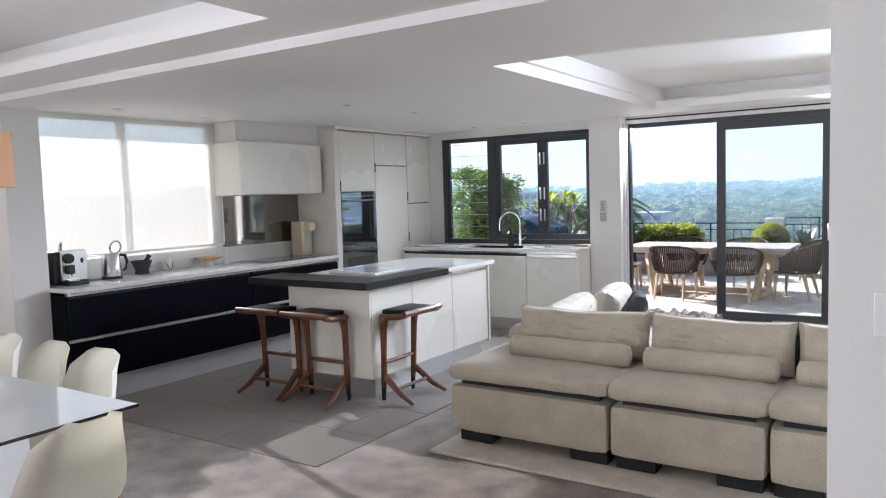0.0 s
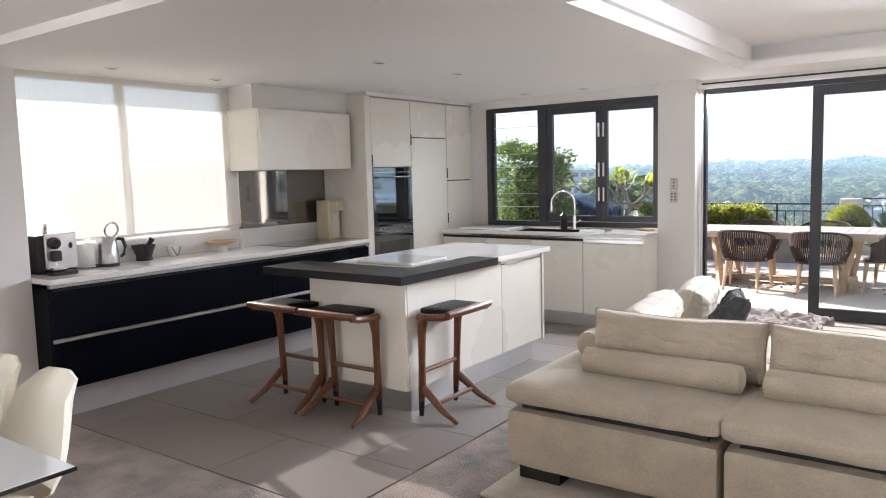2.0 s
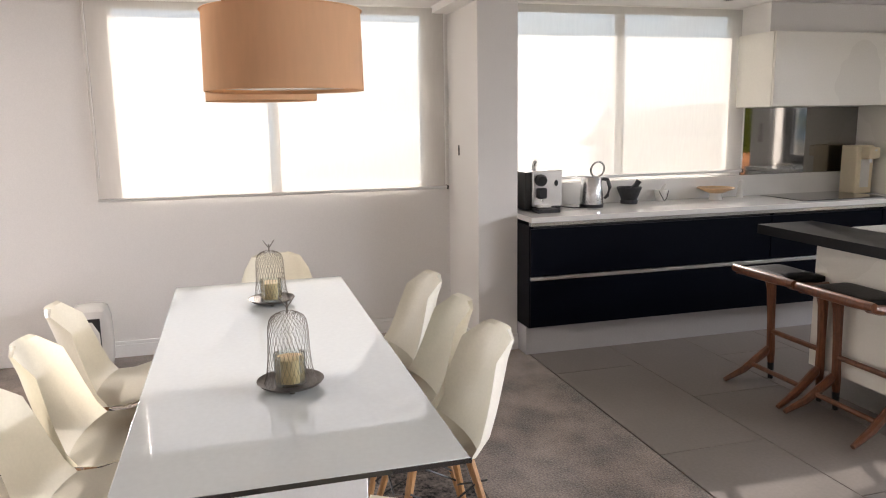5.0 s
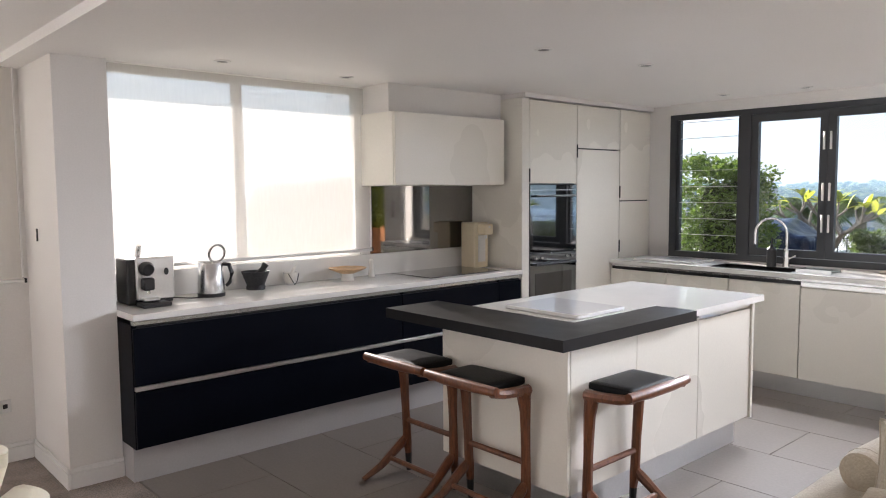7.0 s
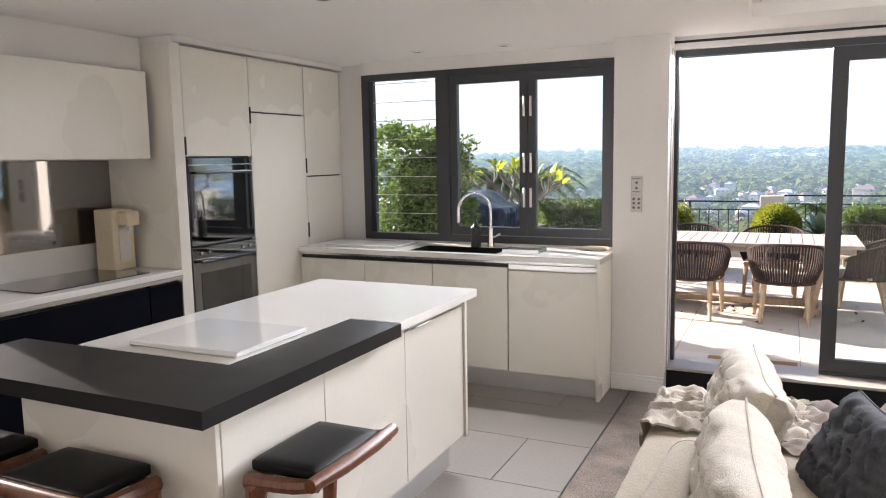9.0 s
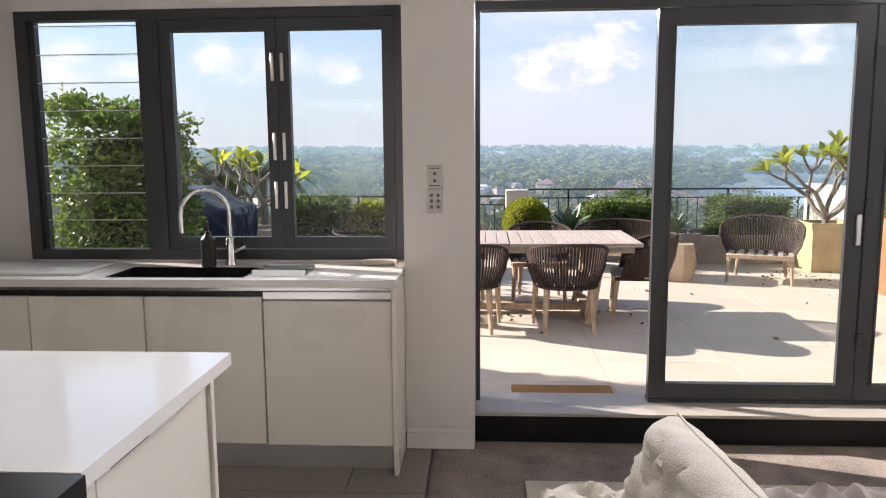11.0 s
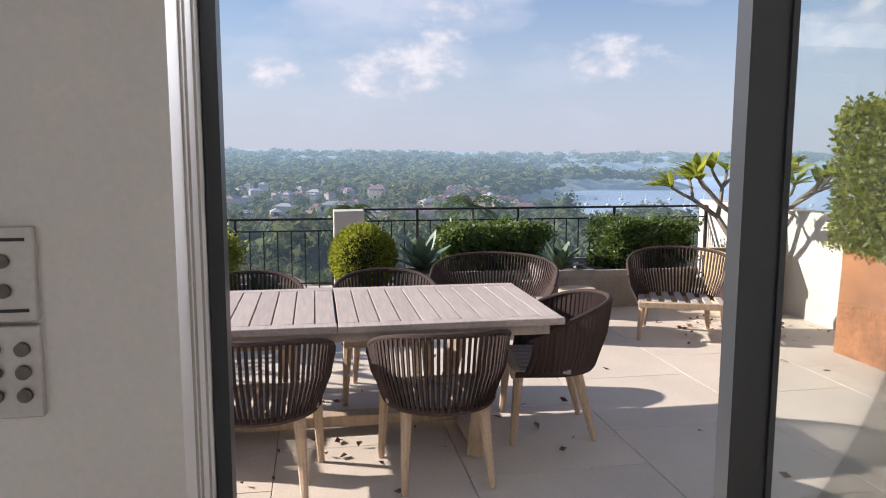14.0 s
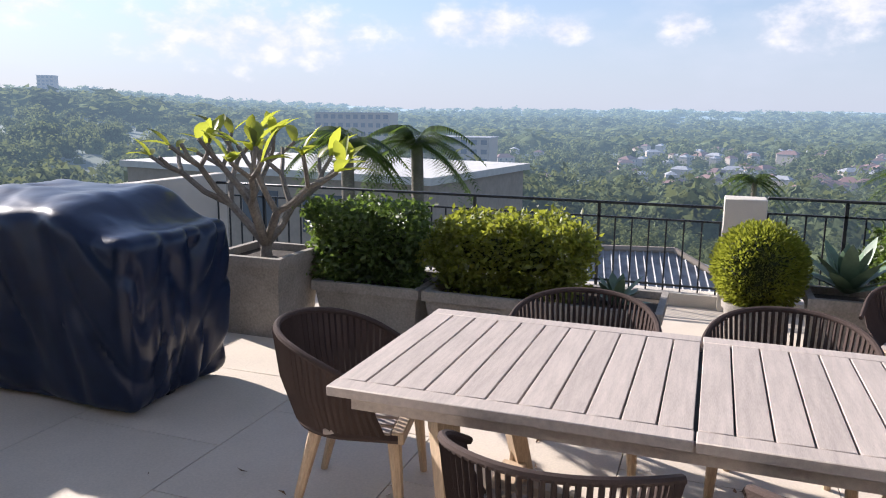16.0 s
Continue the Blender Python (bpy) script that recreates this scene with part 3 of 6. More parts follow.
# roller blinds over the west windows
for nm, yy0, yy1, x, z0, z1, my, w0, w1 in (("window_2", 1.082, 3.148, -6.095, 1.062, 2.288, 2.10, 0.95, 3.27), ("window_3", 3.622, 5.448, -5.775, 1.082, 2.288, 4.50, 3.60, 5.52)):
    w = structure(nm, boxes((x, x + 0.06, yy0, yy0 + 0.032, z0, z1), (x, x + 0.06, yy1 - 0.032, yy1, z0, z1), (x, x + 0.06, yy0 + 0.032, yy1 - 0.032, z0, z0 + 0.032),
                            (x, x + 0.06, yy0 + 0.032, yy1 - 0.032, z1 - 0.032, z1), (x, x + 0.06, my - 0.025, my + 0.025, z0 + 0.032, z1 - 0.032)), TRIM,
                  "white framed window behind a roller blind", "window")
    for a, b in ((yy0 + 0.032, my - 0.025), (my + 0.025, yy1 - 0.032)):
        under("pane", box(x + 0.02, x + 0.026, a, b, z0 + 0.032, z1 - 0.032), GLASS, w).visible_shadow = False
    bx = -5.975 if nm == "window_2" else -5.665
    bz = 1.045 if nm == "window_2" else 1.105
    blind = thing("roller_blind", (bx, (w0 + w1) / 2, bz), "closed translucent off-white roller blind in a window", "blind", "roller blinds")
    part("fabric", box(bx, bx + 0.0025, w0, w1, bz + 0.02, 2.295), BLINDCLOTH, blind)
    part("bottom_bar", box(bx - 0.008, bx + 0.012, w0, w1, bz, bz + 0.02, 0.004), SATIN, blind, "slim grey bottom bar")
    part("end_cap", box(bx - 0.01, bx + 0.014, w1, w1 + 0.012, bz - 0.004, bz + 0.024, 0.003), BLACK, blind)
    part("chain", tube([(bx + 0.02, w0 + 0.02, 2.28), (bx + 0.02, w0 + 0.02, 1.2)], 0.003, 6), SATIN, blind, "beaded pull chain")
    part("side_channel", box(bx - 0.006, bx + 0.01, w1 - 0.012, w1 - 0.002, bz + 0.03, 2.29), TRIM, blind)


# ---- kitchen ----
def cabinet(name, label, x0, x1, y0, y1, z0, z1, mat, fronts, face, group="", handles=True):
    """A carcass with separate fronts on one face (xp: facing east, ym: facing south)."""
    c = thing(name, ((x0 + x1) / 2, (y0 + y1) / 2, z0), label, "cabinet", group)
    t = 0.02
    if face == "xp":
        part("body", boxes((x0, x1 - t - 0.018, y0, y1, z0, z1), (x1 - t - 0.018, x1 - t - 0.001, y0, y0 + 0.028, z0, z1)), mat, c)
    else:
        part("body", box(x0, x1, y0 + t + 0.018, y1, z0, z1), mat, c)
    # black sheet behind the fronts stands in for shade in the seams
    if face == "xp":
        part("gap_liner", box(x1 - t - 0.016, x1 - t - 0.003, y0 + 0.03, y1 - 0.002, z0 + 0.02, z1 - 0.01), BLACK, c)
    else:
        part("gap_liner", box(x0 + 0.002, x1 - 0.002, y0 + t + 0.003, y0 + t + 0.016, z0 + 0.002, z1 - 0.002), BLACK, c)
    for a, b, c0, c1 in fronts:
        if face == "xp":
            d = part("front", box(x1 - t, x1, a + 0.003, b - 0.003, c0 + 0.003, c1 - 0.003, 0.0015), mat, c)
        else:
            d = part("front", box(a + 0.003, b - 0.003, y0, y0 + t, c0 + 0.003, c1 - 0.003, 0.0015), mat, c)
    return c


bench_front = -5.135
for a, b in ((3.575, 5.385), (5.385, 6.345), (6.345, 6.60)):
    cabinet("base_cabinet", "black-navy drawer cabinet under a white benchtop", -5.695, bench_front, a, b, 0.19, 0.86, NAVY,
            [(a, b, 0.195, 0.505), (a, b, 0.535, 0.845)], "xp", "bench cabinets")
rail_strip = thing("handle_rail", (bench_front, 4.7, 0.51), "long brushed aluminium finger rail between dark drawers", "rail")
part("strip", box(bench_front - 0.018, bench_front + 0.004, 3.578, 6.598, 0.508, 0.531, 0.002), SATIN, rail_strip)
for a in (3.66, 4.35, 5.6):
    part("grip", box(bench_front + 0.0045, bench_front + 0.016, a, a + 0.13, 0.522, 0.53, 0.001), SATIN, rail_strip)
structure("bench_kick", box(-5.69, -5.20, 3.575, 6.60, 0.0, 0.188), KICK, "pale grey recessed kickboard below dark drawers", "kickboard")
bench = thing("benchtop", (-5.4, 5.0, 0.865), "long white stone benchtop with a steel edge", "benchtop")
part("slab", box(-5.695, -5.115, 3.572, 6.598, 0.885, 0.92, 0.003), STONE, bench)
part("edge_channel", box(-5.16, -5.118, 3.574, 6.596, 0.862, 0.8845, 0.001), STEEL, bench, "brushed steel edge channel")
structure("upstand", box(-5.698, -5.68, 3.572, 6.598, 0.9205, 1.08, 0.002), STONE, "white stone upstand behind the bench", "splashback")
structure("splashback", box(-5.698, -5.686, 5.53, 6.598, 1.0815, 1.586), SMOKE, "smoked mirror splashback behind the cooktop", "splashback")
cook = thing("cooktop", (-5.45, 6.05, 0.92), "black glass cooktop set in the white benchtop", "cooktop")
part("glass_top", box(-5.66, -5.2, 5.70, 6.42, 0.9205, 0.926, 0.002), BLACKGLASS, cook)
cabinet("wall_cabinet", "cream lacquer wall cabinet over the cooktop", -5.695, -5.27, 5.44, 6.55, 1.59, 2.105, CABINET, [(5.44, 6.55, 1.59, 2.105)], "xp")
structure("bulkhead", boxes((-5.699, -5.36, 5.46, 6.60, 2.108, H - 0.001), (-5.699, -5.10, 6.60, 8.42, 2.274, H - 0.001)), WALL, "white plaster bulkhead over the cabinets", "bulkhead")

tall = thing("tall_oven_cabinet", (-5.4, 6.95, 0), "tall cream cabinet holding built-in black ovens", "cabinet", "tall cabinets")
part("body", box(-5.695, -5.172, 6.602, 7.298, 0.1, 2.272), CABINET, tall)
part("side_panel", box(-5.69, -5.131, 6.6025, 6.685, 0.1, 2.272), CABINET, tall)
# black sheet painting the shade round the oven column's fronts
part("gap_liner", box(-5.170, -5.157, 6.687, 7.297, 0.104, 2.268), BLACK, tall)
part("upper_door", box(-5.152, -5.132, 6.69, 7.297, 1.602, 2.262, 0.0015), CABINET, tall)
part("lower_drawer", box(-5.152, -5.132, 6.69, 7.297, 0.105, 0.44, 0.0015), CABINET, tall)
oven_bm = box(-5.155, -5.128, 6.695, 7.292, 1.045, 1.592, 0.002)
ov = part("upper_oven", oven_bm, OVENGLASS, tall, "black glass upper oven")
part("oven_handle", tube([(-5.105, 6.74, 1.5), (-5.105, 7.25, 1.5)], 0.009), BLACK, ov)
part("oven_trim", box(-5.1285, -5.1245, 6.695, 7.292, 1.545, 1.552), STEEL, ov)
ov2 = part("lower_oven", box(-5.155, -5.128, 6.695, 7.292, 0.45, 1.035, 0.002), OVENGLASS, tall, "black glass lower oven")
part("oven_handle", tube([(-5.1, 6.74, 0.945), (-5.1, 7.25, 0.945)], 0.011), BLACK, ov2)
part("oven_window", box(-5.1282, -5.1262, 6.76, 7.23, 0.55, 0.87), BLACKGLASS, ov2)
for y in (6.76, 6.83, 7.15, 7.22):
    part("knob", box(-5.129, -5.118, y, y + 0.025, 0.985, 1.005, 0.002), STEEL, ov2)
cabinet("tall_fridge_cabinet", "tall cream cabinet with an integrated fridge door", -5.695, -5.132, 7.30, 7.925, 0.1, 2.272, CABINET,
        [(7.30, 7.925, 0.105, 1.895), (7.30, 7.925, 1.9, 2.262)], "xp", "tall cabinets")
cabinet("tall_pantry_cabinet", "tall cream pantry cabinet beside the window", -5.695, -5.132, 7.927, 8.42, 0.1, 2.272, CABINET,
        [(7.927, 8.42, 0.105, 1.44), (7.927, 8.42, 1.445, 2.262)], "xp", "tall cabinets")
for name, y, z in (("tall_fridge_cabinet", 7.3, 1.82), ("tall_pantry_cabinet", 7.926, 1.47), ("tall_oven_cabinet", 6.69, 1.61), ("tall_pantry_cabinet", 7.926, 0.98)):
    part("finger_pull", box(-5.1315, -5.124, y - 0.006, y + 0.006, z, z + 0.11, 0.001), BLACK, bpy.data.objects[name], "slim dark finger pull")
structure("tall_kick", box(-5.69, -5.19, 6.603, 8.415, 0.0, 0.098), CABINET, "white recessed kickboard", "kickboard")

# sink bench under the window
SF = 7.80
for a, b in ((-5.13, -4.57), (-4.57, -4.02), (-4.02, -3.465)):
    cabinet("sink_cabinet", "cream lacquer base cabinet below the sink bench", a, b, SF, 8.32, 0.13, 0.865, CABINET, [(a, b, 0.135, 0.84)], "ym", "sink cabinets")
dish = thing("dishwasher", (-3.17, 8.1, 0.1), "integrated dishwasher with a cream lacquer front", "dishwasher")
part("body", box(-3.463, -2.872, SF + 0.03, 8.11, 0.13, 0.86), CABINET, dish)
part("front", box(-3.461, -2.874, SF, SF + 0.02, 0.135, 0.82, 0.0015), CABINET, dish)
part("finger_strip", box(-3.461, -2.874, SF + 0.003, SF + 0.02, 0.828, 0.862, 0.001), SATIN, dish, "polished metal finger strip")
structure("end_panel", box(-2.87, -2.847, SF - 0.02, 8.118, 0.0, 0.884, 0.002), CABINET, "cream lacquer end panel of the sink bench", "panel")
structure("sink_kick", box(-5.12, -2.872, SF + 0.06, SF + 0.08, 0.0, 0.128), SATIN, "satin metal kickboard", "kickboard")
sb = thing("sink_benchtop", (-4.0, 8.1, 0.885), "white stone benchtop round the sink", "benchtop")
SK = (-4.22, -3.56, 7.84, 8.14)


def slab_with_hole(x0, x1, y0, y1, hole, z0, z1):
    """One stone slab with a rectangular cut-out."""
    bm = bmesh.new()
    xs, ys = (x0, hole[0], hole[1], x1), (y0, hole[2], hole[3], y1)
    g = [[[bm.verts.new((x, y, z)) for y in ys] for x in xs] for z in (z0, z1)]
    for i in range(3):
        for j in range(3):
            if (i, j) != (1, 1):
                for layer in g:
                    bm.faces.new((layer[i][j], layer[i + 1][j], layer[i + 1][j + 1], layer[i][j + 1]))
    for path in ([(i, 0) for i in range(4)] + [(3, 1), (3, 2), (3, 3), (2, 3), (1, 3), (0, 3), (0, 2), (0, 1)], [(1, 1), (2, 1), (2, 2), (1, 2)]):
        for (a, b), (c, d) in zip(path, path[1:] + path[:1]):
            bm.faces.new((g[0][a][b], g[0][c][d], g[1][c][d], g[1][a][b]))
    return bm


part("slab", slab_with_hole(-5.129, -2.848, SF - 0.02, 8.326, SK, 0.885, 0.92), STONE, sb)
part("edge_channel", box(-5.128, -2.872, SF + 0.002, SF + 0.02, 0.866, 0.8845), STEEL, sb, "brushed steel edge channel")
sink = thing("sink", (-3.9, 8.0, 0.72), "dark undermount double kitchen sink", "sink")
part("bowl", boxes((SK[0] + 0.001, SK[1] - 0.001, SK[2] + 0.001, SK[3] - 0.001, 0.70, 0.705), (SK[0] + 0.001, SK[0] + 0.012, SK[2] + 0.001, SK[3] - 0.001, 0.705, 0.921),
                   (SK[1] - 0.012, SK[1] - 0.001, SK[2] + 0.001, SK[3] - 0.001, 0.705, 0.921), (SK[0] + 0.012, SK[1] - 0.012, SK[2] + 0.001, SK[2] + 0.012, 0.705, 0.921),
                   (SK[0] + 0.012, SK[1] - 0.012, SK[3] - 0.012, SK[3] - 0.001, 0.705, 0.921), (-3.86, -3.84, SK[2] + 0.012, SK[3] - 0.012, 0.705, 0.86)), SINKM, sink)
tap = thing("kitchen_tap", (-3.74, 8.20, 0.92), "tall chrome gooseneck kitchen tap by the sink", "tap")
part("base", lathe(-3.74, 8.20, [(0, 0.921), (0.028, 0.921), (0.028, 0.93), (0.022, 0.95), (0.022, 1.06), (0.014, 1.07), (0, 1.07)], 20), CHROME, tap)
neck = [(-3.74, 8.20, 1.06), (-3.74, 8.20, 1.19)] + [(-3.74 - 0.1 * (1 - math.cos(a)), 8.20 - 0.06 * (1 - math.cos(a)), 1.19 + 0.12 * math.sin(a)) for a in [math.pi * k / 10 for k in range(1, 11)]]
part("spout", tube(neck + [(-3.94, 8.08, 1.10)], 0.011, 10), CHROME, tap)
part("lever", tube([(-3.72, 8.20, 0.99), (-3.66, 8.19, 1.02)], 0.007), CHROME, tap)
soap = thing("soap_bottle", (-3.84, 8.16, 0.92), "dark soap pump bottle beside the tap", "bottle")
part("bottle", lathe(-3.84, 8.16, [(0, 0.921), (0.035, 0.921), (0.037, 0.93), (0.037, 1.06), (0.015, 1.085), (0.013, 1.1), (0, 1.1)], 18), BLACK, soap)
part("pump", tube([(-3.84, 8.16, 1.1), (-3.84, 8.16, 1.145), (-3.84, 8.16, 1.15)], 0.007), BLACK, soap)
cb = thing("sink_cover_board", (-4.66, 8.0, 0.92), "white board lying on the sink bench", "board")
part("board", box(-4.95, -4.36, 7.88, 8.22, 0.921, 0.938, 0.003), STONE, cb)
dr = thing("glass_scale", (-3.43, 8.0, 0.92), "small clear glass tray on the bench beside the sink", "tray")
part("plate", box(-3.53, -3.28, 7.88, 8.06, 0.922, 0.946, 0.003), GLASS, dr)
part("rim", box(-3.53, -3.28, 7.872, 7.878, 0.922, 0.95), SATIN, dr)
part("rim", box(-3.53, -3.28, 8.062, 8.068, 0.922, 0.95), SATIN, dr)
cloth = thing("folded_cloth", (-3.0, 8.25, 0.92), "small folded white cloth on the window ledge", "cloth")
part("cloth", soft_box(-3.07, -2.9, 8.2, 8.30, 0.921, 0.945, 0.01, 4, 0.002, 0.004), LINEN_PALE, cloth)

# wall switches on the pier
sw = thing("switch_panel", (-2.68, 8.12, 1.2), "brushed steel double switch panel on the white pier", "switch", )
for z0, z1, rows in ((1.312, 1.425, [(0, 1.385), (0, 1.35)]), (1.195, 1.308, [(i, z) for i in (-0.016, 0.016) for z in (1.28, 1.252, 1.224)])):
    p = part("plate", box(-2.726, -2.656, 8.108, 8.119, z0, z1, 0.002), SWITCHM, sw)
    for i, z in rows:
        part("button", tube([(-2.691 + i, 8.1075, z), (-2.691 + i, 8.101, z)], 0.0085, 12), PEWTER, p)
    if len(rows) == 2:
        for z in (1.408, 1.324):
            part("slot", box(-2.717, -2.665, 8.1065, 8.1076, z, z + 0.004), BLACK, p)

# island bench
IX0, IX1, IY0, IY1 = -4.08, -3.25, 4.80, 6.58
isl = thing("kitchen_island", ((IX0 + IX1) / 2, 5.6, 0), "cream lacquer kitchen island on a recessed plinth", "island")
part("body", boxes((IX0, IX1 - 0.024, IY0 + 0.02, IY1, 0.17, 0.861)), CABINET, isl)
part("plinth", box(IX0 + 0.08, IX1 - 0.07, IY0 + 0.12, IY1 - 0.06, 0.0, 0.169), SATIN, isl, "satin metal plinth")
part("front", box(IX0, IX1, IY0, IY0 + 0.019, 0.17, 0.858, 0.0015), CABINET, isl)
# black sheet in place of shade between the island doors
part("gap_liner", box(IX1 - 0.0238, IX1 - 0.0205, 4.824, 6.553, 0.172, 0.83), BLACK, isl)
for a, b in ((4.822, 5.345), (5.345, 5.945), (5.945, 6.555)):
    part("side_door", box(IX1 - 0.02, IX1, a + 0.002, b - 0.002, 0.17, 0.835 if a > 5.9 else 0.85, 0.0015), CABINET, isl)
part("end_panel", box(IX1 - 0.02, IX1 + 0.012, 6.557, 6.582, 0.16, 0.862, 0.002), CABINET, isl)
part("finger_strip", box(IX1 - 0.03, IX1 - 0.004, 5.95, 6.55, 0.842, 0.87, 0.001), SATIN, isl, "polished metal finger strip")
part("pull", box(IX1 - 0.012, IX1 + 0.014, 5.98, 6.16, 0.838, 0.846, 0.001), CHROME, isl)
part("dark_top", boxes((-4.41, -3.18, 4.68, 5.06, 0.862, 0.915), (-3.42, -3.18, 5.06, 5.79, 0.862, 0.915)), DARKSTONE, isl, "charcoal stone breakfast bar top")
part("white_top", boxes((-4.12, -3.423, 5.063, 6.60, 0.88, 0.917), (-3.423, -3.19, 5.793, 6.60, 0.88, 0.917)), STONE, isl, "glossy white stone top")
ib = thing("chopping_board", (-3.62, 5.3, 0.918), "large white board lying on the kitchen island", "board")
part("board", box(-3.93, -3.44, 5.12, 5.52, 0.9185, 0.938, 0.004), WHITEGLASS, ib)


# bar stools
def bar_stool():
    """Seat cantilevered over two legs; the feet splay back under it. Back is -y."""
    s = thing("bar_stool", (0, 0, 0), "walnut bar stool with a black leather seat at the island", "stool", "bar stools")
    zt = 0.67
    part("seat_pad", soft_box(-0.178, 0.178, -0.175, 0.062, zt - 0.016, zt + 0.024, 0.012, 7, 0.002), LEATHER, s, "black leather seat pad")
    for sx in (-1, 1):
        part("side_rail", tube([(sx * 0.198, 0.055, zt - 0.034), (sx * 0.2, -0.02, zt - 0.03), (sx * 0.203, -0.12, zt - 0.020), (sx * 0.206, -0.195, zt - 0.004)],
                               [0.026, 0.025, 0.024, 0.020], 8), WALNUT, s)
        part("leg", tube([(sx * 0.198, -0.005, zt - 0.028), (sx * 0.198, 0.025, zt - 0.052), (sx * 0.197, 0.036, zt - 0.13), (sx * 0.193, 0.044, 0.36), (sx * 0.19, 0.05, 0.17), (sx * 0.19, 0.056, 0.10)],
                         [0.02, 0.034, 0.027, 0.023, 0.025, 0.019], 8), WALNUT, s)
        part("leg_tip", tube([(sx * 0.19, 0.056, 0.1), (sx * 0.19, 0.06, 0.0)], [0.0192, 0.015], 8), BLACK, s, "black leg tip")
        part("splayed_foot", tube([(sx * 0.191, 0.045, 0.20), (sx * 0.194, 0.015, 0.165), (sx * 0.207, -0.12, 0.065), (sx * 0.222, -0.232, 0.012)],
                                  [0.014, 0.026, 0.021, 0.013], 8), WALNUT, s)
    part("back_rail", tube([(-0.235, -0.192, zt + 0.006), (-0.1, -0.202, zt + 0.006), (0.1, -0.202, zt + 0.006), (0.235, -0.192, zt + 0.006)], [0.021, 0.025, 0.025, 0.021], 10), WALNUT, s)
    part("front_rail", tube([(-0.19, 0.05, zt - 0.04), (0.19, 0.05, zt - 0.04)], 0.018, 8), WALNUT, s)
    part("foot_rail", tube([(-0.19, 0.046, 0.29), (0.19, 0.046, 0.29)], 0.015, 8), WALNUT, s)
    part("low_stretcher", tube([(-0.202, -0.07, 0.10), (0.202, -0.07, 0.10)], 0.014, 8), WALNUT, s)
    return s


stool = bar_stool()
stool.matrix_basis = pose(-4.15, 4.715, 0, 0, 0, 0)
copy_thing(stool, pose(-3.645, 4.705, 0, 0, 0, 0))
copy_thing(stool, pose(-3.155, 5.08, 0, 0, 0, 90))

# ---- dining corner ----
gt = thing("dining_table", (-3.48, 1.89, 0), "long clear glass dining table with pale panel legs", "table")
part("glass_top", box(-4.57, -2.40, 1.49, 2.29, 0.738, 0.752, 0.003), TABLEGLASS, gt, "green-edged glass top, milky white for the reflected blinds")
part("glass_edge", box(-4.573, -4.5705, 1.488, 2.292, 0.739, 0.751), BLACKGLASS, gt)
part("glass_edge", box(-2.3995, -2.397, 1.488, 2.292, 0.739, 0.751), BLACKGLASS, gt)
for x in (-4.15, -2.95):
    part("panel_leg", box(x - 0.02, x + 0.02, 1.65, 2.13, 0.0, 0.737, 0.004), STONE, gt)


def shell_chair():
    """A moulded bucket chair on splayed timber legs with a wire cradle. Faces -y."""
    c = thing("shell_chair", (0, 0, 0), "cream moulded shell dining chair on beech legs", "chair", "dining chairs")
    bm = bmesh.new()
    rows = []
    prof = [(-0.23, 0.435, 0.20), (-0.20, 0.45, 0.225), (-0.10, 0.435, 0.24), (0.02, 0.425, 0.24), (0.11, 0.44, 0.235), (0.165, 0.50, 0.23),
            (0.195, 0.58, 0.215), (0.22, 0.66, 0.195), (0.245, 0.74, 0.17), (0.262, 0.80, 0.13), (0.268, 0.822, 0.07)]
    for k, (y, z, w) in enumerate(prof):
        row = []
        for i in range(13):
            u = -1 + 2 * i / 12
            s = min(1, max(0, (k - 1) / 4))
            up = 0.055 * (1 - s) + 0.01
            fwd = 0.09 * s * (1 if k < 9 else 0.4)
            row.append(bm.verts.new((w * math.sin(u * 1.35) / math.sin(1.35), y - fwd * u * u, z + up * abs(u) ** 2.5)))
        rows.append(row)
    for a, b in zip(rows, rows[1:]):
        for i in range(12):
            bm.faces.new((a[i], a[i + 1], b[i + 1], b[i]))
    bmesh.ops.solidify(bm, geom=bm.faces[:], thickness=0.009)
    part("shell", bm, SHELL, c)
    for sx in (-1, 1):
        for sy in (-1, 1):
            part("leg", tube([(sx * 0.11, sy * 0.10 - 0.02, 0.40), (sx * 0.2, sy * 0.2 - 0.02, 0.0)], [0.016, 0.010], 8), BEECH, c)
        part("wire_brace", tube([(sx * 0.13, 0.11, 0.33), (sx * 0.17, -0.17, 0.17)], 0.004, 6), BLACK, c)
        part("wire_brace", tube([(sx * 0.15, -0.14, 0.33), (sx * 0.17, 0.14, 0.17)], 0.004, 6), BLACK, c)
    for y in (-0.16, 0.13):
        part("wire_brace", tube([(-0.14, y, 0.33), (0.17, y, 0.16)], 0.004, 6), BLACK, c)
        part("wire_brace", tube([(0.14, y, 0.33), (-0.17, y, 0.16)], 0.004, 6), BLACK, c)
    return c


sc = shell_chair()
sc.matrix_basis = pose(-4.12, 2.43, 0, 0, 0, 3)
copy_thing(sc, pose(-3.63, 2.42, 0, 0, 0, -2))
copy_thing(sc, pose(-3.19, 2.42, 0, 0, 0, 2))
copy_thing(sc, pose(-4.05, 1.30, 0, 0, 0, 183))
copy_thing(sc, pose(-3.52, 1.31, 0, 0, 0, 178))
copy_thing(sc, pose(-3.02, 1.31, 0, 0, 0, 181))
copy_thing(sc, pose(-4.72, 1.98, 0, 0, 0, 88))
copy_thing(sc, pose(-2.38, 1.93, 0, 0, 0, -88))

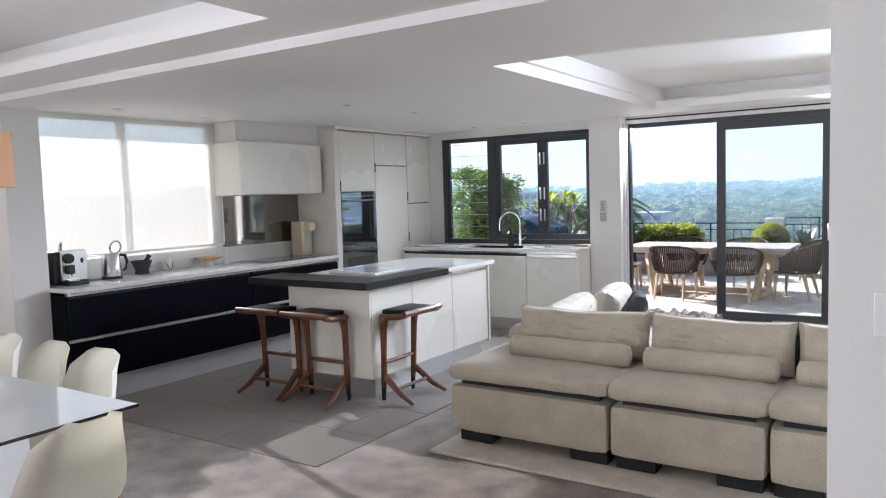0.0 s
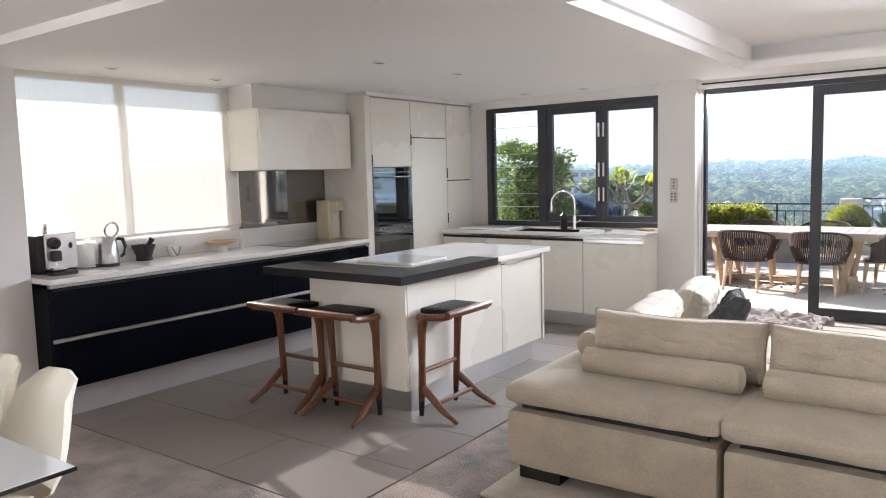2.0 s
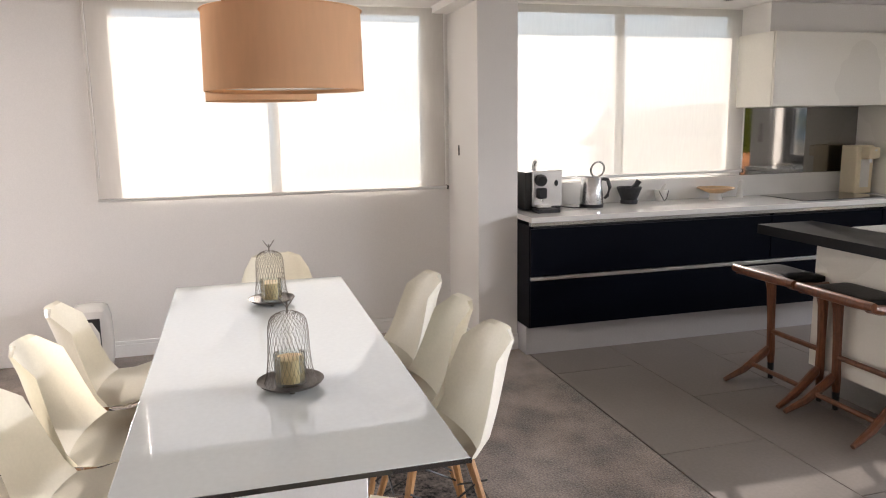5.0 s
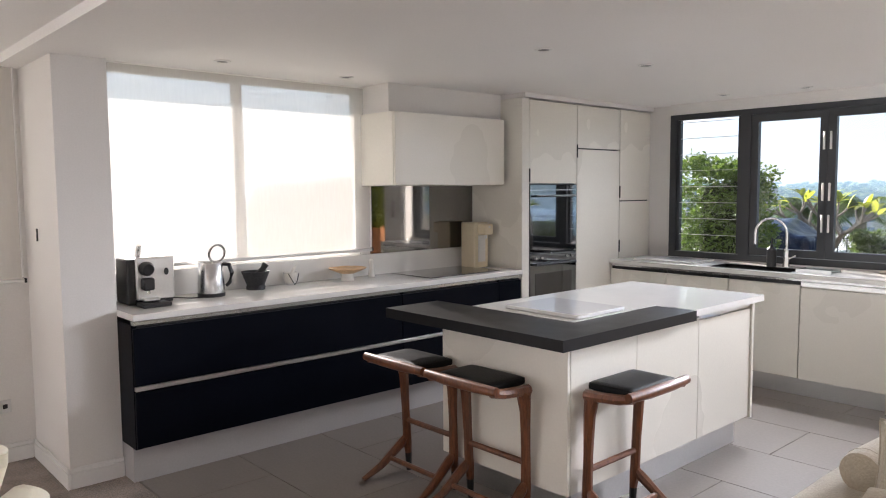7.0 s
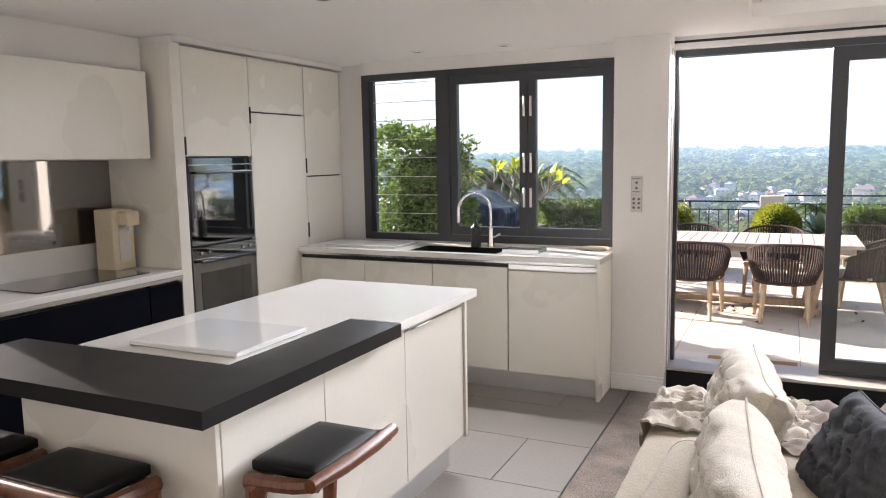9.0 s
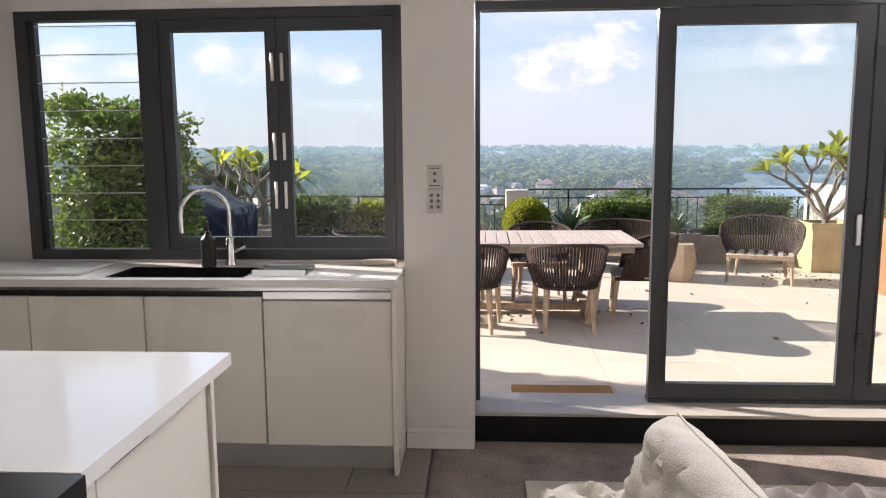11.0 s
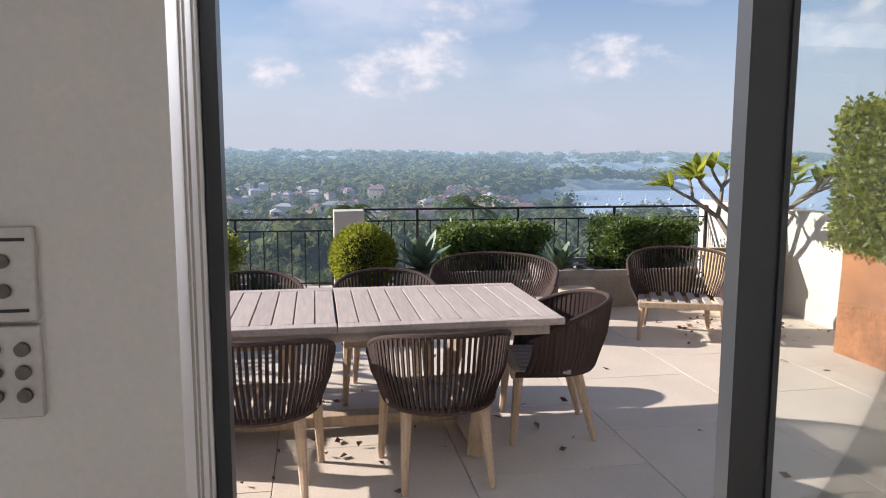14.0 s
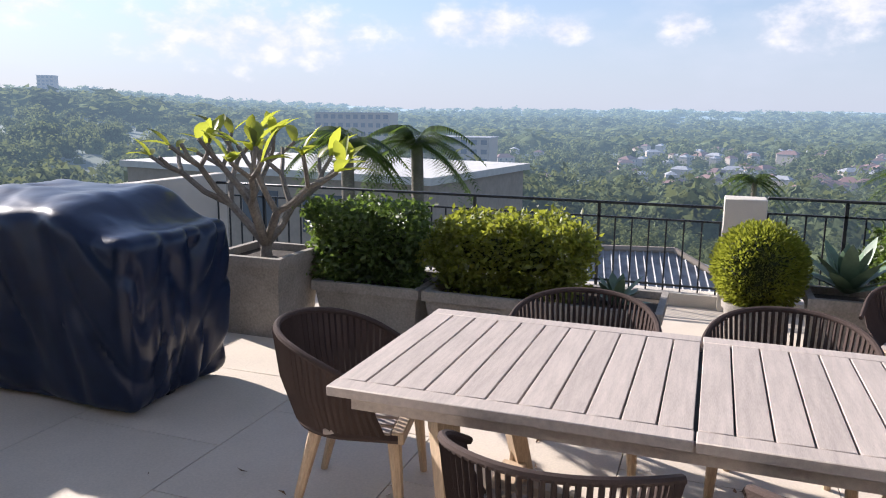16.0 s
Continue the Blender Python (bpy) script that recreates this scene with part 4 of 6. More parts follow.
rugd = thing("patterned_rug", (-3.4, 1.9, 0), "dark patterned low rug under the dining table", "rug")
part("weave", box(-4.5, -2.35, 1.1, 2.72, 0.001, 0.009, 0.002), material("patterned_rug", (0.17, 0.14, 0.12), 0.95, vary=0.7, scale=9, grain=60, bump=0.6), rugd)


def candle_cloche(x, y, label):
    """A tray with feet, a glass candle and a wire mesh bell with a leaf on top."""
    z = 0.753
    c = thing("candle_cloche", (x, y, z), label, "candle holder", "table candles")
    part("tray", lathe(x, y, [(0, z + 0.012), (0.075, z + 0.012), (0.098, z + 0.022), (0.1, z + 0.024), (0.09, z + 0.014), (0.07, z + 0.006), (0, z + 0.006)], 28), PEWTER, c)
    for k in range(3):
        a = k * 2.094
        part("foot", lathe(x + 0.06 * math.cos(a), y + 0.06 * math.sin(a), [(0, z), (0.008, z), (0.008, z + 0.006), (0, z + 0.006)], 8), PEWTER, c)
    part("candle_glass", lathe(x, y, [(0, z + 0.013), (0.047, z + 0.013), (0.047, z + 0.105), (0.044, z + 0.105), (0.044, z + 0.02), (0, z + 0.02)], 24), GLASS, c)
    part("candle", lathe(x, y, [(0, z + 0.021), (0.043, z + 0.021), (0.043, z + 0.092), (0.03, z + 0.096), (0, z + 0.086)], 24), WAX, c)
    bm = bmesh.new()
    prof = [(0.078, 0.014), (0.068, 0.05), (0.062, 0.11), (0.060, 0.17), (0.058, 0.20), (0.046, 0.222), (0.02, 0.232)]

    def at(t, a):
        k = t * (len(prof) - 1)
        i = min(int(k), len(prof) - 2)
        f = k - i
        r = prof[i][0] * (1 - f) + prof[i + 1][0] * f
        h = prof[i][1] * (1 - f) + prof[i + 1][1] * f
        return (x + r * math.cos(a), y + r * math.sin(a), z + h)

    for k in range(32):
        for s in (-1, 1):
            a0 = 2 * math.pi * k / 32
            add_tube(bm, [at(i / 10, a0 + s * 1.5 * i / 10) for i in range(11)], 0.0005, 3)
    tagged(part("wire_bell", bm, PEWTER, c, "fine diamond wire mesh bell"), kind="stuff")
    part("stalk", tube([(x, y, z + 0.228), (x + 0.004, y, z + 0.262)], 0.003, 6), PEWTER, c)
    for s in (-1, 1):
        bm = soft_box(-0.006, 0.006, -0.002, 0.002, 0, 0.042, 0.002, 3, 0.0, 0, Matrix.Translation((x, y, z + 0.245)) @ Matrix.Rotation(radians(35 * s), 4, "X"))
        part("leaf", bm, PEWTER, c)
    return c


candle_cloche(-3.01, 1.92, "pewter tray with candle under a wire mesh bell")
candle_cloche(-4.10, 1.92, "pewter tray with candle under a wire mesh bell")


def pendant(x, y, label):
    p = thing("pendant_lamp", (x, y, 1.62), label, "lamp", "dining pendants")
    r = 0.222
    part("shade", lathe(x, y, [(r, 1.622), (r - 0.004, 1.842), (r - 0.007, 1.842), (r - 0.004, 1.622), (r, 1.622)], 48), SHADECLOTH, p, "terracotta-beige fabric drum shade")
    for z in (1.624, 1.84):
        part("shade_ring", lathe(x, y, [(r - 0.001, z - 0.002), (r + 0.001, z), (r - 0.001, z + 0.002), (r - 0.004, z), (r - 0.001, z - 0.002)], 48), SHADECLOTH, p)
    part("diffuser", lathe(x, y, [(0, 1.633), (r - 0.012, 1.633), (r - 0.012, 1.638), (0, 1.638)], 40), CERAMIC, p, "white lower diffuser disc")
    for k in range(3):
        a = k * 2.094 + 0.4
        part("arm", tube([(x, y, 1.955), (x + 0.5 * r * math.cos(a), y + 0.5 * r * math.sin(a), 1.895), (x + 0.85 * r * math.cos(a), y + 0.85 * r * math.sin(a), 1.835)], [0.011, 0.011, 0.009], 4), BEECH, p)
    part("stem", tube([(x, y, 1.85), (x, y, 2.0)], [0.012, 0.01], 8), BEECH, p)
    part("cord", tube([(x, y, 2.0), (x, y, H + 0.199)], 0.0035, 6), SATIN, p)
    return p


pendant(-3.03, 1.95, "drum pendant lamp on a tripod timber frame over the dining table")
pendant(-4.02, 1.925, "drum pendant lamp on a tripod timber frame over the dining table")


def wall_plate(name, x, y, z, w, h, face, label):
    s = thing(name, (x, y, z), label, "socket")
    if face == "x":
        part("plate", box(x, x + 0.008, y - w / 2, y + w / 2, z - h / 2, z + h / 2, 0.002), SATIN, s)
        for k in (-1, 1):
            part("outlet", box(x + 0.0085, x + 0.011, y + k * w * 0.22 - 0.012, y + k * w * 0.22 + 0.012, z - 0.012, z + 0.014, 0.001), BLACK, s)
    else:
        part("plate", box(x - w / 2, x + w / 2, y - 0.008, y, z - h / 2, z + h / 2, 0.002), TRIM, s)
        part("rocker", box(x - 0.012, x + 0.012, y - 0.011, y - 0.0085, z - 0.018, z + 0.018, 0.001), TRIM, s)


wall_plate("power_socket", -6.018, 3.12, 0.33, 0.115, 0.075, "x", "brushed steel power socket low on the white wall")
wall_plate("light_switch", 0.13, 2.749, 1.20, 0.072, 0.115, "y", "white light switch on the wall end")
pm = thing("pillar_marker", (-5.75, 3.297, 1.32), "small dark slot switch on the pillar", "switch")
part("slot", box(-5.76, -5.745, 3.292, 3.2985, 1.29, 1.36, 0.001), BLACK, pm)
ap = thing("air_purifier", (-5.75, 0.85, 0), "white and black upright air purifier on the carpet", "purifier")
part("body", soft_box(-5.87, -5.63, 0.76, 0.98, 0.0, 0.42, 0.03, 5), CERAMIC, ap)
part("front_panel", box(-5.629, -5.62, 0.79, 0.95, 0.05, 0.37, 0.003), BLACK, ap, "black front panel")


def downlight(x, y):
    d = thing("downlight", (x, y, H), "small recessed white ceiling downlight", "downlight", "downlights")
    part("ring", lathe(x, y, [(0.05, H - 0.001), (0.05, H - 0.006), (0.035, H - 0.008), (0.032, H - 0.002), (0.05, H - 0.001)], 24), TRIM, d)
    part("lens", lathe(x, y, [(0, H - 0.002), (0.034, H - 0.002), (0.034, H - 0.004), (0, H - 0.004)], 20), ALU, d)


for x, y in ((-3.86, 5.35), (-3.79, 6.23), (-4.2, 8.0), (-3.57, 8.05), (-5.3, 4.2), (-5.35, 5.1)):
    downlight(x, y)


# ---- things on the bench ----
Z = 0.9205
cm = thing("coffee_machine", (-5.5, 3.79, Z), "black and silver capsule coffee machine on the bench", "coffee machine")
part("body", box(-5.62, -5.432, 3.66, 3.92, Z + 0.004, Z + 0.262, 0.014), BLACK, cm)
part("front_panel", box(-5.430, -5.404, 3.700, 3.916, Z + 0.03, Z + 0.272, 0.008), SATIN, cm, "brushed silver front panel")
part("badge", tube([(-5.4038, 3.868, Z + 0.185), (-5.400, 3.868, Z + 0.185)], 0.013, 14, 1.6), BLACK, cm)
part("brew_head", tube([(-5.4035, 3.752, Z + 0.208), (-5.372, 3.752, Z + 0.208), (-5.355, 3.752, Z + 0.206)], [0.040, 0.040, 0.030], 20), BLACK, cm)
part("spout", box(-5.4035, -5.352, 3.722, 3.785, Z + 0.088, Z + 0.158, 0.008), BLACK, cm)
part("nozzle", tube([(-5.37, 3.752, Z + 0.087), (-5.37, 3.752, Z + 0.068)], 0.010, 10), CHROME, cm)
part("cup_stand", box(-5.4035, -5.335, 3.715, 3.805, Z + 0.03, Z + 0.048, 0.004), SATIN, cm)
part("drip_tray", box(-5.4035, -5.285, 3.690, 3.850, Z, Z + 0.024, 0.005), BLACK, cm)
part("lever", tube([(-5.47, 3.735, Z + 0.255), (-5.465, 3.735, Z + 0.305), (-5.445, 3.735, Z + 0.338)], [0.013, 0.015, 0.012], 12), CHROME, cm)
part("water_tank", box(-5.66, -5.624, 3.69, 3.89, Z + 0.02, Z + 0.25, 0.012), GLASS, cm, "clear water tank")
part("power_cord", tube([(-5.55, 3.922, Z + 0.03), (-5.55, 3.97, Z + 0.006), (-5.47, 4.03, Z + 0.005), (-5.44, 4.09, Z + 0.006)], 0.004, 6), BLACK, cm)
kt = thing("kettle", (-5.5, 4.18, Z), "brushed steel kettle with its lid open", "kettle")
part("base", lathe(-5.5, 4.18, [(0, Z), (0.082, Z), (0.082, Z + 0.02), (0.078, Z + 0.022), (0, Z + 0.022)], 28), BLACK, kt)
part("jug", lathe(-5.5, 4.18, [(0, Z + 0.023), (0.08, Z + 0.023), (0.08, Z + 0.06), (0.07, Z + 0.2), (0.066, Z + 0.205), (0.062, Z + 0.2), (0, Z + 0.16)], 28), STEEL, kt)
part("handle", tube([(-5.47, 4.245, Z + 0.195), (-5.45, 4.275, Z + 0.19), (-5.44, 4.288, Z + 0.14), (-5.445, 4.275, Z + 0.08), (-5.455, 4.255, Z + 0.06)], [0.012, 0.014, 0.014, 0.012, 0.01], 8), BLACK, kt)
ring = [(-5.485 + 0.012 * math.sin(a), 4.215 + 0.05 * math.cos(a), Z + 0.26 + 0.052 * math.sin(a)) for a in [2 * math.pi * k / 24 for k in range(25)]]
part("lid", tube(ring, 0.008, 6), STEEL, kt, "round lid standing open")
mo = thing("mortar_and_pestle", (-5.58, 4.52, Z), "black granite mortar with its pestle", "mortar")
part("bowl", lathe(-5.58, 4.52, [(0, Z), (0.06, Z), (0.062, Z + 0.02), (0.056, Z + 0.03), (0.088, Z + 0.11), (0.09, Z + 0.118), (0.078, Z + 0.118), (0.05, Z + 0.045), (0, Z + 0.035)], 28), GRANITE, mo)
part("pestle", tube([(-5.59, 4.50, Z + 0.06), (-5.56, 4.56, Z + 0.13), (-5.55, 4.58, Z + 0.165)], [0.022, 0.018, 0.022], 10), GRANITE, mo)
cu = thing("small_mortar", (-5.62, 4.80, Z), "small white mortar in a wire stand", "mortar")
part("cup", lathe(-5.62, 4.80, [(0, Z + 0.005), (0.03, Z + 0.005), (0.045, Z + 0.05), (0.047, Z + 0.085), (0.042, Z + 0.085), (0.028, Z + 0.02), (0, Z + 0.015)], 24), CERAMIC, cu)
part("pestle", tube([(-5.63, 4.80, Z + 0.04), (-5.60, 4.83, Z + 0.13)], [0.013, 0.011], 8), CERAMIC, cu)
part("stand", tube([(-5.575, 4.76, Z + 0.08), (-5.565, 4.785, Z + 0.03), (-5.565, 4.80, Z + 0.004), (-5.565, 4.82, Z + 0.03), (-5.575, 4.84, Z + 0.08)], 0.003, 6), IRON, cu)
bo = thing("footed_bowl", (-5.55, 5.22, Z), "shallow cream footed bowl with a warm inside", "bowl")
part("bowl", lathe(-5.55, 5.22, [(0, Z + 0.05), (0.05, Z + 0.05), (0.13, Z + 0.082), (0.136, Z + 0.09), (0.125, Z + 0.086), (0.04, Z + 0.06), (0, Z + 0.058)], 36), TERRACOTTA, bo)
part("foot", lathe(-5.55, 5.22, [(0, Z), (0.05, Z), (0.042, Z + 0.03), (0.048, Z + 0.052), (0, Z + 0.052)], 28), CERAMIC, bo)
sh = thing("pepper_mill", (-5.6, 5.47, Z), "white turned pepper mill on the bench", "mill")
part("mill", lathe(-5.6, 5.47, [(0, Z), (0.026, Z), (0.024, Z + 0.03), (0.016, Z + 0.075), (0.02, Z + 0.1), (0.02, Z + 0.125), (0.008, Z + 0.14), (0, Z + 0.142)], 20), CERAMIC, sh)
wd = thing("water_dispenser", (-5.5, 6.48, Z), "cream countertop water dispenser in the corner", "dispenser")
part("body", box(-5.62, -5.46, 6.40, 6.56, Z, Z + 0.37, 0.012), DISPENSER, wd)
part("head", box(-5.46, -5.37, 6.43, 6.53, Z + 0.27, Z + 0.36, 0.01), DISPENSER, wd)
part("spout", tube([(-5.41, 6.48, Z + 0.27), (-5.41, 6.48, Z + 0.24)], 0.011, 10), SATIN, wd)
part("backplate", box(-5.4595, -5.455, 6.44, 6.52, Z + 0.05, Z + 0.265), CERAMIC, wd)
part("button", box(-5.3695, -5.366, 6.47, 6.49, Z + 0.33, Z + 0.342), SATIN, wd)


# ---- living corner: modular sofa ----
def sofa_module(x0, x1, y0, y1, label, feet):
    s = thing("sofa_module", ((x0 + x1) / 2, (y0 + y1) / 2, 0.021), label, "sofa", "sofa modules")
    part("base", soft_box(x0, x1, y0, y1, 0.085, 0.375, 0.035, 9, 0.008, 0.004), LINEN, s)
    # recessed black block stands in for the shade of the gap below the seat
    part("seat_frame", box(x0 + 0.06, x1 - 0.06, y0 + 0.06, y1 - 0.06, 0.37, 0.42), BLACK, s, "black recessed block standing in for the dark gap under the seat")
    part("seat", soft_box(x0 - 0.015, x1 + 0.012, y0 - 0.01, y1 + 0.01, 0.395, 0.505, 0.05, 12, 0.012, 0.006), LINEN, s, "thick linen seat cushion")
    for fx, fy in feet:
        part("foot", box(fx, fx + 0.22, fy, fy + 0.12, 0.021, 0.088, 0.004), BLACK, s, "black block foot")
    return s


sofa_module(-2.25, -1.235, 4.32, 5.35, "oatmeal linen corner sofa module on a cream rug", [(-2.2, 4.36), (-1.47, 4.36), (-2.2, 5.15)])
sofa_module(-1.225, -0.43, 4.32, 5.35, "oatmeal linen middle sofa module on a cream rug", [(-1.2, 4.36), (-0.67, 4.36)])
sofa_module(-0.42, 0.60, 4.32, 5.35, "oatmeal linen end sofa module on a cream rug", [(-0.4, 4.36), (0.3, 4.36)])
sofa_module(-2.25, -1.235, 5.36, 6.55, "oatmeal linen side sofa module on a cream rug", [(-2.2, 6.35), (-1.5, 6.35)])
sofa_module(-1.225, -0.75, 5.6, 6.45, "pale linen ottoman module beside the sofa", [(-1.2, 6.3), (-1.0, 5.65)])


def bolster(a, b, r, label):
    a, b = Vector(a), Vector(b)
    d = (b - a).normalized()
    t = thing("bolster", tuple((a + b) / 2), label, "cushion", "sofa bolsters")
    n = 16
    pts = [a + (b - a) * k / n for k in range(n + 1)]
    part("roll", tube([a - d * 0.012] + pts + [b + d * 0.012], [r * 0.55] + [r * (1 + 0.03 * noise.noise(p * 7)) if 0 < k < n else r * 0.93 for k, p in enumerate(pts)] + [r * 0.55], 18), LINEN, t)
    for k in (1, n - 1):
        part("piping", tube([pts[k], pts[k] + d * 0.006], r * 1.025, 18), LINEN, t)


def cushion(x, y, z, w, h, d, rz, tilt, mat, label, crease=0.012):
    c = thing("cushion", (x, y, z), label, "cushion", "sofa cushions")
    m = Matrix.Translation((x, y, z)) @ Matrix.Rotation(radians(rz), 4, "Z") @ Matrix.Rotation(radians(tilt), 4, "X")
    n = 34
    bm = bmesh.new()
    seed = Vector((x * 3.1, y * 2.7, z * 5.3))

    def at(u, v, side):
        """Two bulging sheets that meet in a seam; corners stick out, creases run in from the seam."""
        px, pz = w / 2 * u * (1 - 0.03 * (1 - v * v)), h / 2 * v * (1 - 0.035 * (1 - u * u))
        full = max(0.0, (1 - abs(u) ** 5) * (1 - abs(v) ** 4)) ** 0.40
        pz -= 0.05 * h * (0.5 + 0.5 * v) * (1 - u * u) * (0.7 + 0.6 * noise.noise(Vector((u * 1.4, 0, 0)) + seed))
        fold = noise.noise(Vector((u * 7.5, v * 1.3, side)) + seed) * abs(v) ** 1.5 + noise.noise(Vector((u * 1.3, v * 6.5, side + 4)) + seed) * abs(u) ** 1.5
        fold += 0.7 * noise.noise(Vector((u * 3.2 + v * 2.2, v * 3.0 - u, side * 2)) + seed)
        crisp = abs(noise.noise(Vector((u * 5.0 + 1.6 * v, v * 2.4, side + 9)) + seed))
        py = side * full * (d * 0.5 + crease * 0.85 * fold - crease * 0.9 * max(0.0, 0.22 - crisp) * 4)
        return Vector((px, py, pz))

    grids = []
    for side in (-1, 1):
        grids.append([[None] * (n + 1) for _ in range(n + 1)])
        for i in range(n + 1):
            for j in range(n + 1):
                edge = i in (0, n) or j in (0, n)
                grids[-1][i][j] = grids[0][i][j] if edge and side == 1 else bm.verts.new(at(-1 + 2 * i / n, -1 + 2 * j / n, 0 if edge else side))
        g = grids[-1]
        for i in range(n):
            for j in range(n):
                bm.faces.new((g[i][j], g[i + 1][j], g[i + 1][j + 1], g[i][j + 1]))
    rim = [grids[0][i][0].co.copy() for i in range(n)] + [grids[0][n][j].co.copy() for j in range(n)]
    rim += [grids[0][i][n].co.copy() for i in range(n, 0, -1)] + [grids[0][0][j].co.copy() for j in range(n, -1, -1)]
    bmesh.ops.transform(bm, matrix=m, verts=bm.verts)
    pillow = part("pillow", bm, mat, c)
    bm = tube(rim, 0.0045, 5)
    bmesh.ops.transform(bm, matrix=m, verts=bm.verts)
    part("seam", bm, mat, pillow)
    return c


bolster((-1.99, 4.69, 0.568), (-1.24, 4.69, 0.568), 0.068, "oatmeal linen bolster behind a back cushion")
bolster((-1.13, 4.69, 0.568), (-0.44, 4.69, 0.568), 0.068, "oatmeal linen bolster behind a back cushion")
bolster((-0.33, 4.69, 0.568), (0.36, 4.69, 0.568), 0.068, "oatmeal linen bolster behind a back cushion")
bolster((-2.10, 4.95, 0.575), (-2.05, 5.70, 0.575), 0.075, "oatmeal linen bolster along the sofa side")
cushion(-1.60, 4.88, 0.648, 0.86, 0.30, 0.23, 2, -14, LINEN, "plump oatmeal linen back cushion", 0.014)
cushion(-0.77, 4.88, 0.648, 0.80, 0.30, 0.23, -2, -14, LINEN, "plump oatmeal linen back cushion", 0.014)
cushion(0.03, 4.88, 0.648, 0.78, 0.30, 0.23, 2, -14, LINEN, "plump oatmeal linen back cushion", 0.014)
cushion(-1.90, 5.36, 0.635, 0.78, 0.30, 0.24, -84, -16, LINEN_PALE, "pale creased linen back cushion", 0.020)
cushion(-1.92, 6.22, 0.61, 0.70, 0.32, 0.24, -82, -22, LINEN_PALE, "large pale creased linen cushion leaning back", 0.020)
cushion(-1.58, 5.74, 0.63, 0.42, 0.36, 0.14, -70, -32, LINEN_DARK, "small dark checked cushion", 0.018)
cushion(-0.30, 5.0, 0.62, 0.44, 0.34, 0.15, 10, -20, LINEN_DARK, "small dark checked cushion", 0.018)


def drape(name, label, cx, cy, hx, hy, seed, mat):
    """A crumpled cloth on the sofa seat that hangs over its west and north edges."""
    th = thing(name, (cx, cy, 0.51), label, "blanket", "sofa throws")
    bm = bmesh.new()
    bmesh.ops.create_grid(bm, x_segments=64, y_segments=48, size=1.0)
    for v in bm.verts:
        x, y = v.co.x, v.co.y
        px, py = cx + hx * x, cy + hy * y
        px += 0.05 * noise.noise(Vector((x * 2.5, y * 2.5, seed)))
        py += 0.05 * noise.noise(Vector((x * 2.5, y * 2.5, seed + 7)))
        west, north = max(0.0, -2.275 - px), max(0.0, py - 6.575)
        rumple = 0.05 * abs(noise.noise(Vector((x * 4 + y, y * 5, seed)))) + 0.02 * noise.noise(Vector((x * 11, y * 9 + x * 4, seed)))
        v.co = Vector((max(px, -2.285 - rumple * 0.6), min(py, 6.585 + rumple * 0.6), 0.528 + rumple - 0.95 * (west + north)))
    bmesh.ops.solidify(bm, geom=bm.faces[:], thickness=0.01)
    part("cloth", bm, mat, th)


drape("throw_blanket", "pale rumpled linen throw hanging over the sofa edge", -2.05, 6.40, 0.36, 0.30, 2.0, LINEN_PALE)
drape("throw_blanket", "crumpled mocha throw blanket on the sofa", -1.50, 6.34, 0.34, 0.36, 5.0, THROW)

rug = thing("area_rug", (-0.6, 5.9, 0), "thick cream woven rug under the sofa", "rug")
part("woven_mat", box(-2.27, 1.2, 4.10, 7.72, 0.001, 0.02, 0.006), RUG, rug)

# kitchen floor tiles
tile_w, tile_l = 0.572, 1.15
row = 0
y = 3.603
tile_meshes = {}
while y < 8.1:
    x = -5.69 - (0.0 if row % 2 else tile_l / 2) + 0.32
    while x < -2.72:
        a, b = max(x, -5.69), min(x + tile_l, -2.712)
        y1 = min(y + tile_w, 8.11)
        if b - a > 0.03:
            key = (round(b - a, 3), round(y1 - y, 3))
            if key not in tile_meshes:
                tile_meshes[key] = finish(box(0.002, key[0] - 0.002, 0.002, key[1] - 0.002, -0.012, 0.0, 0.0012), "tile", TILE)
            o = new("tile", tile_meshes[key])
            o.location = (a, y, 0)
            o.parent = floor
        x += tile_l
    y += tile_w
    row += 1

# ---- terrace ----
structure("terrace_slab", box(-7.0, 2.3, 8.465, 14.8, T - 0.4, T - 0.02), GROUT, "concrete terrace slab", "terrace")
structure("outer_threshold", box(-2.5, 2.3, 8.462, 8.53, T - 0.02, 0.15), PAVER, "sandy stone sill outside the doors", "threshold")


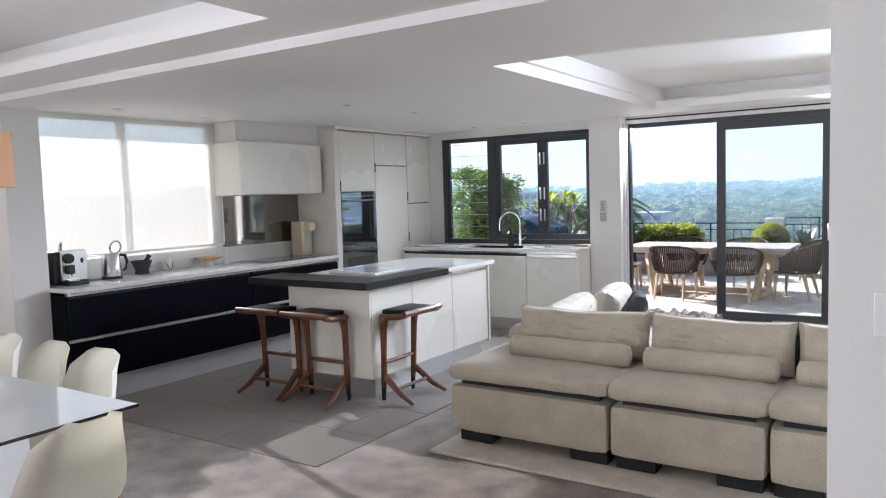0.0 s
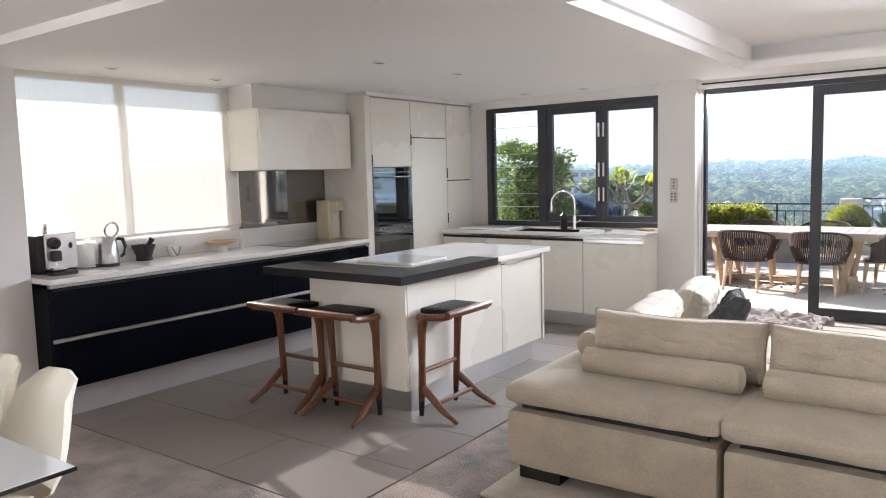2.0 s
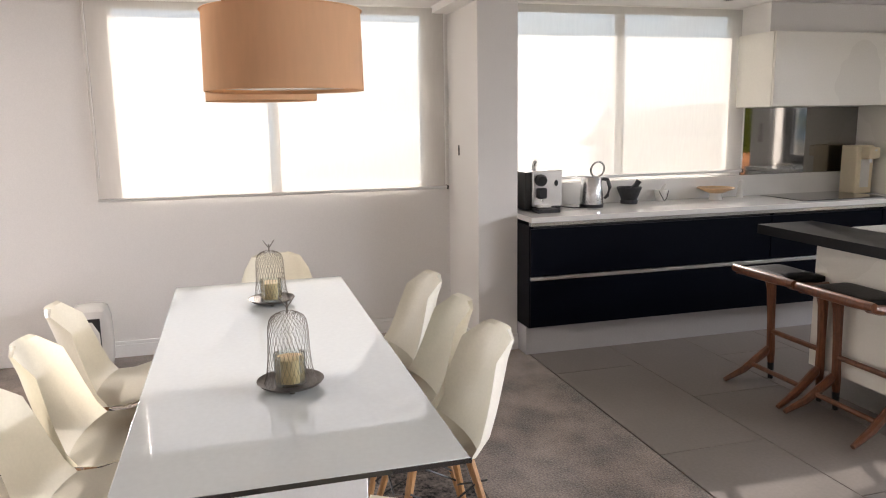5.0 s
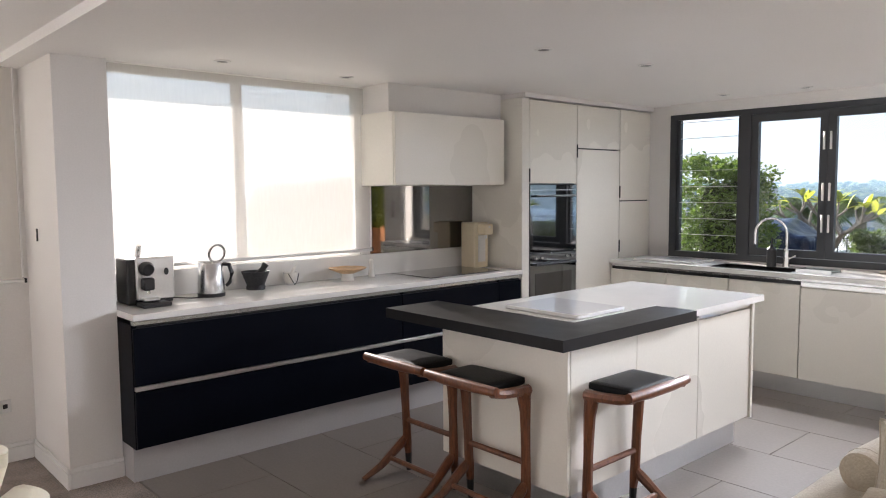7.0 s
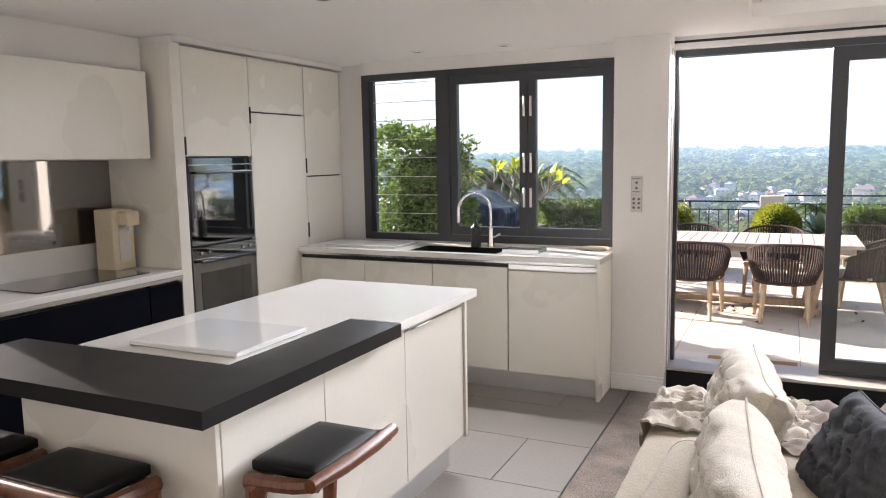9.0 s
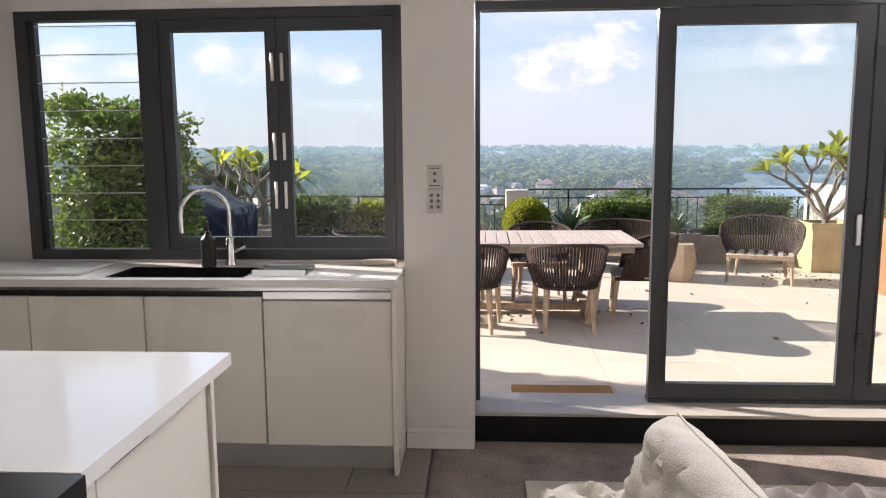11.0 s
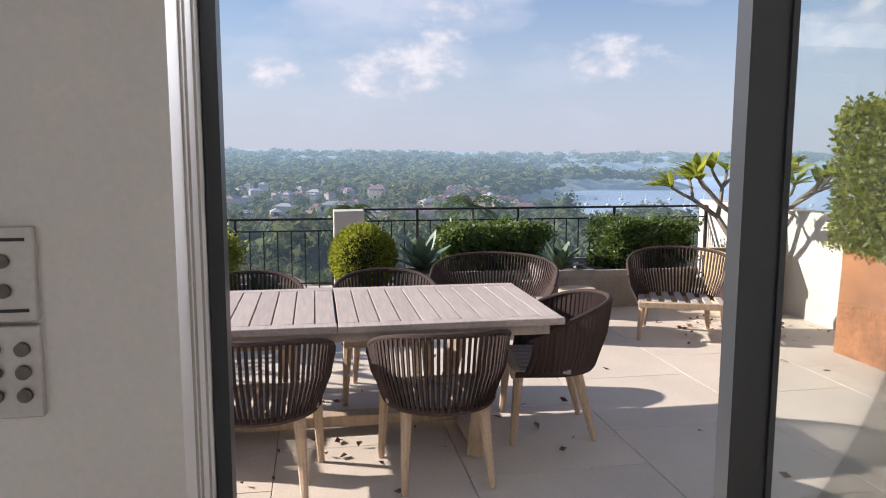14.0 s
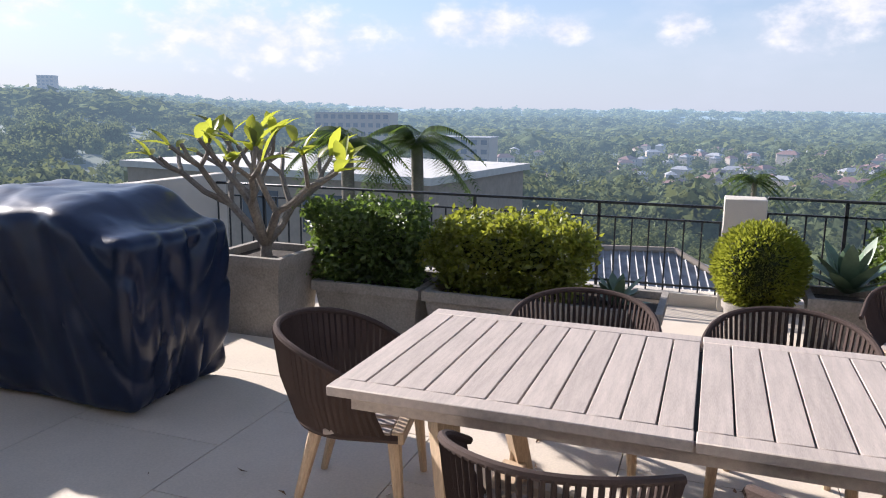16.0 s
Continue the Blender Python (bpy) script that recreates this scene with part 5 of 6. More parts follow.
def outdoor_table():
    x0, x1, y0, y1, zt = -3.31, -1.19, 10.417, 11.39, 0.75
    t = thing("outdoor_table", (-2.27, 10.93, T), "weathered grey teak extension table on the terrace", "table")
    part("apron", boxes((x0 + 0.06, x1 - 0.06, y0 + 0.05, y0 + 0.075, zt - 0.085, zt - 0.03), (x0 + 0.06, x1 - 0.06, y1 - 0.075, y1 - 0.05, zt - 0.085, zt - 0.03)), TEAK, t)
    xs = -2.245
    for a, b in ((x0, xs - 0.003), (xs + 0.003, x1)):
        part("top_frame", box(a, b, y0, y0 + 0.075, zt - 0.032, zt, 0.003), TEAK, t)
        part("top_frame", box(a, b, y1 - 0.075, y1, zt - 0.032, zt, 0.003), TEAK, t)
        n = 11
        w = (b - a) / n
        for k in range(n):
            part("slat", box(a + k * w + 0.003, a + (k + 1) * w - 0.003, y0 + 0.078, y1 - 0.078, zt - 0.028, zt, 0.002), TEAK, t)
    # dark sheet under the slats stands in for shade in their gaps
    part("under_board", box(x0 + 0.08, x1 - 0.08, y0 + 0.08, y1 - 0.08, zt - 0.052, zt - 0.036), LEATHER, t, "dark sheet standing in for the shade between the slats")
    for sx in (x0 + 0.38, x1 - 0.38):
        dx = 0.07 if sx < -2.27 else -0.07
        for y in (y0 + 0.06, y1 - 0.06):
            part("leg", tube([(sx - dx, y + (0.12 if y < 10.9 else -0.12), zt - 0.06), (sx + 0.5 * dx, y, T)], [0.055, 0.042], 4), TEAKLEG, t)
        part("cross_foot", box(sx - 0.05, sx + 0.05, y0 + 0.1, y1 - 0.1, T + 0.02, T + 0.09, 0.005), TEAKLEG, t)
    part("stretcher", box(x0 + 0.4, x1 - 0.4, 10.88, 10.98, T + 0.03, T + 0.09, 0.005), TEAKLEG, t)
    return t


outdoor_table()


def cord_chair(width=0.60, name="cord_armchair", label="brown woven cord terrace armchair with pale teak legs", n=38, seat_z=0.39, top=0.705, deep=0.52):
    """A tub chair: curved top rail, woven cords down to a seat ring, slatted seat, four splayed legs. Faces +y."""
    c = thing(name, (0, 0, 0), label, "chair", "terrace chairs")
    hw = width / 2

    def top_at(u):
        a = math.pi * (1.0 + u)          # u 0..1 round the back from the left arm tip to the right one
        x, y = hw * math.cos(a), 0.62 * deep * math.sin(a)
        arm = abs(2 * u - 1)
        return Vector((x * 1.03, y + 0.05, top - 0.10 * arm ** 2.5))

    def low_at(u):
        a = math.pi * (1.0 + u)
        return Vector((0.80 * hw * math.cos(a), 0.47 * deep * math.sin(a) + 0.05, seat_z - 0.03))

    ring = [low_at(k / 24) for k in range(25)]
    front_y = deep * 0.45
    rail = [Vector((top_at(0).x * 0.98, front_y * 0.75, top - 0.17))] + [top_at(k / 28) for k in range(29)] + [Vector((top_at(1).x * 0.98, front_y * 0.75, top - 0.17))]
    part("top_rail", tube(rail, 0.0125, 8), CORD, c, "cord-wrapped top rail")
    part("seat_ring", tube([Vector((-0.8 * hw, front_y, seat_z - 0.03))] + ring + [Vector((0.8 * hw, front_y, seat_z - 0.03))], 0.017, 6), CORD, c)
    part("seat_front", box(-0.82 * hw, 0.82 * hw, front_y - 0.025, front_y + 0.02, seat_z - 0.05, seat_z - 0.005, 0.004), TEAKLEG, c)
    for k in range(n + 8):
        u = (k - 4) / (n - 1)
        if u < 0 or u > 1:
            f = min(1.0, (-u if u < 0 else u - 1) * 7)
            sx = -1 if u < 0 else 1
            p = Vector((sx * hw * 1.02, 0.05 + f * (front_y * 0.72 - 0.05), top - 0.10 - 0.06 * f))
            q = Vector((sx * 0.80 * hw, 0.05 + f * (front_y - 0.07), seat_z - 0.03))
        else:
            p, q = top_at(u), low_at(u)
        mid = (p + q) / 2 + Vector(((p - q).x, (p - q).y, 0)) * 0.22
        d = Vector((mid.x, mid.y, 0)).normalized() * 0.003
        part("cord", tube([p + d, mid + d, q + d], 0.0152, 4, 0.5), CORD, c)
    m = 7
    for k in range(m):
        x = -0.74 * hw + k * (1.48 * hw / (m - 1))
        back = -0.44 * deep * math.sqrt(max(0.05, 1 - (x / (0.82 * hw)) ** 2)) + 0.06
        part("seat_slat", box(x - 0.026, x + 0.026, back, front_y - 0.028, seat_z - 0.03, seat_z - 0.008, 0.003), TEAK, c)
    for sx in (-1, 1):
        part("front_leg", tube([(sx * 0.74 * hw, front_y - 0.02, seat_z - 0.02), (sx * 0.80 * hw, front_y + 0.01, 0)], [0.027, 0.015], 8), TEAKLEG, c)
        part("rear_leg", tube([(sx * 0.56 * hw, -0.16 * deep, seat_z - 0.03), (sx * 0.64 * hw, -0.34 * deep, 0)], [0.027, 0.015], 8), TEAKLEG, c)
    return c


chair = cord_chair()
chair.matrix_basis = pose(-1.80, 10.30, T, 0, 0, 2)
copy_thing(chair, pose(-2.58, 10.30, T, 0, 0, -3))
copy_thing(chair, pose(-1.12, 10.78, T, 0, 0, 82))
copy_thing(chair, pose(-3.50, 10.95, T, 0, 0, -78))
copy_thing(chair, pose(-1.93, 11.52, T, 0, 0, 176))
copy_thing(chair, pose(-2.72, 11.55, T, 0, 0, 184))
love = cord_chair(0.98, "cord_loveseat", "low brown cord loveseat by the planters", 56, 0.30, 0.60, 0.6)
love.matrix_basis = pose(-0.92, 12.9, T, 0, 0, 158)
arm = cord_chair(0.80, "cord_lounge_chair", "brown cord lounge chair with pale slatted seat", 44, 0.31, 0.66, 0.62)
arm.matrix_basis = pose(0.52, 12.58, T, 0, 0, 158)

mat = thing("door_mat", (-2.0, 8.73, T), "orange-brown coir door mat outside the doors", "mat")
part("mat", box(-2.29, -1.7, 8.61, 8.85, T + 0.001, T + 0.018, 0.003), COIR, mat)
stump = thing("timber_stool", (-0.35, 12.55, T), "pale faceted timber block stool on the terrace", "stool")
part("block", lathe(-0.35, 12.55, [(0, T), (0.15, T), (0.19, T + 0.2), (0.15, T + 0.40), (0, T + 0.40)], 8), TEAKLEG, stump)


# planting: boxes of leaves round a body, with uneven outline
def leaf_mass(points, size, seed, aspect=0.55):
    """Many small bent leaves at given places, each a pair of triangles folded along its rib."""
    rng = np.random.default_rng(seed)
    n = len(points)
    p = np.asarray(points, dtype=float)
    d = rng.normal(size=(n, 3))
    d[:, 2] = d[:, 2] * 0.6 + 0.25
    d /= np.linalg.norm(d, axis=1)[:, None]
    u = np.cross(d, rng.normal(size=(n, 3)))
    u /= np.linalg.norm(u, axis=1)[:, None]
    w = np.cross(d, u)
    s = size * rng.uniform(0.65, 1.35, n)[:, None]
    v = np.stack([p, p + d * s * 0.5 + u * s * aspect * 0.5 + w * s * 0.1, p + d * s, p + d * s * 0.5 - u * s * aspect * 0.5 + w * s * 0.1], axis=1).reshape(-1, 3)
    i = np.arange(n) * 4
    f = np.stack([np.stack([i, i + 1, i + 2], 1), np.stack([i, i + 2, i + 3], 1)], 1).reshape(-1, 3)
    return v, f


def mesh_from(name, v, f, mat):
    me = bpy.data.meshes.new(name)
    me.vertices.add(len(v))
    me.vertices.foreach_set("co", np.asarray(v, dtype=np.float32).ravel())
    me.loops.add(f.size)
    me.loops.foreach_set("vertex_index", f.astype(np.int32).ravel())
    me.polygons.add(len(f))
    me.polygons.foreach_set("loop_start", np.arange(0, f.size, f.shape[1], dtype=np.int32))
    me.update(calc_edges=True)
    me.materials.append(mat)
    return me


def leaves_part(name, v, f, mat, parent, label=""):
    b = BASE[parent.name]
    ob = new(name, mesh_from(name, np.asarray(v) - np.array(b), f, mat))
    ob.parent = parent
    BASE[ob.name] = b
    if label:
        ob["label"] = label
    return ob


def box_points(x0, x1, y0, y1, z0, z1, n, seed, ragged=0.16):
    rng = np.random.default_rng(seed)
    lo, hi = np.array([x0, y0, z0]), np.array([x1, y1, z1])
    p = rng.uniform(0, 1, (n, 3))
    ax = rng.integers(0, 3, n)
    side = rng.integers(0, 2, n)
    shell = rng.uniform(0, 1, n) < 0.8
    for i in range(3):
        k = shell & (ax == i)
        p[k, i] = side[k] + rng.normal(0, 0.02, k.sum())
    q = lo + p * (hi - lo)
    bumps = np.array([noise.noise(Vector(r) * 5.0) for r in q])
    c = (lo + hi) / 2
    q += (q - c) / np.linalg.norm(hi - lo) * 2 * bumps[:, None] * ragged + rng.normal(0, 0.022, q.shape)
    return q


def ball_points(c, r, n, seed):
    rng = np.random.default_rng(seed)
    d = rng.normal(size=(n, 3))
    d /= np.linalg.norm(d, axis=1)[:, None]
    rad = r * (0.9 + 0.12 * rng.uniform(-1, 1, n))
    rad = np.where(rng.uniform(0, 1, n) < 0.2, rad * 0.85, rad)
    return np.array(c) + d * rad[:, None] * np.array([1, 1, 1.02])


def pot_box(x0, x1, y0, y1, z0, z1, taper=0.05, wall=0.035, lip=0.02):
    """A square pot: tapered outside, lip, hollow top."""
    bm = bmesh.new()
    def ring(e, z):
        return [bm.verts.new(p) for p in ((x0 + e, y0 + e, z), (x1 - e, y0 + e, z), (x1 - e, y1 - e, z), (x0 + e, y1 - e, z))]
    rows = [ring(taper, z0), ring(0.012, z1 - 0.07), ring(0.012 - lip, z1 - 0.065), ring(0.012 - lip, z1), ring(wall, z1), ring(wall + 0.01, z1 - 0.09)]
    for a, b in zip(rows, rows[1:]):
        for k in range(4):
            bm.faces.new((a[k], a[(k + 1) % 4], b[(k + 1) % 4], b[k]))
    bm.faces.new(rows[0][::-1])
    bm.faces.new(rows[-1])
    return bm


def hedge(name, label, x0, x1, y0, y1, zp, z1, mat, leaf, seed, pot=None, n=12500, size=0.042, leafname="foliage", zb=None, ragged=0.2):
    h = thing(name, ((x0 + x1) / 2, (y0 + y1) / 2, T), label, "hedge", "terrace hedges")
    if pot:
        part("planter", pot_box(*pot), mat, h)
        part("soil", box(pot[0] + 0.045, pot[1] - 0.045, pot[2] + 0.045, pot[3] - 0.045, pot[5] - 0.08, pot[5] - 0.045), SOIL, h)
    zb = zb or zp + 0.02
    rng = np.random.default_rng(seed + 1)
    for k in range(5):
        x, y = x0 + (x1 - x0) * (k + 0.5) / 5, (y0 + y1) / 2
        part("stem", tube([(x, y, zp - 0.06), (x + rng.uniform(-.03, .03), y, zb + 0.12)], [0.012, 0.008], 6), BARK, h)
    # dark solid body stands for twigs and the shade inside the hedge
    part("twig_core", soft_box(x0 + 0.13, x1 - 0.13, y0 + 0.13, y1 - 0.13, zb + 0.1, z1 - 0.13, 0.08, 5, 0.0, 0.05), TWIGSHADE, h)
    v, f = leaf_mass(box_points(x0, x1, y0, y1, zb, z1, n, seed, ragged), size, seed)
    leaves_part(leafname, v, f, leaf, h)
    return h


hedge("hedge_planter", "dark green hedge in a long cement trough", -4.90, -4.14, 13.0, 13.45, T + 0.33, T + 0.80, POTCLAY, LEAF, 11, (-4.8, -4.02, 12.9, 13.5, T, T + 0.34))
hedge("hedge_planter", "lime-tipped green hedge in a long cement trough", -3.95, -3.05, 13.0, 13.42, T + 0.33, T + 0.78, POTCLAY, LEAFLIME, 12, (-3.98, -2.48, 12.9, 13.5, T, T + 0.34))
hedge("hedge_planter", "clipped green hedge in a cement trough by the rail", -1.13, -0.22, 14.0, 14.45, T + 0.33, T + 0.72, POTCLAY, LEAF, 13, (-1.18, -0.40, 13.85, 14.48, T, T + 0.34))
hedge("hedge_planter", "clipped green hedge in a cement trough by the rail", 0.52, 1.36, 13.95, 14.4, T + 0.33, T + 0.74, POTCLAY, LEAF, 14, (0.12, 1.24, 13.62, 14.48, T, T + 0.36))
hedge("corten_planter", "tall clipped hedge in a rust-brown corten steel box", 1.33, 1.77, 10.95, 11.93, T + 0.77, T + 1.74, CORTEN, LEAFLIME, 15, (1.38, 1.72, 11.0, 11.88, T, T + 0.77, 0.0, 0.012, 0.0), 22000, 0.042, ragged=0.05)
hedge("corten_planter", "tall clipped hedge in a rust-brown corten steel box", 1.33, 1.77, 9.55, 10.49, T + 0.77, T + 1.74, CORTEN, LEAFLIME, 16, (1.38, 1.72, 9.6, 10.44, T, T + 0.77, 0.0, 0.012, 0.0), 22000, 0.042, ragged=0.05)
hedge("tall_hedge_screen", "tall clipped green hedge in a planter beyond the window", -5.36, -4.60, 9.38, 9.92, T + 0.3, T + 1.64, POTCLAY, LEAF, 17, (-5.4, -4.56, 9.33, 9.97, T, T + 0.33), 14000, 0.048, ragged=0.26)

ball = thing("topiary_ball", (-1.93, 13.6, T), "round lime-green clipped topiary ball in a pot", "shrub")
part("pot", lathe(-1.93, 13.6, [(0, T), (0.17, T), (0.2, T + 0.26), (0.215, T + 0.26), (0.215, T + 0.3), (0.18, T + 0.3), (0.17, T + 0.22), (0, T + 0.22)]), POTCLAY, ball)
part("stem", tube([(-1.93, 13.6, T + 0.2), (-1.93, 13.6, T + 0.5)], 0.02, 6), BARK, ball)
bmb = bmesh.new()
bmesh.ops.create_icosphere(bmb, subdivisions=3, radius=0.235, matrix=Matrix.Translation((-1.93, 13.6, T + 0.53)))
part("twig_core", bmb, TWIGSHADE, ball)
v, f = leaf_mass(ball_points((-1.93, 13.6, T + 0.53), 0.285, 11000, 21), 0.027, 21)
leaves_part("foliage", v, f, LEAFLIME, ball)


def agave(x, y, z, r, n, label, pot=None, seed=1):
    a = thing("agave", (x, y, T), label, "plant", "agaves")
    if pot:
        part("planter", pot_box(*pot), POTCLAY, a)
        part("soil", box(pot[0] + 0.045, pot[1] - 0.045, pot[2] + 0.045, pot[3] - 0.045, pot[5] - 0.08, pot[5] - 0.045), SOIL, a)
    rng = random.Random(seed)
    for k in range(n):
        az, el = k * 2.399, radians(15 + 65 * k / n)
        ln = r * rng.uniform(0.8, 1.1)
        bm = bmesh.new()
        d = Vector((math.cos(az), math.sin(az), 0))
        s = Vector((-math.sin(az), math.cos(az), 0))
        prev = None
        for i in range(6):
            t = i / 5
            c = Vector((x, y, z)) + d * ln * t * math.cos(el) + Vector((0, 0, 1)) * (ln * t * math.sin(el) - 0.12 * r * t * t)
            w = r * 0.15 * (0.7 + 1.2 * t) * (1 - t) ** 0.7 + 0.002
            ro = [bm.verts.new(c + s * w), bm.verts.new(c - Vector((0, 0, 0.018 * (1 - t) + 0.001))), bm.verts.new(c - s * w)]
            if prev:
                bm.faces.new((prev[0], ro[0], ro[1], prev[1]))
                bm.faces.new((prev[1], ro[1], ro[2], prev[2]))
            prev = ro
        part("leaf", bm, AGAVE, a)
    return a


agave(-1.42, 13.6, T + 0.42, 0.40, 22, "grey-green agave beside the topiary ball", (-1.65, -1.2, 13.4, 13.8, T, T + 0.4), 2)
agave(-0.15, 13.55, T + 0.40, 0.32, 22, "grey-green agave in a cement box planter", (-0.38, 0.08, 13.3, 13.8, T, T + 0.42), 3)
agave(-2.78, 13.2, T + 0.30, 0.27, 14, "small agave at the end of the hedge trough", None, 4)


def frangipani(x, y, pot, potmat, label, seed, height, spread, nleaf=(7, 11), lean=0.0):
    """A pot with forking bare limbs that carry rosettes of long leaves at their tips."""
    a = thing("frangipani_tree", (x, y, T), label, "tree", "frangipani trees")
    part("pot", pot_box(*pot), potmat, a)
    part("soil", box(pot[0] + 0.05, pot[1] - 0.05, pot[2] + 0.05, pot[3] - 0.05, pot[5] - 0.08, pot[5] - 0.045), SOIL, a)
    rng = random.Random(seed)
    tips = []
    bm = bmesh.new()
    z0 = pot[5] - 0.06

    def grow(p, d, ln, r, depth):
        q = p + d * ln
        m = (p + q) / 2 + Vector((rng.uniform(-1, 1), rng.uniform(-1, 1), -0.7)) * ln * 0.07
        add_tube(bm, [p, m, q], [r, r * 0.88, r * 0.8], 7)
        if depth == 0:
            tips.append((q, d))
            return
        n = 5 if depth == 3 else 2 + (rng.random() < 0.45)
        a0 = rng.uniform(0, 6.283)
        for k in range(n):
            az = a0 + 6.283 * k / n + rng.uniform(-0.4, 0.4)
            nd = (d * 0.8 + Vector((math.cos(az), math.sin(az), 0.25)) * spread * (1.0 if depth == 3 else 0.7)).normalized()
            nd.z = max(nd.z, 0.3)
            grow(q, nd.normalized(), height * {3: 0.30, 2: 0.24, 1: 0.18}[depth] * rng.uniform(0.75, 1.2), r * 0.72, depth - 1)

    grow(Vector((x, y, z0)), Vector((lean, 0, 1)).normalized(), height * 0.07, 0.045, 3)
    part("branch_frame", bm, BARK, a)
    vs, fs, off = [], [], 0
    for q, d in tips:
        if rng.random() < 0.05:
            continue
        for k in range(rng.randint(*nleaf)):
            az = rng.uniform(0, 6.283)
            ld = (Vector((math.cos(az), math.sin(az), 0)) * 0.8 + d * 0.95 + Vector((0, 0, 0.15))).normalized()
            s = ld.cross(Vector((0, 0, 1))).normalized()
            up = s.cross(ld)
            ln, w = rng.uniform(0.17, 0.33), rng.uniform(0.028, 0.044)
            for i in range(5):
                t = i / 4
                c = q + ld * ln * t - Vector((0, 0, 1)) * ln * 0.28 * t * t
                ww = w * math.sin(math.pi * min(1, 0.12 + 0.88 * t)) + 0.002
                vs += [c + s * ww + up * 0.3 * ww, c, c - s * ww + up * 0.3 * ww]
            for i in range(4):
                b = off + i * 3
                fs += [(b, b + 3, b + 4, b + 1), (b + 1, b + 4, b + 5, b + 2)]
            off += 15
    leaves_part("leaves", np.array([tuple(p) for p in vs]), np.array(fs), LEAFFRANGI, a)
    return a


frangipani(1.5, 13.3, (1.25, 1.76, 13.05, 13.55, T, T + 0.56, 0.022), POTSAND, "frangipani tree in a square sandstone pot", 5, 1.28, 0.9, (12, 18))
frangipani(-5.1, 12.8, (-5.37, -4.83, 12.53, 13.08, T, T + 0.55), POTCLAY, "frangipani tree in a square cement pot", 9, 1.42, 0.95, (1, 4))


def barbecue():
    x0, x1, y0, y1 = -6.3, -4.74, 11.12, 11.95
    b = thing("covered_barbecue", ((x0 + x1) / 2, (y0 + y1) / 2, T), "barbecue under a navy vinyl cover on the terrace", "barbecue")
    bm = soft_box(x0, x1, y0, y1, T + 0.03, T + 1.06, 0.07, 44, 0.0)
    cx, cy, hx, hy = (x0 + x1) / 2, (y0 + y1) / 2, (x1 - x0) / 2, (y1 - y0) / 2
    for v in bm.verts:
        z = (v.co.z - T) / 1.06
        u, w = (v.co.x - cx) / hx, (v.co.y - cy) / hy
        hood = min(1.0, max(0.0, (0.93 - abs(u + 0.05)) / 0.48))
        hood = hood * hood * (3 - 2 * hood)
        top = 0.85 + 0.16 * hood * (1 - 0.45 * max(0.0, -w) ** 2) + 0.02 * noise.noise(Vector((u * 3, w * 2, 1)))
        low = 1 - z
        ang = math.atan2(w, u)
        o = Vector((u, w, 0)).normalized()
        pleat = abs(noise.noise(Vector((math.cos(ang) * 2.1, math.sin(ang) * 2.1, z * 0.6 + 3))))
        tension = abs(noise.noise(Vector((u * 2.6 + z * 2.2, w * 2.6 - z * 1.4, 5))))
        v.co.z = T + 1.06 * z * top
        side = min(1.0, max(abs(u), abs(w)) ** 4)
        v.co -= o * side * (0.10 * low ** 1.3 - 0.05 * low * (1 - low) * 2)
        v.co += o * side * (0.085 * pleat * (0.25 + low) - 0.05 * max(0.0, 0.3 - tension) * 2)
        v.co.z -= (1 - side) * 0.03 * max(0.0, 0.25 - abs(noise.noise(Vector((u * 3 + w, w * 2 - u, 8)))))
    part("cover", bm, COVER, b)
    for x in (x0 + 0.15, x1 - 0.15):
        part("castor", tube([(x, cy - 0.02, T + 0.03), (x, cy + 0.02, T + 0.03)], 0.03, 10), BLACK, b)
    return b


barbecue()

# parapets, pier and railing
structure("parapet_east", box(1.86, 2.06, 10.5, 14.75, T - 0.019, 1.02, 0.006), RENDERWALL, "cream rendered terrace side wall", "parapet")
# taller stretch is drawn out unseen behind the barbecue to shade the paving
structure("parapet_west", boxes((-6.98, -6.85, 8.8, 11.9, T - 0.019, 1.22, 0.006), (-6.98, -6.85, 11.901, 14.75, T - 0.019, 0.95, 0.006)), RENDERWALL, "cream rendered terrace side wall", "parapet")
structure("parapet_pier", box(-2.16, -1.86, 14.45, 14.7, T - 0.019, 0.955, 0.006), RENDERWALL, "cream rendered pier in the railing", "pier")
structure("parapet_kerb", boxes((-6.85, -2.161, 14.5, 14.68, T - 0.019, T + 0.1), (-1.859, 1.859, 14.5, 14.68, T - 0.019, T + 0.1)), RENDERWALL, "low rendered kerb below the railing", "kerb")


def railing(x0, x1, y, top, label):
    r = thing("railing", ((x0 + x1) / 2, y, T + 0.1), label, "railing", "terrace railing")
    part("handrail", box(x0, x1, y - 0.02, y + 0.02, top - 0.022, top, 0.004), IRON, r)
    part("mid_rail", box(x0, x1, y - 0.012, y + 0.012, top - 0.135, top - 0.12), IRON, r)
    part("low_rail", box(x0, x1, y - 0.012, y + 0.012, T + 0.14, T + 0.155), IRON, r)
    n = int((x1 - x0) / 0.13)
    for k in range(n + 1):
        x = x0 + 0.01 + k * (x1 - x0 - 0.02) / n
        post = k % 8 == 4
        w = 0.012 if post else 0.006
        part("post" if post else "baluster", box(x - w, x + w, y - w, y + w, T + 0.1, top - 0.022 if post else top - 0.135), IRON, r)


railing(-6.84, -2.165, 14.58, 0.88, "dark iron balustrade along the terrace edge")
railing(-1.855, 1.855, 14.58, 0.97, "dark iron balustrade along the terrace edge")

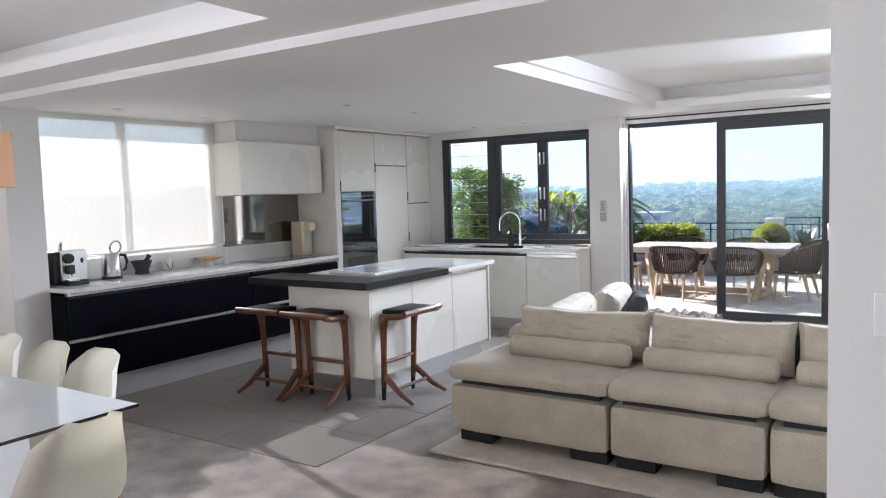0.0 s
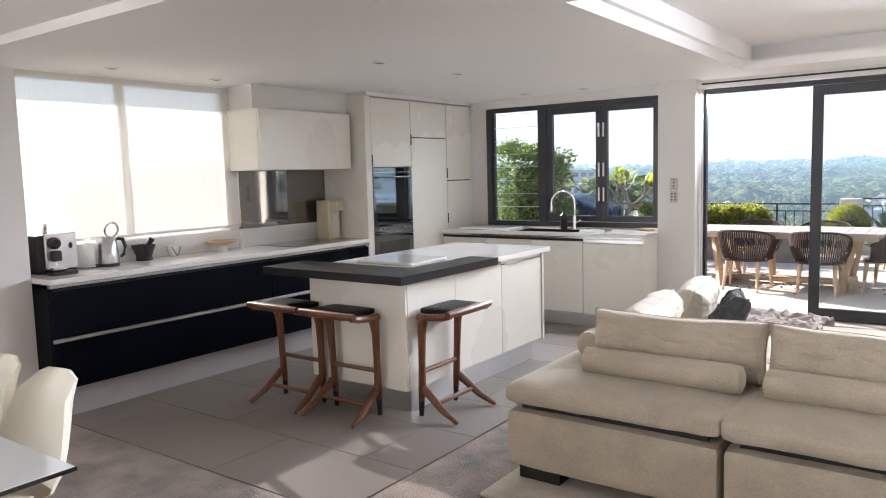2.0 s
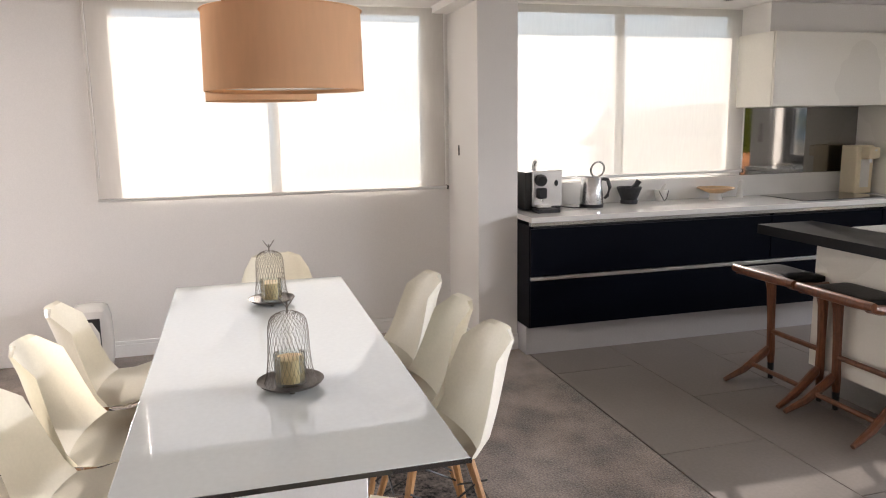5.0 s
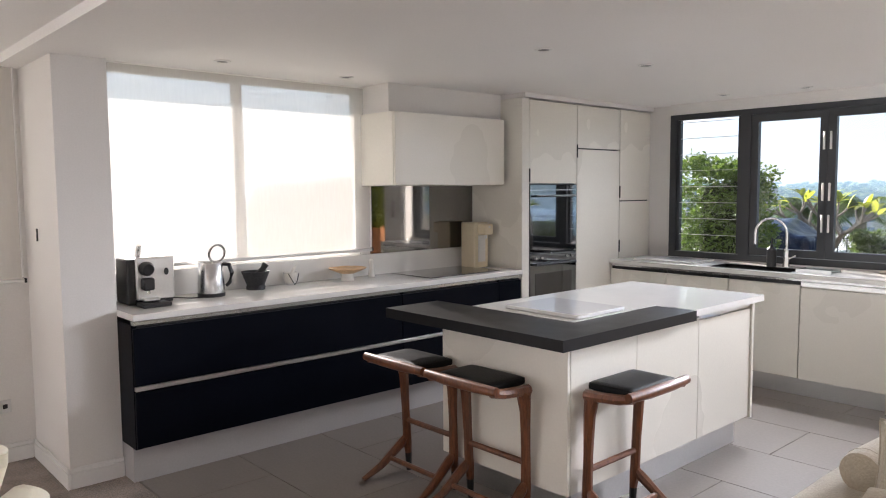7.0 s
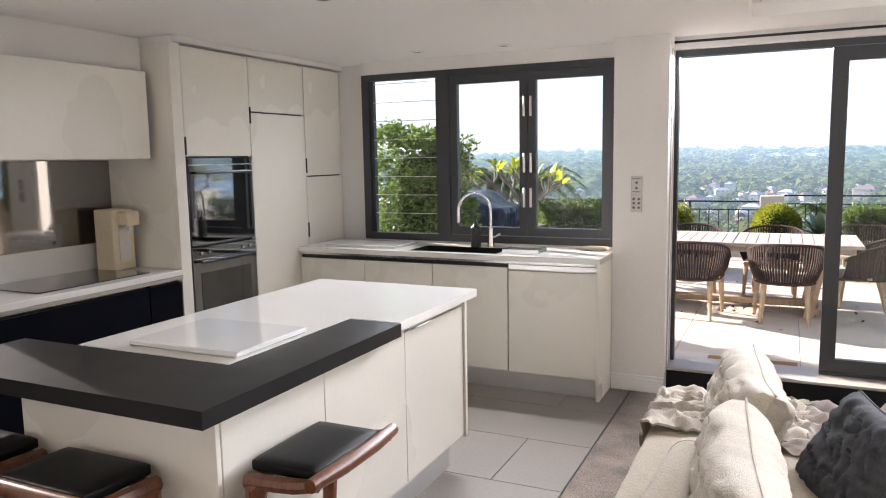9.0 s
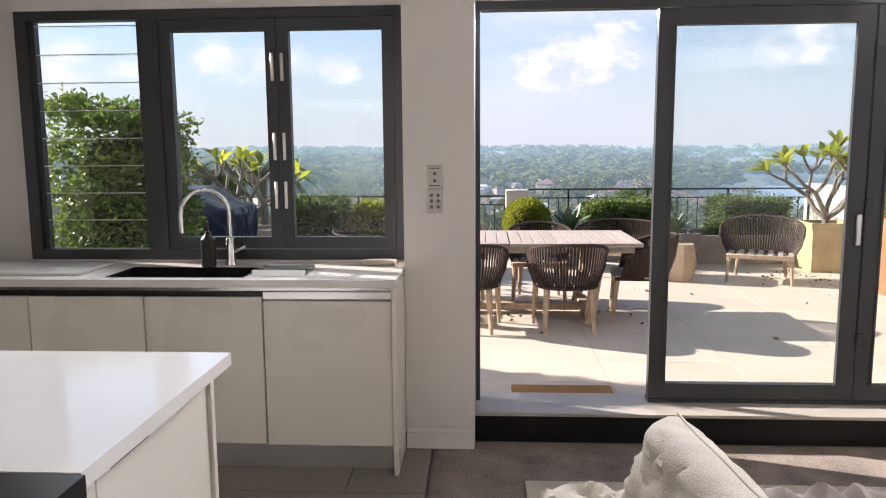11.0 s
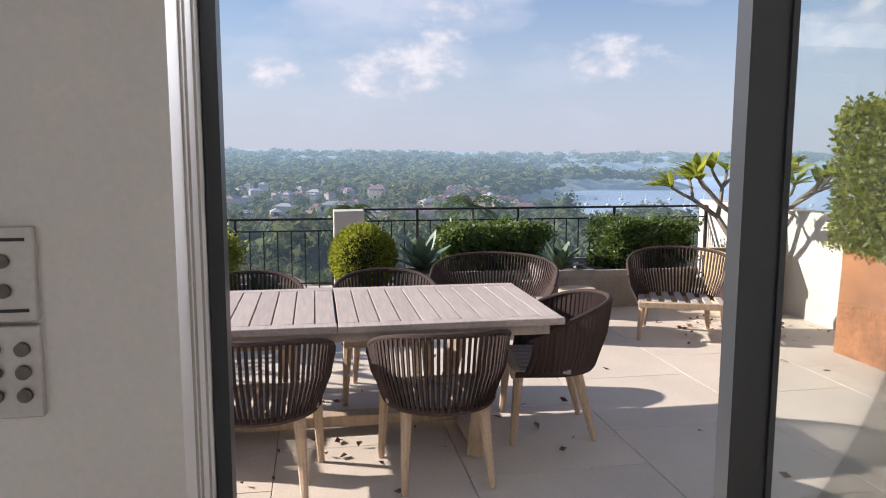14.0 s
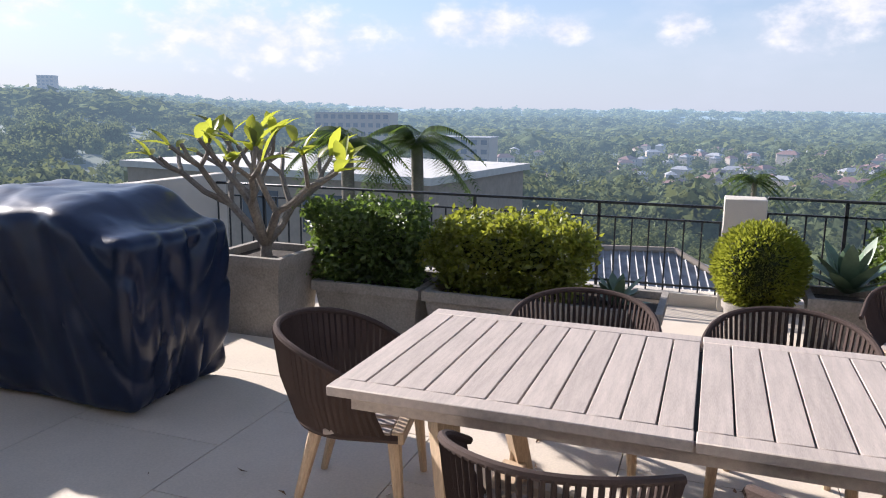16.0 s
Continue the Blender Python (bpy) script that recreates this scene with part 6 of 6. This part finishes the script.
# building outside skin
structure("outer_wall", boxes((-7.0, -6.31, 8.40, 8.455, -3, 3.0),), RENDERWALL, "cream rendered outer wall of the apartment", "wall")

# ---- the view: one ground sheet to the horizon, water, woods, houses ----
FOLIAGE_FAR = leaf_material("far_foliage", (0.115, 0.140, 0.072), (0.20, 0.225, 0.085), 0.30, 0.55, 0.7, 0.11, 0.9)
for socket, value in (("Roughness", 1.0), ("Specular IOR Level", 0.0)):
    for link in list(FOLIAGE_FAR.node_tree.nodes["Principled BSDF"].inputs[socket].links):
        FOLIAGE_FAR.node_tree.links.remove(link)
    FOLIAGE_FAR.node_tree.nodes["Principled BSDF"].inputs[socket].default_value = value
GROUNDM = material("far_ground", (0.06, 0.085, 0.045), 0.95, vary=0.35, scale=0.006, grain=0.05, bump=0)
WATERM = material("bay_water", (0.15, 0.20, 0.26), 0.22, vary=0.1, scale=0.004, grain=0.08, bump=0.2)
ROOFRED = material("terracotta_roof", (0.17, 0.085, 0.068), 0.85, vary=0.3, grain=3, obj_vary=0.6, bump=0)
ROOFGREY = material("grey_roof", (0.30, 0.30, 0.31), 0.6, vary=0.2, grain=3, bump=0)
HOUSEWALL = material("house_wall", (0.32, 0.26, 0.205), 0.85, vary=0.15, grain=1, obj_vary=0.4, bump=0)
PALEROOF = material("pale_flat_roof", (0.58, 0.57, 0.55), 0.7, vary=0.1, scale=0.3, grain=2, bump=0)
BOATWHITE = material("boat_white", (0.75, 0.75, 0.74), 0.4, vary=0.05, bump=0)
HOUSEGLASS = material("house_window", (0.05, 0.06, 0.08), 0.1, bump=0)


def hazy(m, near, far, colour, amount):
    """Haze painted on far things as a glow growing with distance from the terrace."""
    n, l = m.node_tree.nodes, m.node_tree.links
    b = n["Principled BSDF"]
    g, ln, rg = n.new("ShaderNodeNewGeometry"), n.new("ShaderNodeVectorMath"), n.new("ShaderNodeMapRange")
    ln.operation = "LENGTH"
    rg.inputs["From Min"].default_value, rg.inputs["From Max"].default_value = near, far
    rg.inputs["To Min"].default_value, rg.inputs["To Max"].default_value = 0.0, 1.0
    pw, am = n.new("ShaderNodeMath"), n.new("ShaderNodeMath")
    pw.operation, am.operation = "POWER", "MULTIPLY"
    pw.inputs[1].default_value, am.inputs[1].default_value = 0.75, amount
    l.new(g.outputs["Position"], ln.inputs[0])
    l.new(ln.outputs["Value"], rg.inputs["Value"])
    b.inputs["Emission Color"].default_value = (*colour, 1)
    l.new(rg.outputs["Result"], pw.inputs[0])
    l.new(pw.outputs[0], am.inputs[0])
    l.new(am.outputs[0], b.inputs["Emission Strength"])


# haze painted into these materials as emission; none gives off light itself
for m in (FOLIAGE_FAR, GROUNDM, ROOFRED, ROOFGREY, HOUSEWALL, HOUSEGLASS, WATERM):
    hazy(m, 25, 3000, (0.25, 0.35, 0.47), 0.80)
WATER_Z = -58.0


def in_bay(x, y):
    d, a = math.hypot(x, y), math.degrees(math.atan2(x, y))
    edge = 17 + 1.6 * math.sin(d * 0.006) + 2.0 * math.sin(d * 0.013 + 1)
    return 480 < d + 60 * math.sin(a * 0.7) < 2250 and a > edge and a < 75 and not (1150 < d - 6 * a < 1330 and a < 27 + 2 * math.sin(d * 0.02))


def ground_z(x, y):
    d, a = math.hypot(x, y), math.degrees(math.atan2(x, y))
    if in_bay(x, y):
        return WATER_Z - 4
    k = min(1.0, max(0.0, (d - 22) / 420))
    z = -9 - 37 * k ** 0.7
    p = Vector((x, y, 0))
    z += 11 * noise.noise(p * 0.0022) * min(1, d / 400) + 5 * noise.noise(p * 0.008 + Vector((5, 3, 1))) * min(1, d / 200)
    ridge = min(1.0, max(0.0, (d - 1100) / 2600))
    z += ridge * (50 + 13 * noise.noise(p * 0.0009 + Vector((2, 9, 4))) + (12 if a < 10 else 4))
    z += 2.2 * min(max(0.0, -24 - a), max(0.0, (66 + a) * 1.3)) * min(1.0, max(0.0, (d - 250) / 700))
    if d > 3600:
        z -= (d - 3600) * 0.015
    return max(z, WATER_Z + 1.5)


gv, gf = [], []
NA, NR = 150, 84
rads = [6 * (4600 / 6) ** (k / (NR - 1)) for k in range(NR)]
rads = [0.05] + rads
for r in rads:
    for k in range(NA):
        a = 2 * math.pi * k / NA
        if r < 24:
            gv.append((r * math.sin(a) - 2, r * math.cos(a) + 4, -9 - 1.5))
        else:
            x, y = r * math.sin(a), r * math.cos(a)
            gv.append((x, y, ground_z(x, y) if y > -200 else -20))
for i in range(len(rads) - 1):
    for k in range(NA):
        j = (k + 1) % NA
        gf.append((i * NA + k, i * NA + j, (i + 1) * NA + j, (i + 1) * NA + k))
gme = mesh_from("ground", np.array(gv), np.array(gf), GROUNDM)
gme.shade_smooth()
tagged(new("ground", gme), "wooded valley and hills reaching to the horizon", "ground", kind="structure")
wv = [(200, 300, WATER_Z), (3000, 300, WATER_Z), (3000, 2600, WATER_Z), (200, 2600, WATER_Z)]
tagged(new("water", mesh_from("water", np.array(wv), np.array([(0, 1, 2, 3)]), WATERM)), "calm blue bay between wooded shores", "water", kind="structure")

# woods: crowns of many leaf clumps round a dark heart, one object per distance band
ico = bmesh.new()
bmesh.ops.create_icosphere(ico, subdivisions=1, radius=1.0)
IV1 = np.array([v.co[:] for v in ico.verts])
IF1 = np.array([[v.index for v in f.verts] for f in ico.faces])
ico.free()


def woods(name, n, d0, d1, s0, s1, seed, label, clumps, tall=1.0, mat=None, bearing=(-62, 52)):
    rng = np.random.default_rng(seed)
    vs, fs, off, k = [], [], 0, 0
    while k < n:
        a = math.radians(rng.uniform(*bearing))
        d = d0 * (d1 / d0) ** rng.uniform(0, 1)
        x, y = d * math.sin(a), d * math.cos(a)
        if in_bay(x, y) or in_bay(x * 1.02, y * 1.02):
            k += 0.2
            continue
        s = s0 * (s1 / s0) ** (rng.uniform() ** 1.6)
        squash = np.array([s, s, s * tall * rng.uniform(0.7, 1.25)])
        z = ground_z(x, y) + s * 0.4
        at = np.array([x, y, min(z, -0.012 * d - 4.0 if d < 250 else z)])
        f1, f2, p1, p2 = rng.normal(0, 2.4, 3), rng.normal(0, 4.5, 3), rng.uniform(0, 6), rng.uniform(0, 6)

        def lump(q):
            return 1 + 0.26 * np.sin(q @ f1 + p1) + 0.20 * np.sin(q @ f2 + p2)
        vs.append(IV1 * (0.80 * lump(IV1))[:, None] * squash + at)
        fs.append(IF1 + off)
        off += len(IV1)
        q = rng.normal(size=(clumps, 3))
        q[:, 2] = np.abs(q[:, 2]) * 1.1 - 0.3
        q /= np.linalg.norm(q, axis=1)[:, None]
        rad = lump(q) * rng.uniform(0.78, 1.08, clumps)
        t = np.cross(q, rng.normal(size=(clumps, 3)))
        t /= np.linalg.norm(t, axis=1)[:, None]
        nrm = q + rng.normal(0, 0.42, q.shape)
        nrm /= np.linalg.norm(nrm, axis=1)[:, None]
        u = np.cross(nrm, t)
        w = np.cross(nrm, u)
        r = rng.uniform(0.7, 1.3, clumps)[:, None] * 1.9 / math.sqrt(clumps)
        c = q * rad[:, None]
        tri = np.stack([c + u * r, c - u * r * 0.6 + w * r * 0.9, c - u * r * 0.5 - w * r * 0.9], 1).reshape(-1, 3)
        vs.append(tri * squash + at)
        fs.append(np.arange(clumps * 3).reshape(-1, 3) + off)
        off += clumps * 3
        k += 1
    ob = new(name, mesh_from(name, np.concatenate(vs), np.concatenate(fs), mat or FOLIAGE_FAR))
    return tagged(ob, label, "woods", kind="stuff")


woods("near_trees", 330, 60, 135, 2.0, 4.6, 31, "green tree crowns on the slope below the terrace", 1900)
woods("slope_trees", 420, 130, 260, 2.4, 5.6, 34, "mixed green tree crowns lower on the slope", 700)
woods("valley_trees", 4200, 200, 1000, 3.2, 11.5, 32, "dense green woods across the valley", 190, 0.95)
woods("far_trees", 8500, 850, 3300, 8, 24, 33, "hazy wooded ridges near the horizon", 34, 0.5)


def house(w, d, h, roofmat, label, flat=False):
    t = thing("house", (0, 0, 0), label, "house", "valley houses")
    part("wall", box(-w, w, -d, d, -4, h), HOUSEWALL, t)
    bm = bmesh.new()
    e = 0.5
    b = [bm.verts.new(p) for p in ((-w - e, -d - e, h), (w + e, -d - e, h), (w + e, d + e, h), (-w - e, d + e, h))]
    r = [bm.verts.new(p) for p in ((-w * 0.45, 0, h + d * 0.55), (w * 0.45, 0, h + d * 0.55))]
    for q in ((b[0], b[1], r[1], r[0]), (b[1], b[2], r[1]), (b[2], b[3], r[0], r[1]), (b[3], b[0], r[0]), (b[3], b[2], b[1], b[0])):
        bm.faces.new(q)
    part("roof", bm, roofmat, t)
    for k in range(3):
        x = -w * 0.65 + k * w * 0.65
        part("window", box(x - 0.6, x + 0.6, -d - 0.05, -d + 0.05, h - 2.2, h - 0.8), HOUSEGLASS, t)
    return t


hr = random.Random(77)
proto = [house(7, 5, 5, ROOFRED, "red-roofed suburban house among trees"), house(6, 6, 6.5, ROOFRED, "two-storey red-roofed house among trees"),
         house(8, 5, 7, ROOFGREY, "grey-roofed pale house among trees")]
placed = 0
while placed < 230:
    a = radians(hr.choice((hr.uniform(-20, 20), hr.uniform(-4, 17), hr.uniform(-4, 17))))
    d = hr.uniform(430, 1150)
    x, y = d * math.sin(a), d * math.cos(a)
    if in_bay(x, y) or in_bay(x + 30, y):
        continue
    m = Matrix.Translation((x, y, ground_z(x, y) + 4.5)) @ Matrix.Rotation(hr.uniform(0, 3.1), 4, "Z") @ Matrix.Scale(hr.uniform(0.7, 1.05), 4)
    p = hr.choice(proto)
    if placed < 3:
        proto[placed].matrix_basis = m
    else:
        copy_thing(p, m)
    placed += 1


def moored_boat():
    """A small sailing boat: pointed hull, low cabin and bare mast."""
    t = thing("moored_boat", (0, 0, 0), "small white boat moored on the bay", "boat", "moored boats")
    bm = bmesh.new()
    low = [bm.verts.new(p) for p in ((-3.6, -0.8, 0), (2.2, -0.9, 0), (4.6, 0, 0.1), (2.2, 0.9, 0), (-3.6, 0.8, 0))]
    high = [bm.verts.new(p) for p in ((-4.0, -1.2, 1.1), (2.4, -1.4, 1.2), (5.4, 0, 1.5), (2.4, 1.4, 1.2), (-4.0, 1.2, 1.1))]
    bm.faces.new(low)
    bm.faces.new(high)
    for k in range(5):
        bm.faces.new((low[k], low[(k + 1) % 5], high[(k + 1) % 5], high[k]))
    part("hull", bm, BOATWHITE, t)
    part("cabin", box(-1.6, 1.8, -0.8, 0.8, 1.1, 2.0, 0.2), BOATWHITE, t)
    part("mast", tube([(0.4, 0, 1.2), (0.4, 0, 10.0)], 0.14, 5), BOATWHITE, t)
    return t


boat = moored_boat()
moored = 0
while moored < 46:
    ba, bd = radians(hr.uniform(18, 42)), hr.uniform(560, 1150)
    bx, by = bd * math.sin(ba), bd * math.cos(ba)
    if not (in_bay(bx, by) and in_bay(bx - 25, by) and in_bay(bx + 15, by - 20)):
        continue
    m = Matrix.Translation((bx, by, WATER_Z)) @ Matrix.Rotation(0.6 + hr.uniform(-0.25, 0.25), 4, "Z")
    if moored == 0:
        boat.matrix_basis = m
    else:
        copy_thing(boat, m)
    moored += 1


# neighbours close below the terrace
def hip_roof_house(x, y, w, d, h, ztop, rot, label):
    """A low house with a ribbed grey hip roof seen from above."""
    t = thing("neighbour_house", (x, y, ztop - 6), label, "house")
    m = Matrix.Translation((x, y, 0)) @ Matrix.Rotation(radians(rot), 4, "Z")
    bm = box(-w, w, -d, d, ztop - 8, ztop - h)
    bmesh.ops.transform(bm, matrix=m, verts=bm.verts)
    part("wall", bm, HOUSEWALL, t)
    bm = bmesh.new()
    b = [bm.verts.new(p) for p in ((-w - .4, -d - .4, ztop - h), (w + .4, -d - .4, ztop - h), (w + .4, d + .4, ztop - h), (-w - .4, d + .4, ztop - h))]
    r = [bm.verts.new((-w + d, 0, ztop)), bm.verts.new((w - d, 0, ztop))]
    for q in ((b[0], b[1], r[1], r[0]), (b[1], b[2], r[1]), (b[2], b[3], r[0], r[1]), (b[3], b[0], r[0])):
        bm.faces.new(q)
    bmesh.ops.transform(bm, matrix=m, verts=bm.verts)
    part("roof", bm, ROOFGREY, t, "grey ribbed metal roof")
    n = 44
    for k in range(1, n):
        u = -1 + 2 * k / n
        bm = bmesh.new()
        xx = u * (w + .4)
        top = min(1.0, (w + .4 - abs(xx)) / (d + .4))
        add_tube(bm, [(xx, -d - .4, ztop - h + .03), (xx, (-d - .4) * (1 - top), ztop - h + h * top + .03)], 0.03, 4)
        bmesh.ops.transform(bm, matrix=m, verts=bm.verts)
        part("roof_rib", bm, ROOFGREY, t)
    for (p, q) in (((-w - .4, -d - .4, ztop - h), (-w + d, 0, ztop)), ((w + .4, -d - .4, ztop - h), (w - d, 0, ztop)), ((-w + d, 0, ztop), (w - d, 0, ztop))):
        bm = tube([Vector(p) + Vector((0, 0, .05)), Vector(q) + Vector((0, 0, .05))], 0.12, 6)
        bmesh.ops.transform(bm, matrix=m, verts=bm.verts)
        part("ridge_cap", bm, HOUSEWALL, t)
    return t


hip_roof_house(-4.6, 34.0, 5.5, 4.2, 2.2, -3.0, 12, "house with a ribbed grey hip roof below the terrace")
hip_roof_house(6.5, 30.0, 5.0, 3.5, 2.0, -2.6, -20, "house with a pale gable and grey roof below the terrace")


def block(x, y, w, d, z0, z1, floors, bays, label, rot=0, name="apartment_building", roofmat=None):
    """A flat-roofed block with rows of recessed windows on its near face."""
    t = thing(name, (x, y, z0), label, "building", "distant buildings")
    m = Matrix.Translation((x, y, 0)) @ Matrix.Rotation(radians(rot), 4, "Z")

    def put(name, bm, mat, label=""):
        bmesh.ops.transform(bm, matrix=m, verts=bm.verts)
        return part(name, bm, mat, t, label)
    put("wall", box(-w, w, -d, d, z0, z1), HOUSEWALL)
    put("roof", box(-w - .4, w + .4, -d - .4, d + .4, z1, z1 + 0.5), roofmat or ROOFGREY)
    fh, bw = (z1 - z0) / floors, 2 * w / bays
    for i in range(floors):
        for k in range(bays):
            xx = -w + (k + 0.5) * bw
            put("window", box(xx - bw * 0.3, xx + bw * 0.3, -d - 0.06, -d + 0.1, z0 + i * fh + fh * 0.3, z0 + i * fh + fh * 0.8), HOUSEGLASS)
    return t


block(-32.0, 62.0, 14.0, 8.0, -14.0, -3.0, 2, 5, "low cream building with a wide pale flat roof", -8, "neighbour_building", PALEROOF)
block(-235.0, 470.0, 26.0, 12.0, -44.0, 0.5, 8, 10, "eight-storey brick apartment block above the trees", 10)
block(-150.0, 430.0, 24.0, 12.0, -40.0, -13.0, 5, 8, "low brick apartment block among trees", 4)
block(-731.0, 668.0, 9.0, 8.0, -10.0, 38.0, 12, 4, "distant white apartment tower on the ridge", 30)


def palm(x, y, z0, z1, r, seed, label):
    t = thing("palm_tree", (x, y, z0), label, "tree", "palm trees")
    part("trunk", tube([(x, y, z0), (x + 0.1, y, (z0 + z1) / 2), (x, y, z1)], [0.2, 0.14, 0.12], 10), BARK, t)
    rng = random.Random(seed)
    vs, fs = [], []
    for k in range(34):
        az, el = k * 2.399, radians(rng.uniform(-15, 80))
        d = Vector((math.cos(az), math.sin(az), 0))
        s = Vector((-math.sin(az), math.cos(az), 0))
        for i in range(1, 32):
            u = i / 31
            c = Vector((x, y, z1)) + d * r * u * math.cos(el * (1 - 0.5 * u)) + Vector((0, 0, 1)) * r * (math.sin(el) * u - 0.95 * u * u)
            ln = r * 0.26 * (1 - abs(2 * u - 0.9) * 0.6)
            for sd in (-1, 1):
                b = len(vs)
                tip = c + s * sd * ln + d * ln * 0.4 - Vector((0, 0, ln * 0.5))
                vs += [c, c + d * 0.04, tip]
                fs.append((b, b + 1, b + 2))
    leaves_part("fronds", np.array([tuple(p) for p in vs]), np.array(fs), LEAF, t)
    return t


palm(-8.75, 21.0, -10, 1.0, 1.2, 1, "yellow-green palm beyond the railing")
palm(-7.9, 22.4, -10, 0.95, 1.45, 2, "feathery green palm beyond the railing")
palm(-0.5, 45.0, -12, -1.4, 1.6, 3, "small palm behind the pier")
palm(9.0, 60.0, -14, -2.2, 3.0, 5, "tall palm on the slope")

# terrace pavers
paver_meshes = {}
px, col = -6.84, 0
terrace_slab = bpy.data.objects["terrace_slab"]
while px < 2.25:
    py = 8.54 - (0.43 if col % 2 else 0.0)
    while py < 14.48:
        a, b, c, d = px, min(px + 0.86, 2.285), max(py, 8.535), min(py + 0.86, 14.495)
        if b - a > 0.04 and d - c > 0.04:
            key = (round(b - a, 3), round(d - c, 3))
            if key not in paver_meshes:
                paver_meshes[key] = finish(box(0.002, key[0] - 0.002, 0.002, key[1] - 0.002, T - 0.019, T, 0.0015), "paver", PAVER)
            o = new("paver", paver_meshes[key])
            o.location = (a, c, 0)
            o.parent = terrace_slab
        py += 0.86
    px += 0.86
    col += 1

# dry leaves on the paving
rngl = np.random.default_rng(4)
pts = np.concatenate([np.column_stack([rngl.normal(1.2, 0.35, 60), rngl.normal(12.7, 0.3, 60), np.full(60, T + 0.012)]),
                      np.column_stack([rngl.normal(-2.2, 0.6, 50), rngl.normal(10.9, 0.35, 50), np.full(50, T + 0.008)]),
                      np.column_stack([rngl.uniform(-5, 1.5, 40), rngl.uniform(9.2, 12.5, 40), np.full(40, T + 0.008)])])
pts[:, 0] = np.minimum(pts[:, 0], 1.75)
v, f = leaf_mass(pts, 0.05, 5)
v[:, 2] = np.clip(v[:, 2], T + 0.002, T + 0.03)
tagged(new("fallen_leaves", mesh_from("fallen_leaves", v, f, material("dry_leaf", (0.16, 0.085, 0.04), 0.8, vary=0.3, island=1.0, bump=0))), "scattered dry brown leaves on the paving", "leaves", kind="stuff")
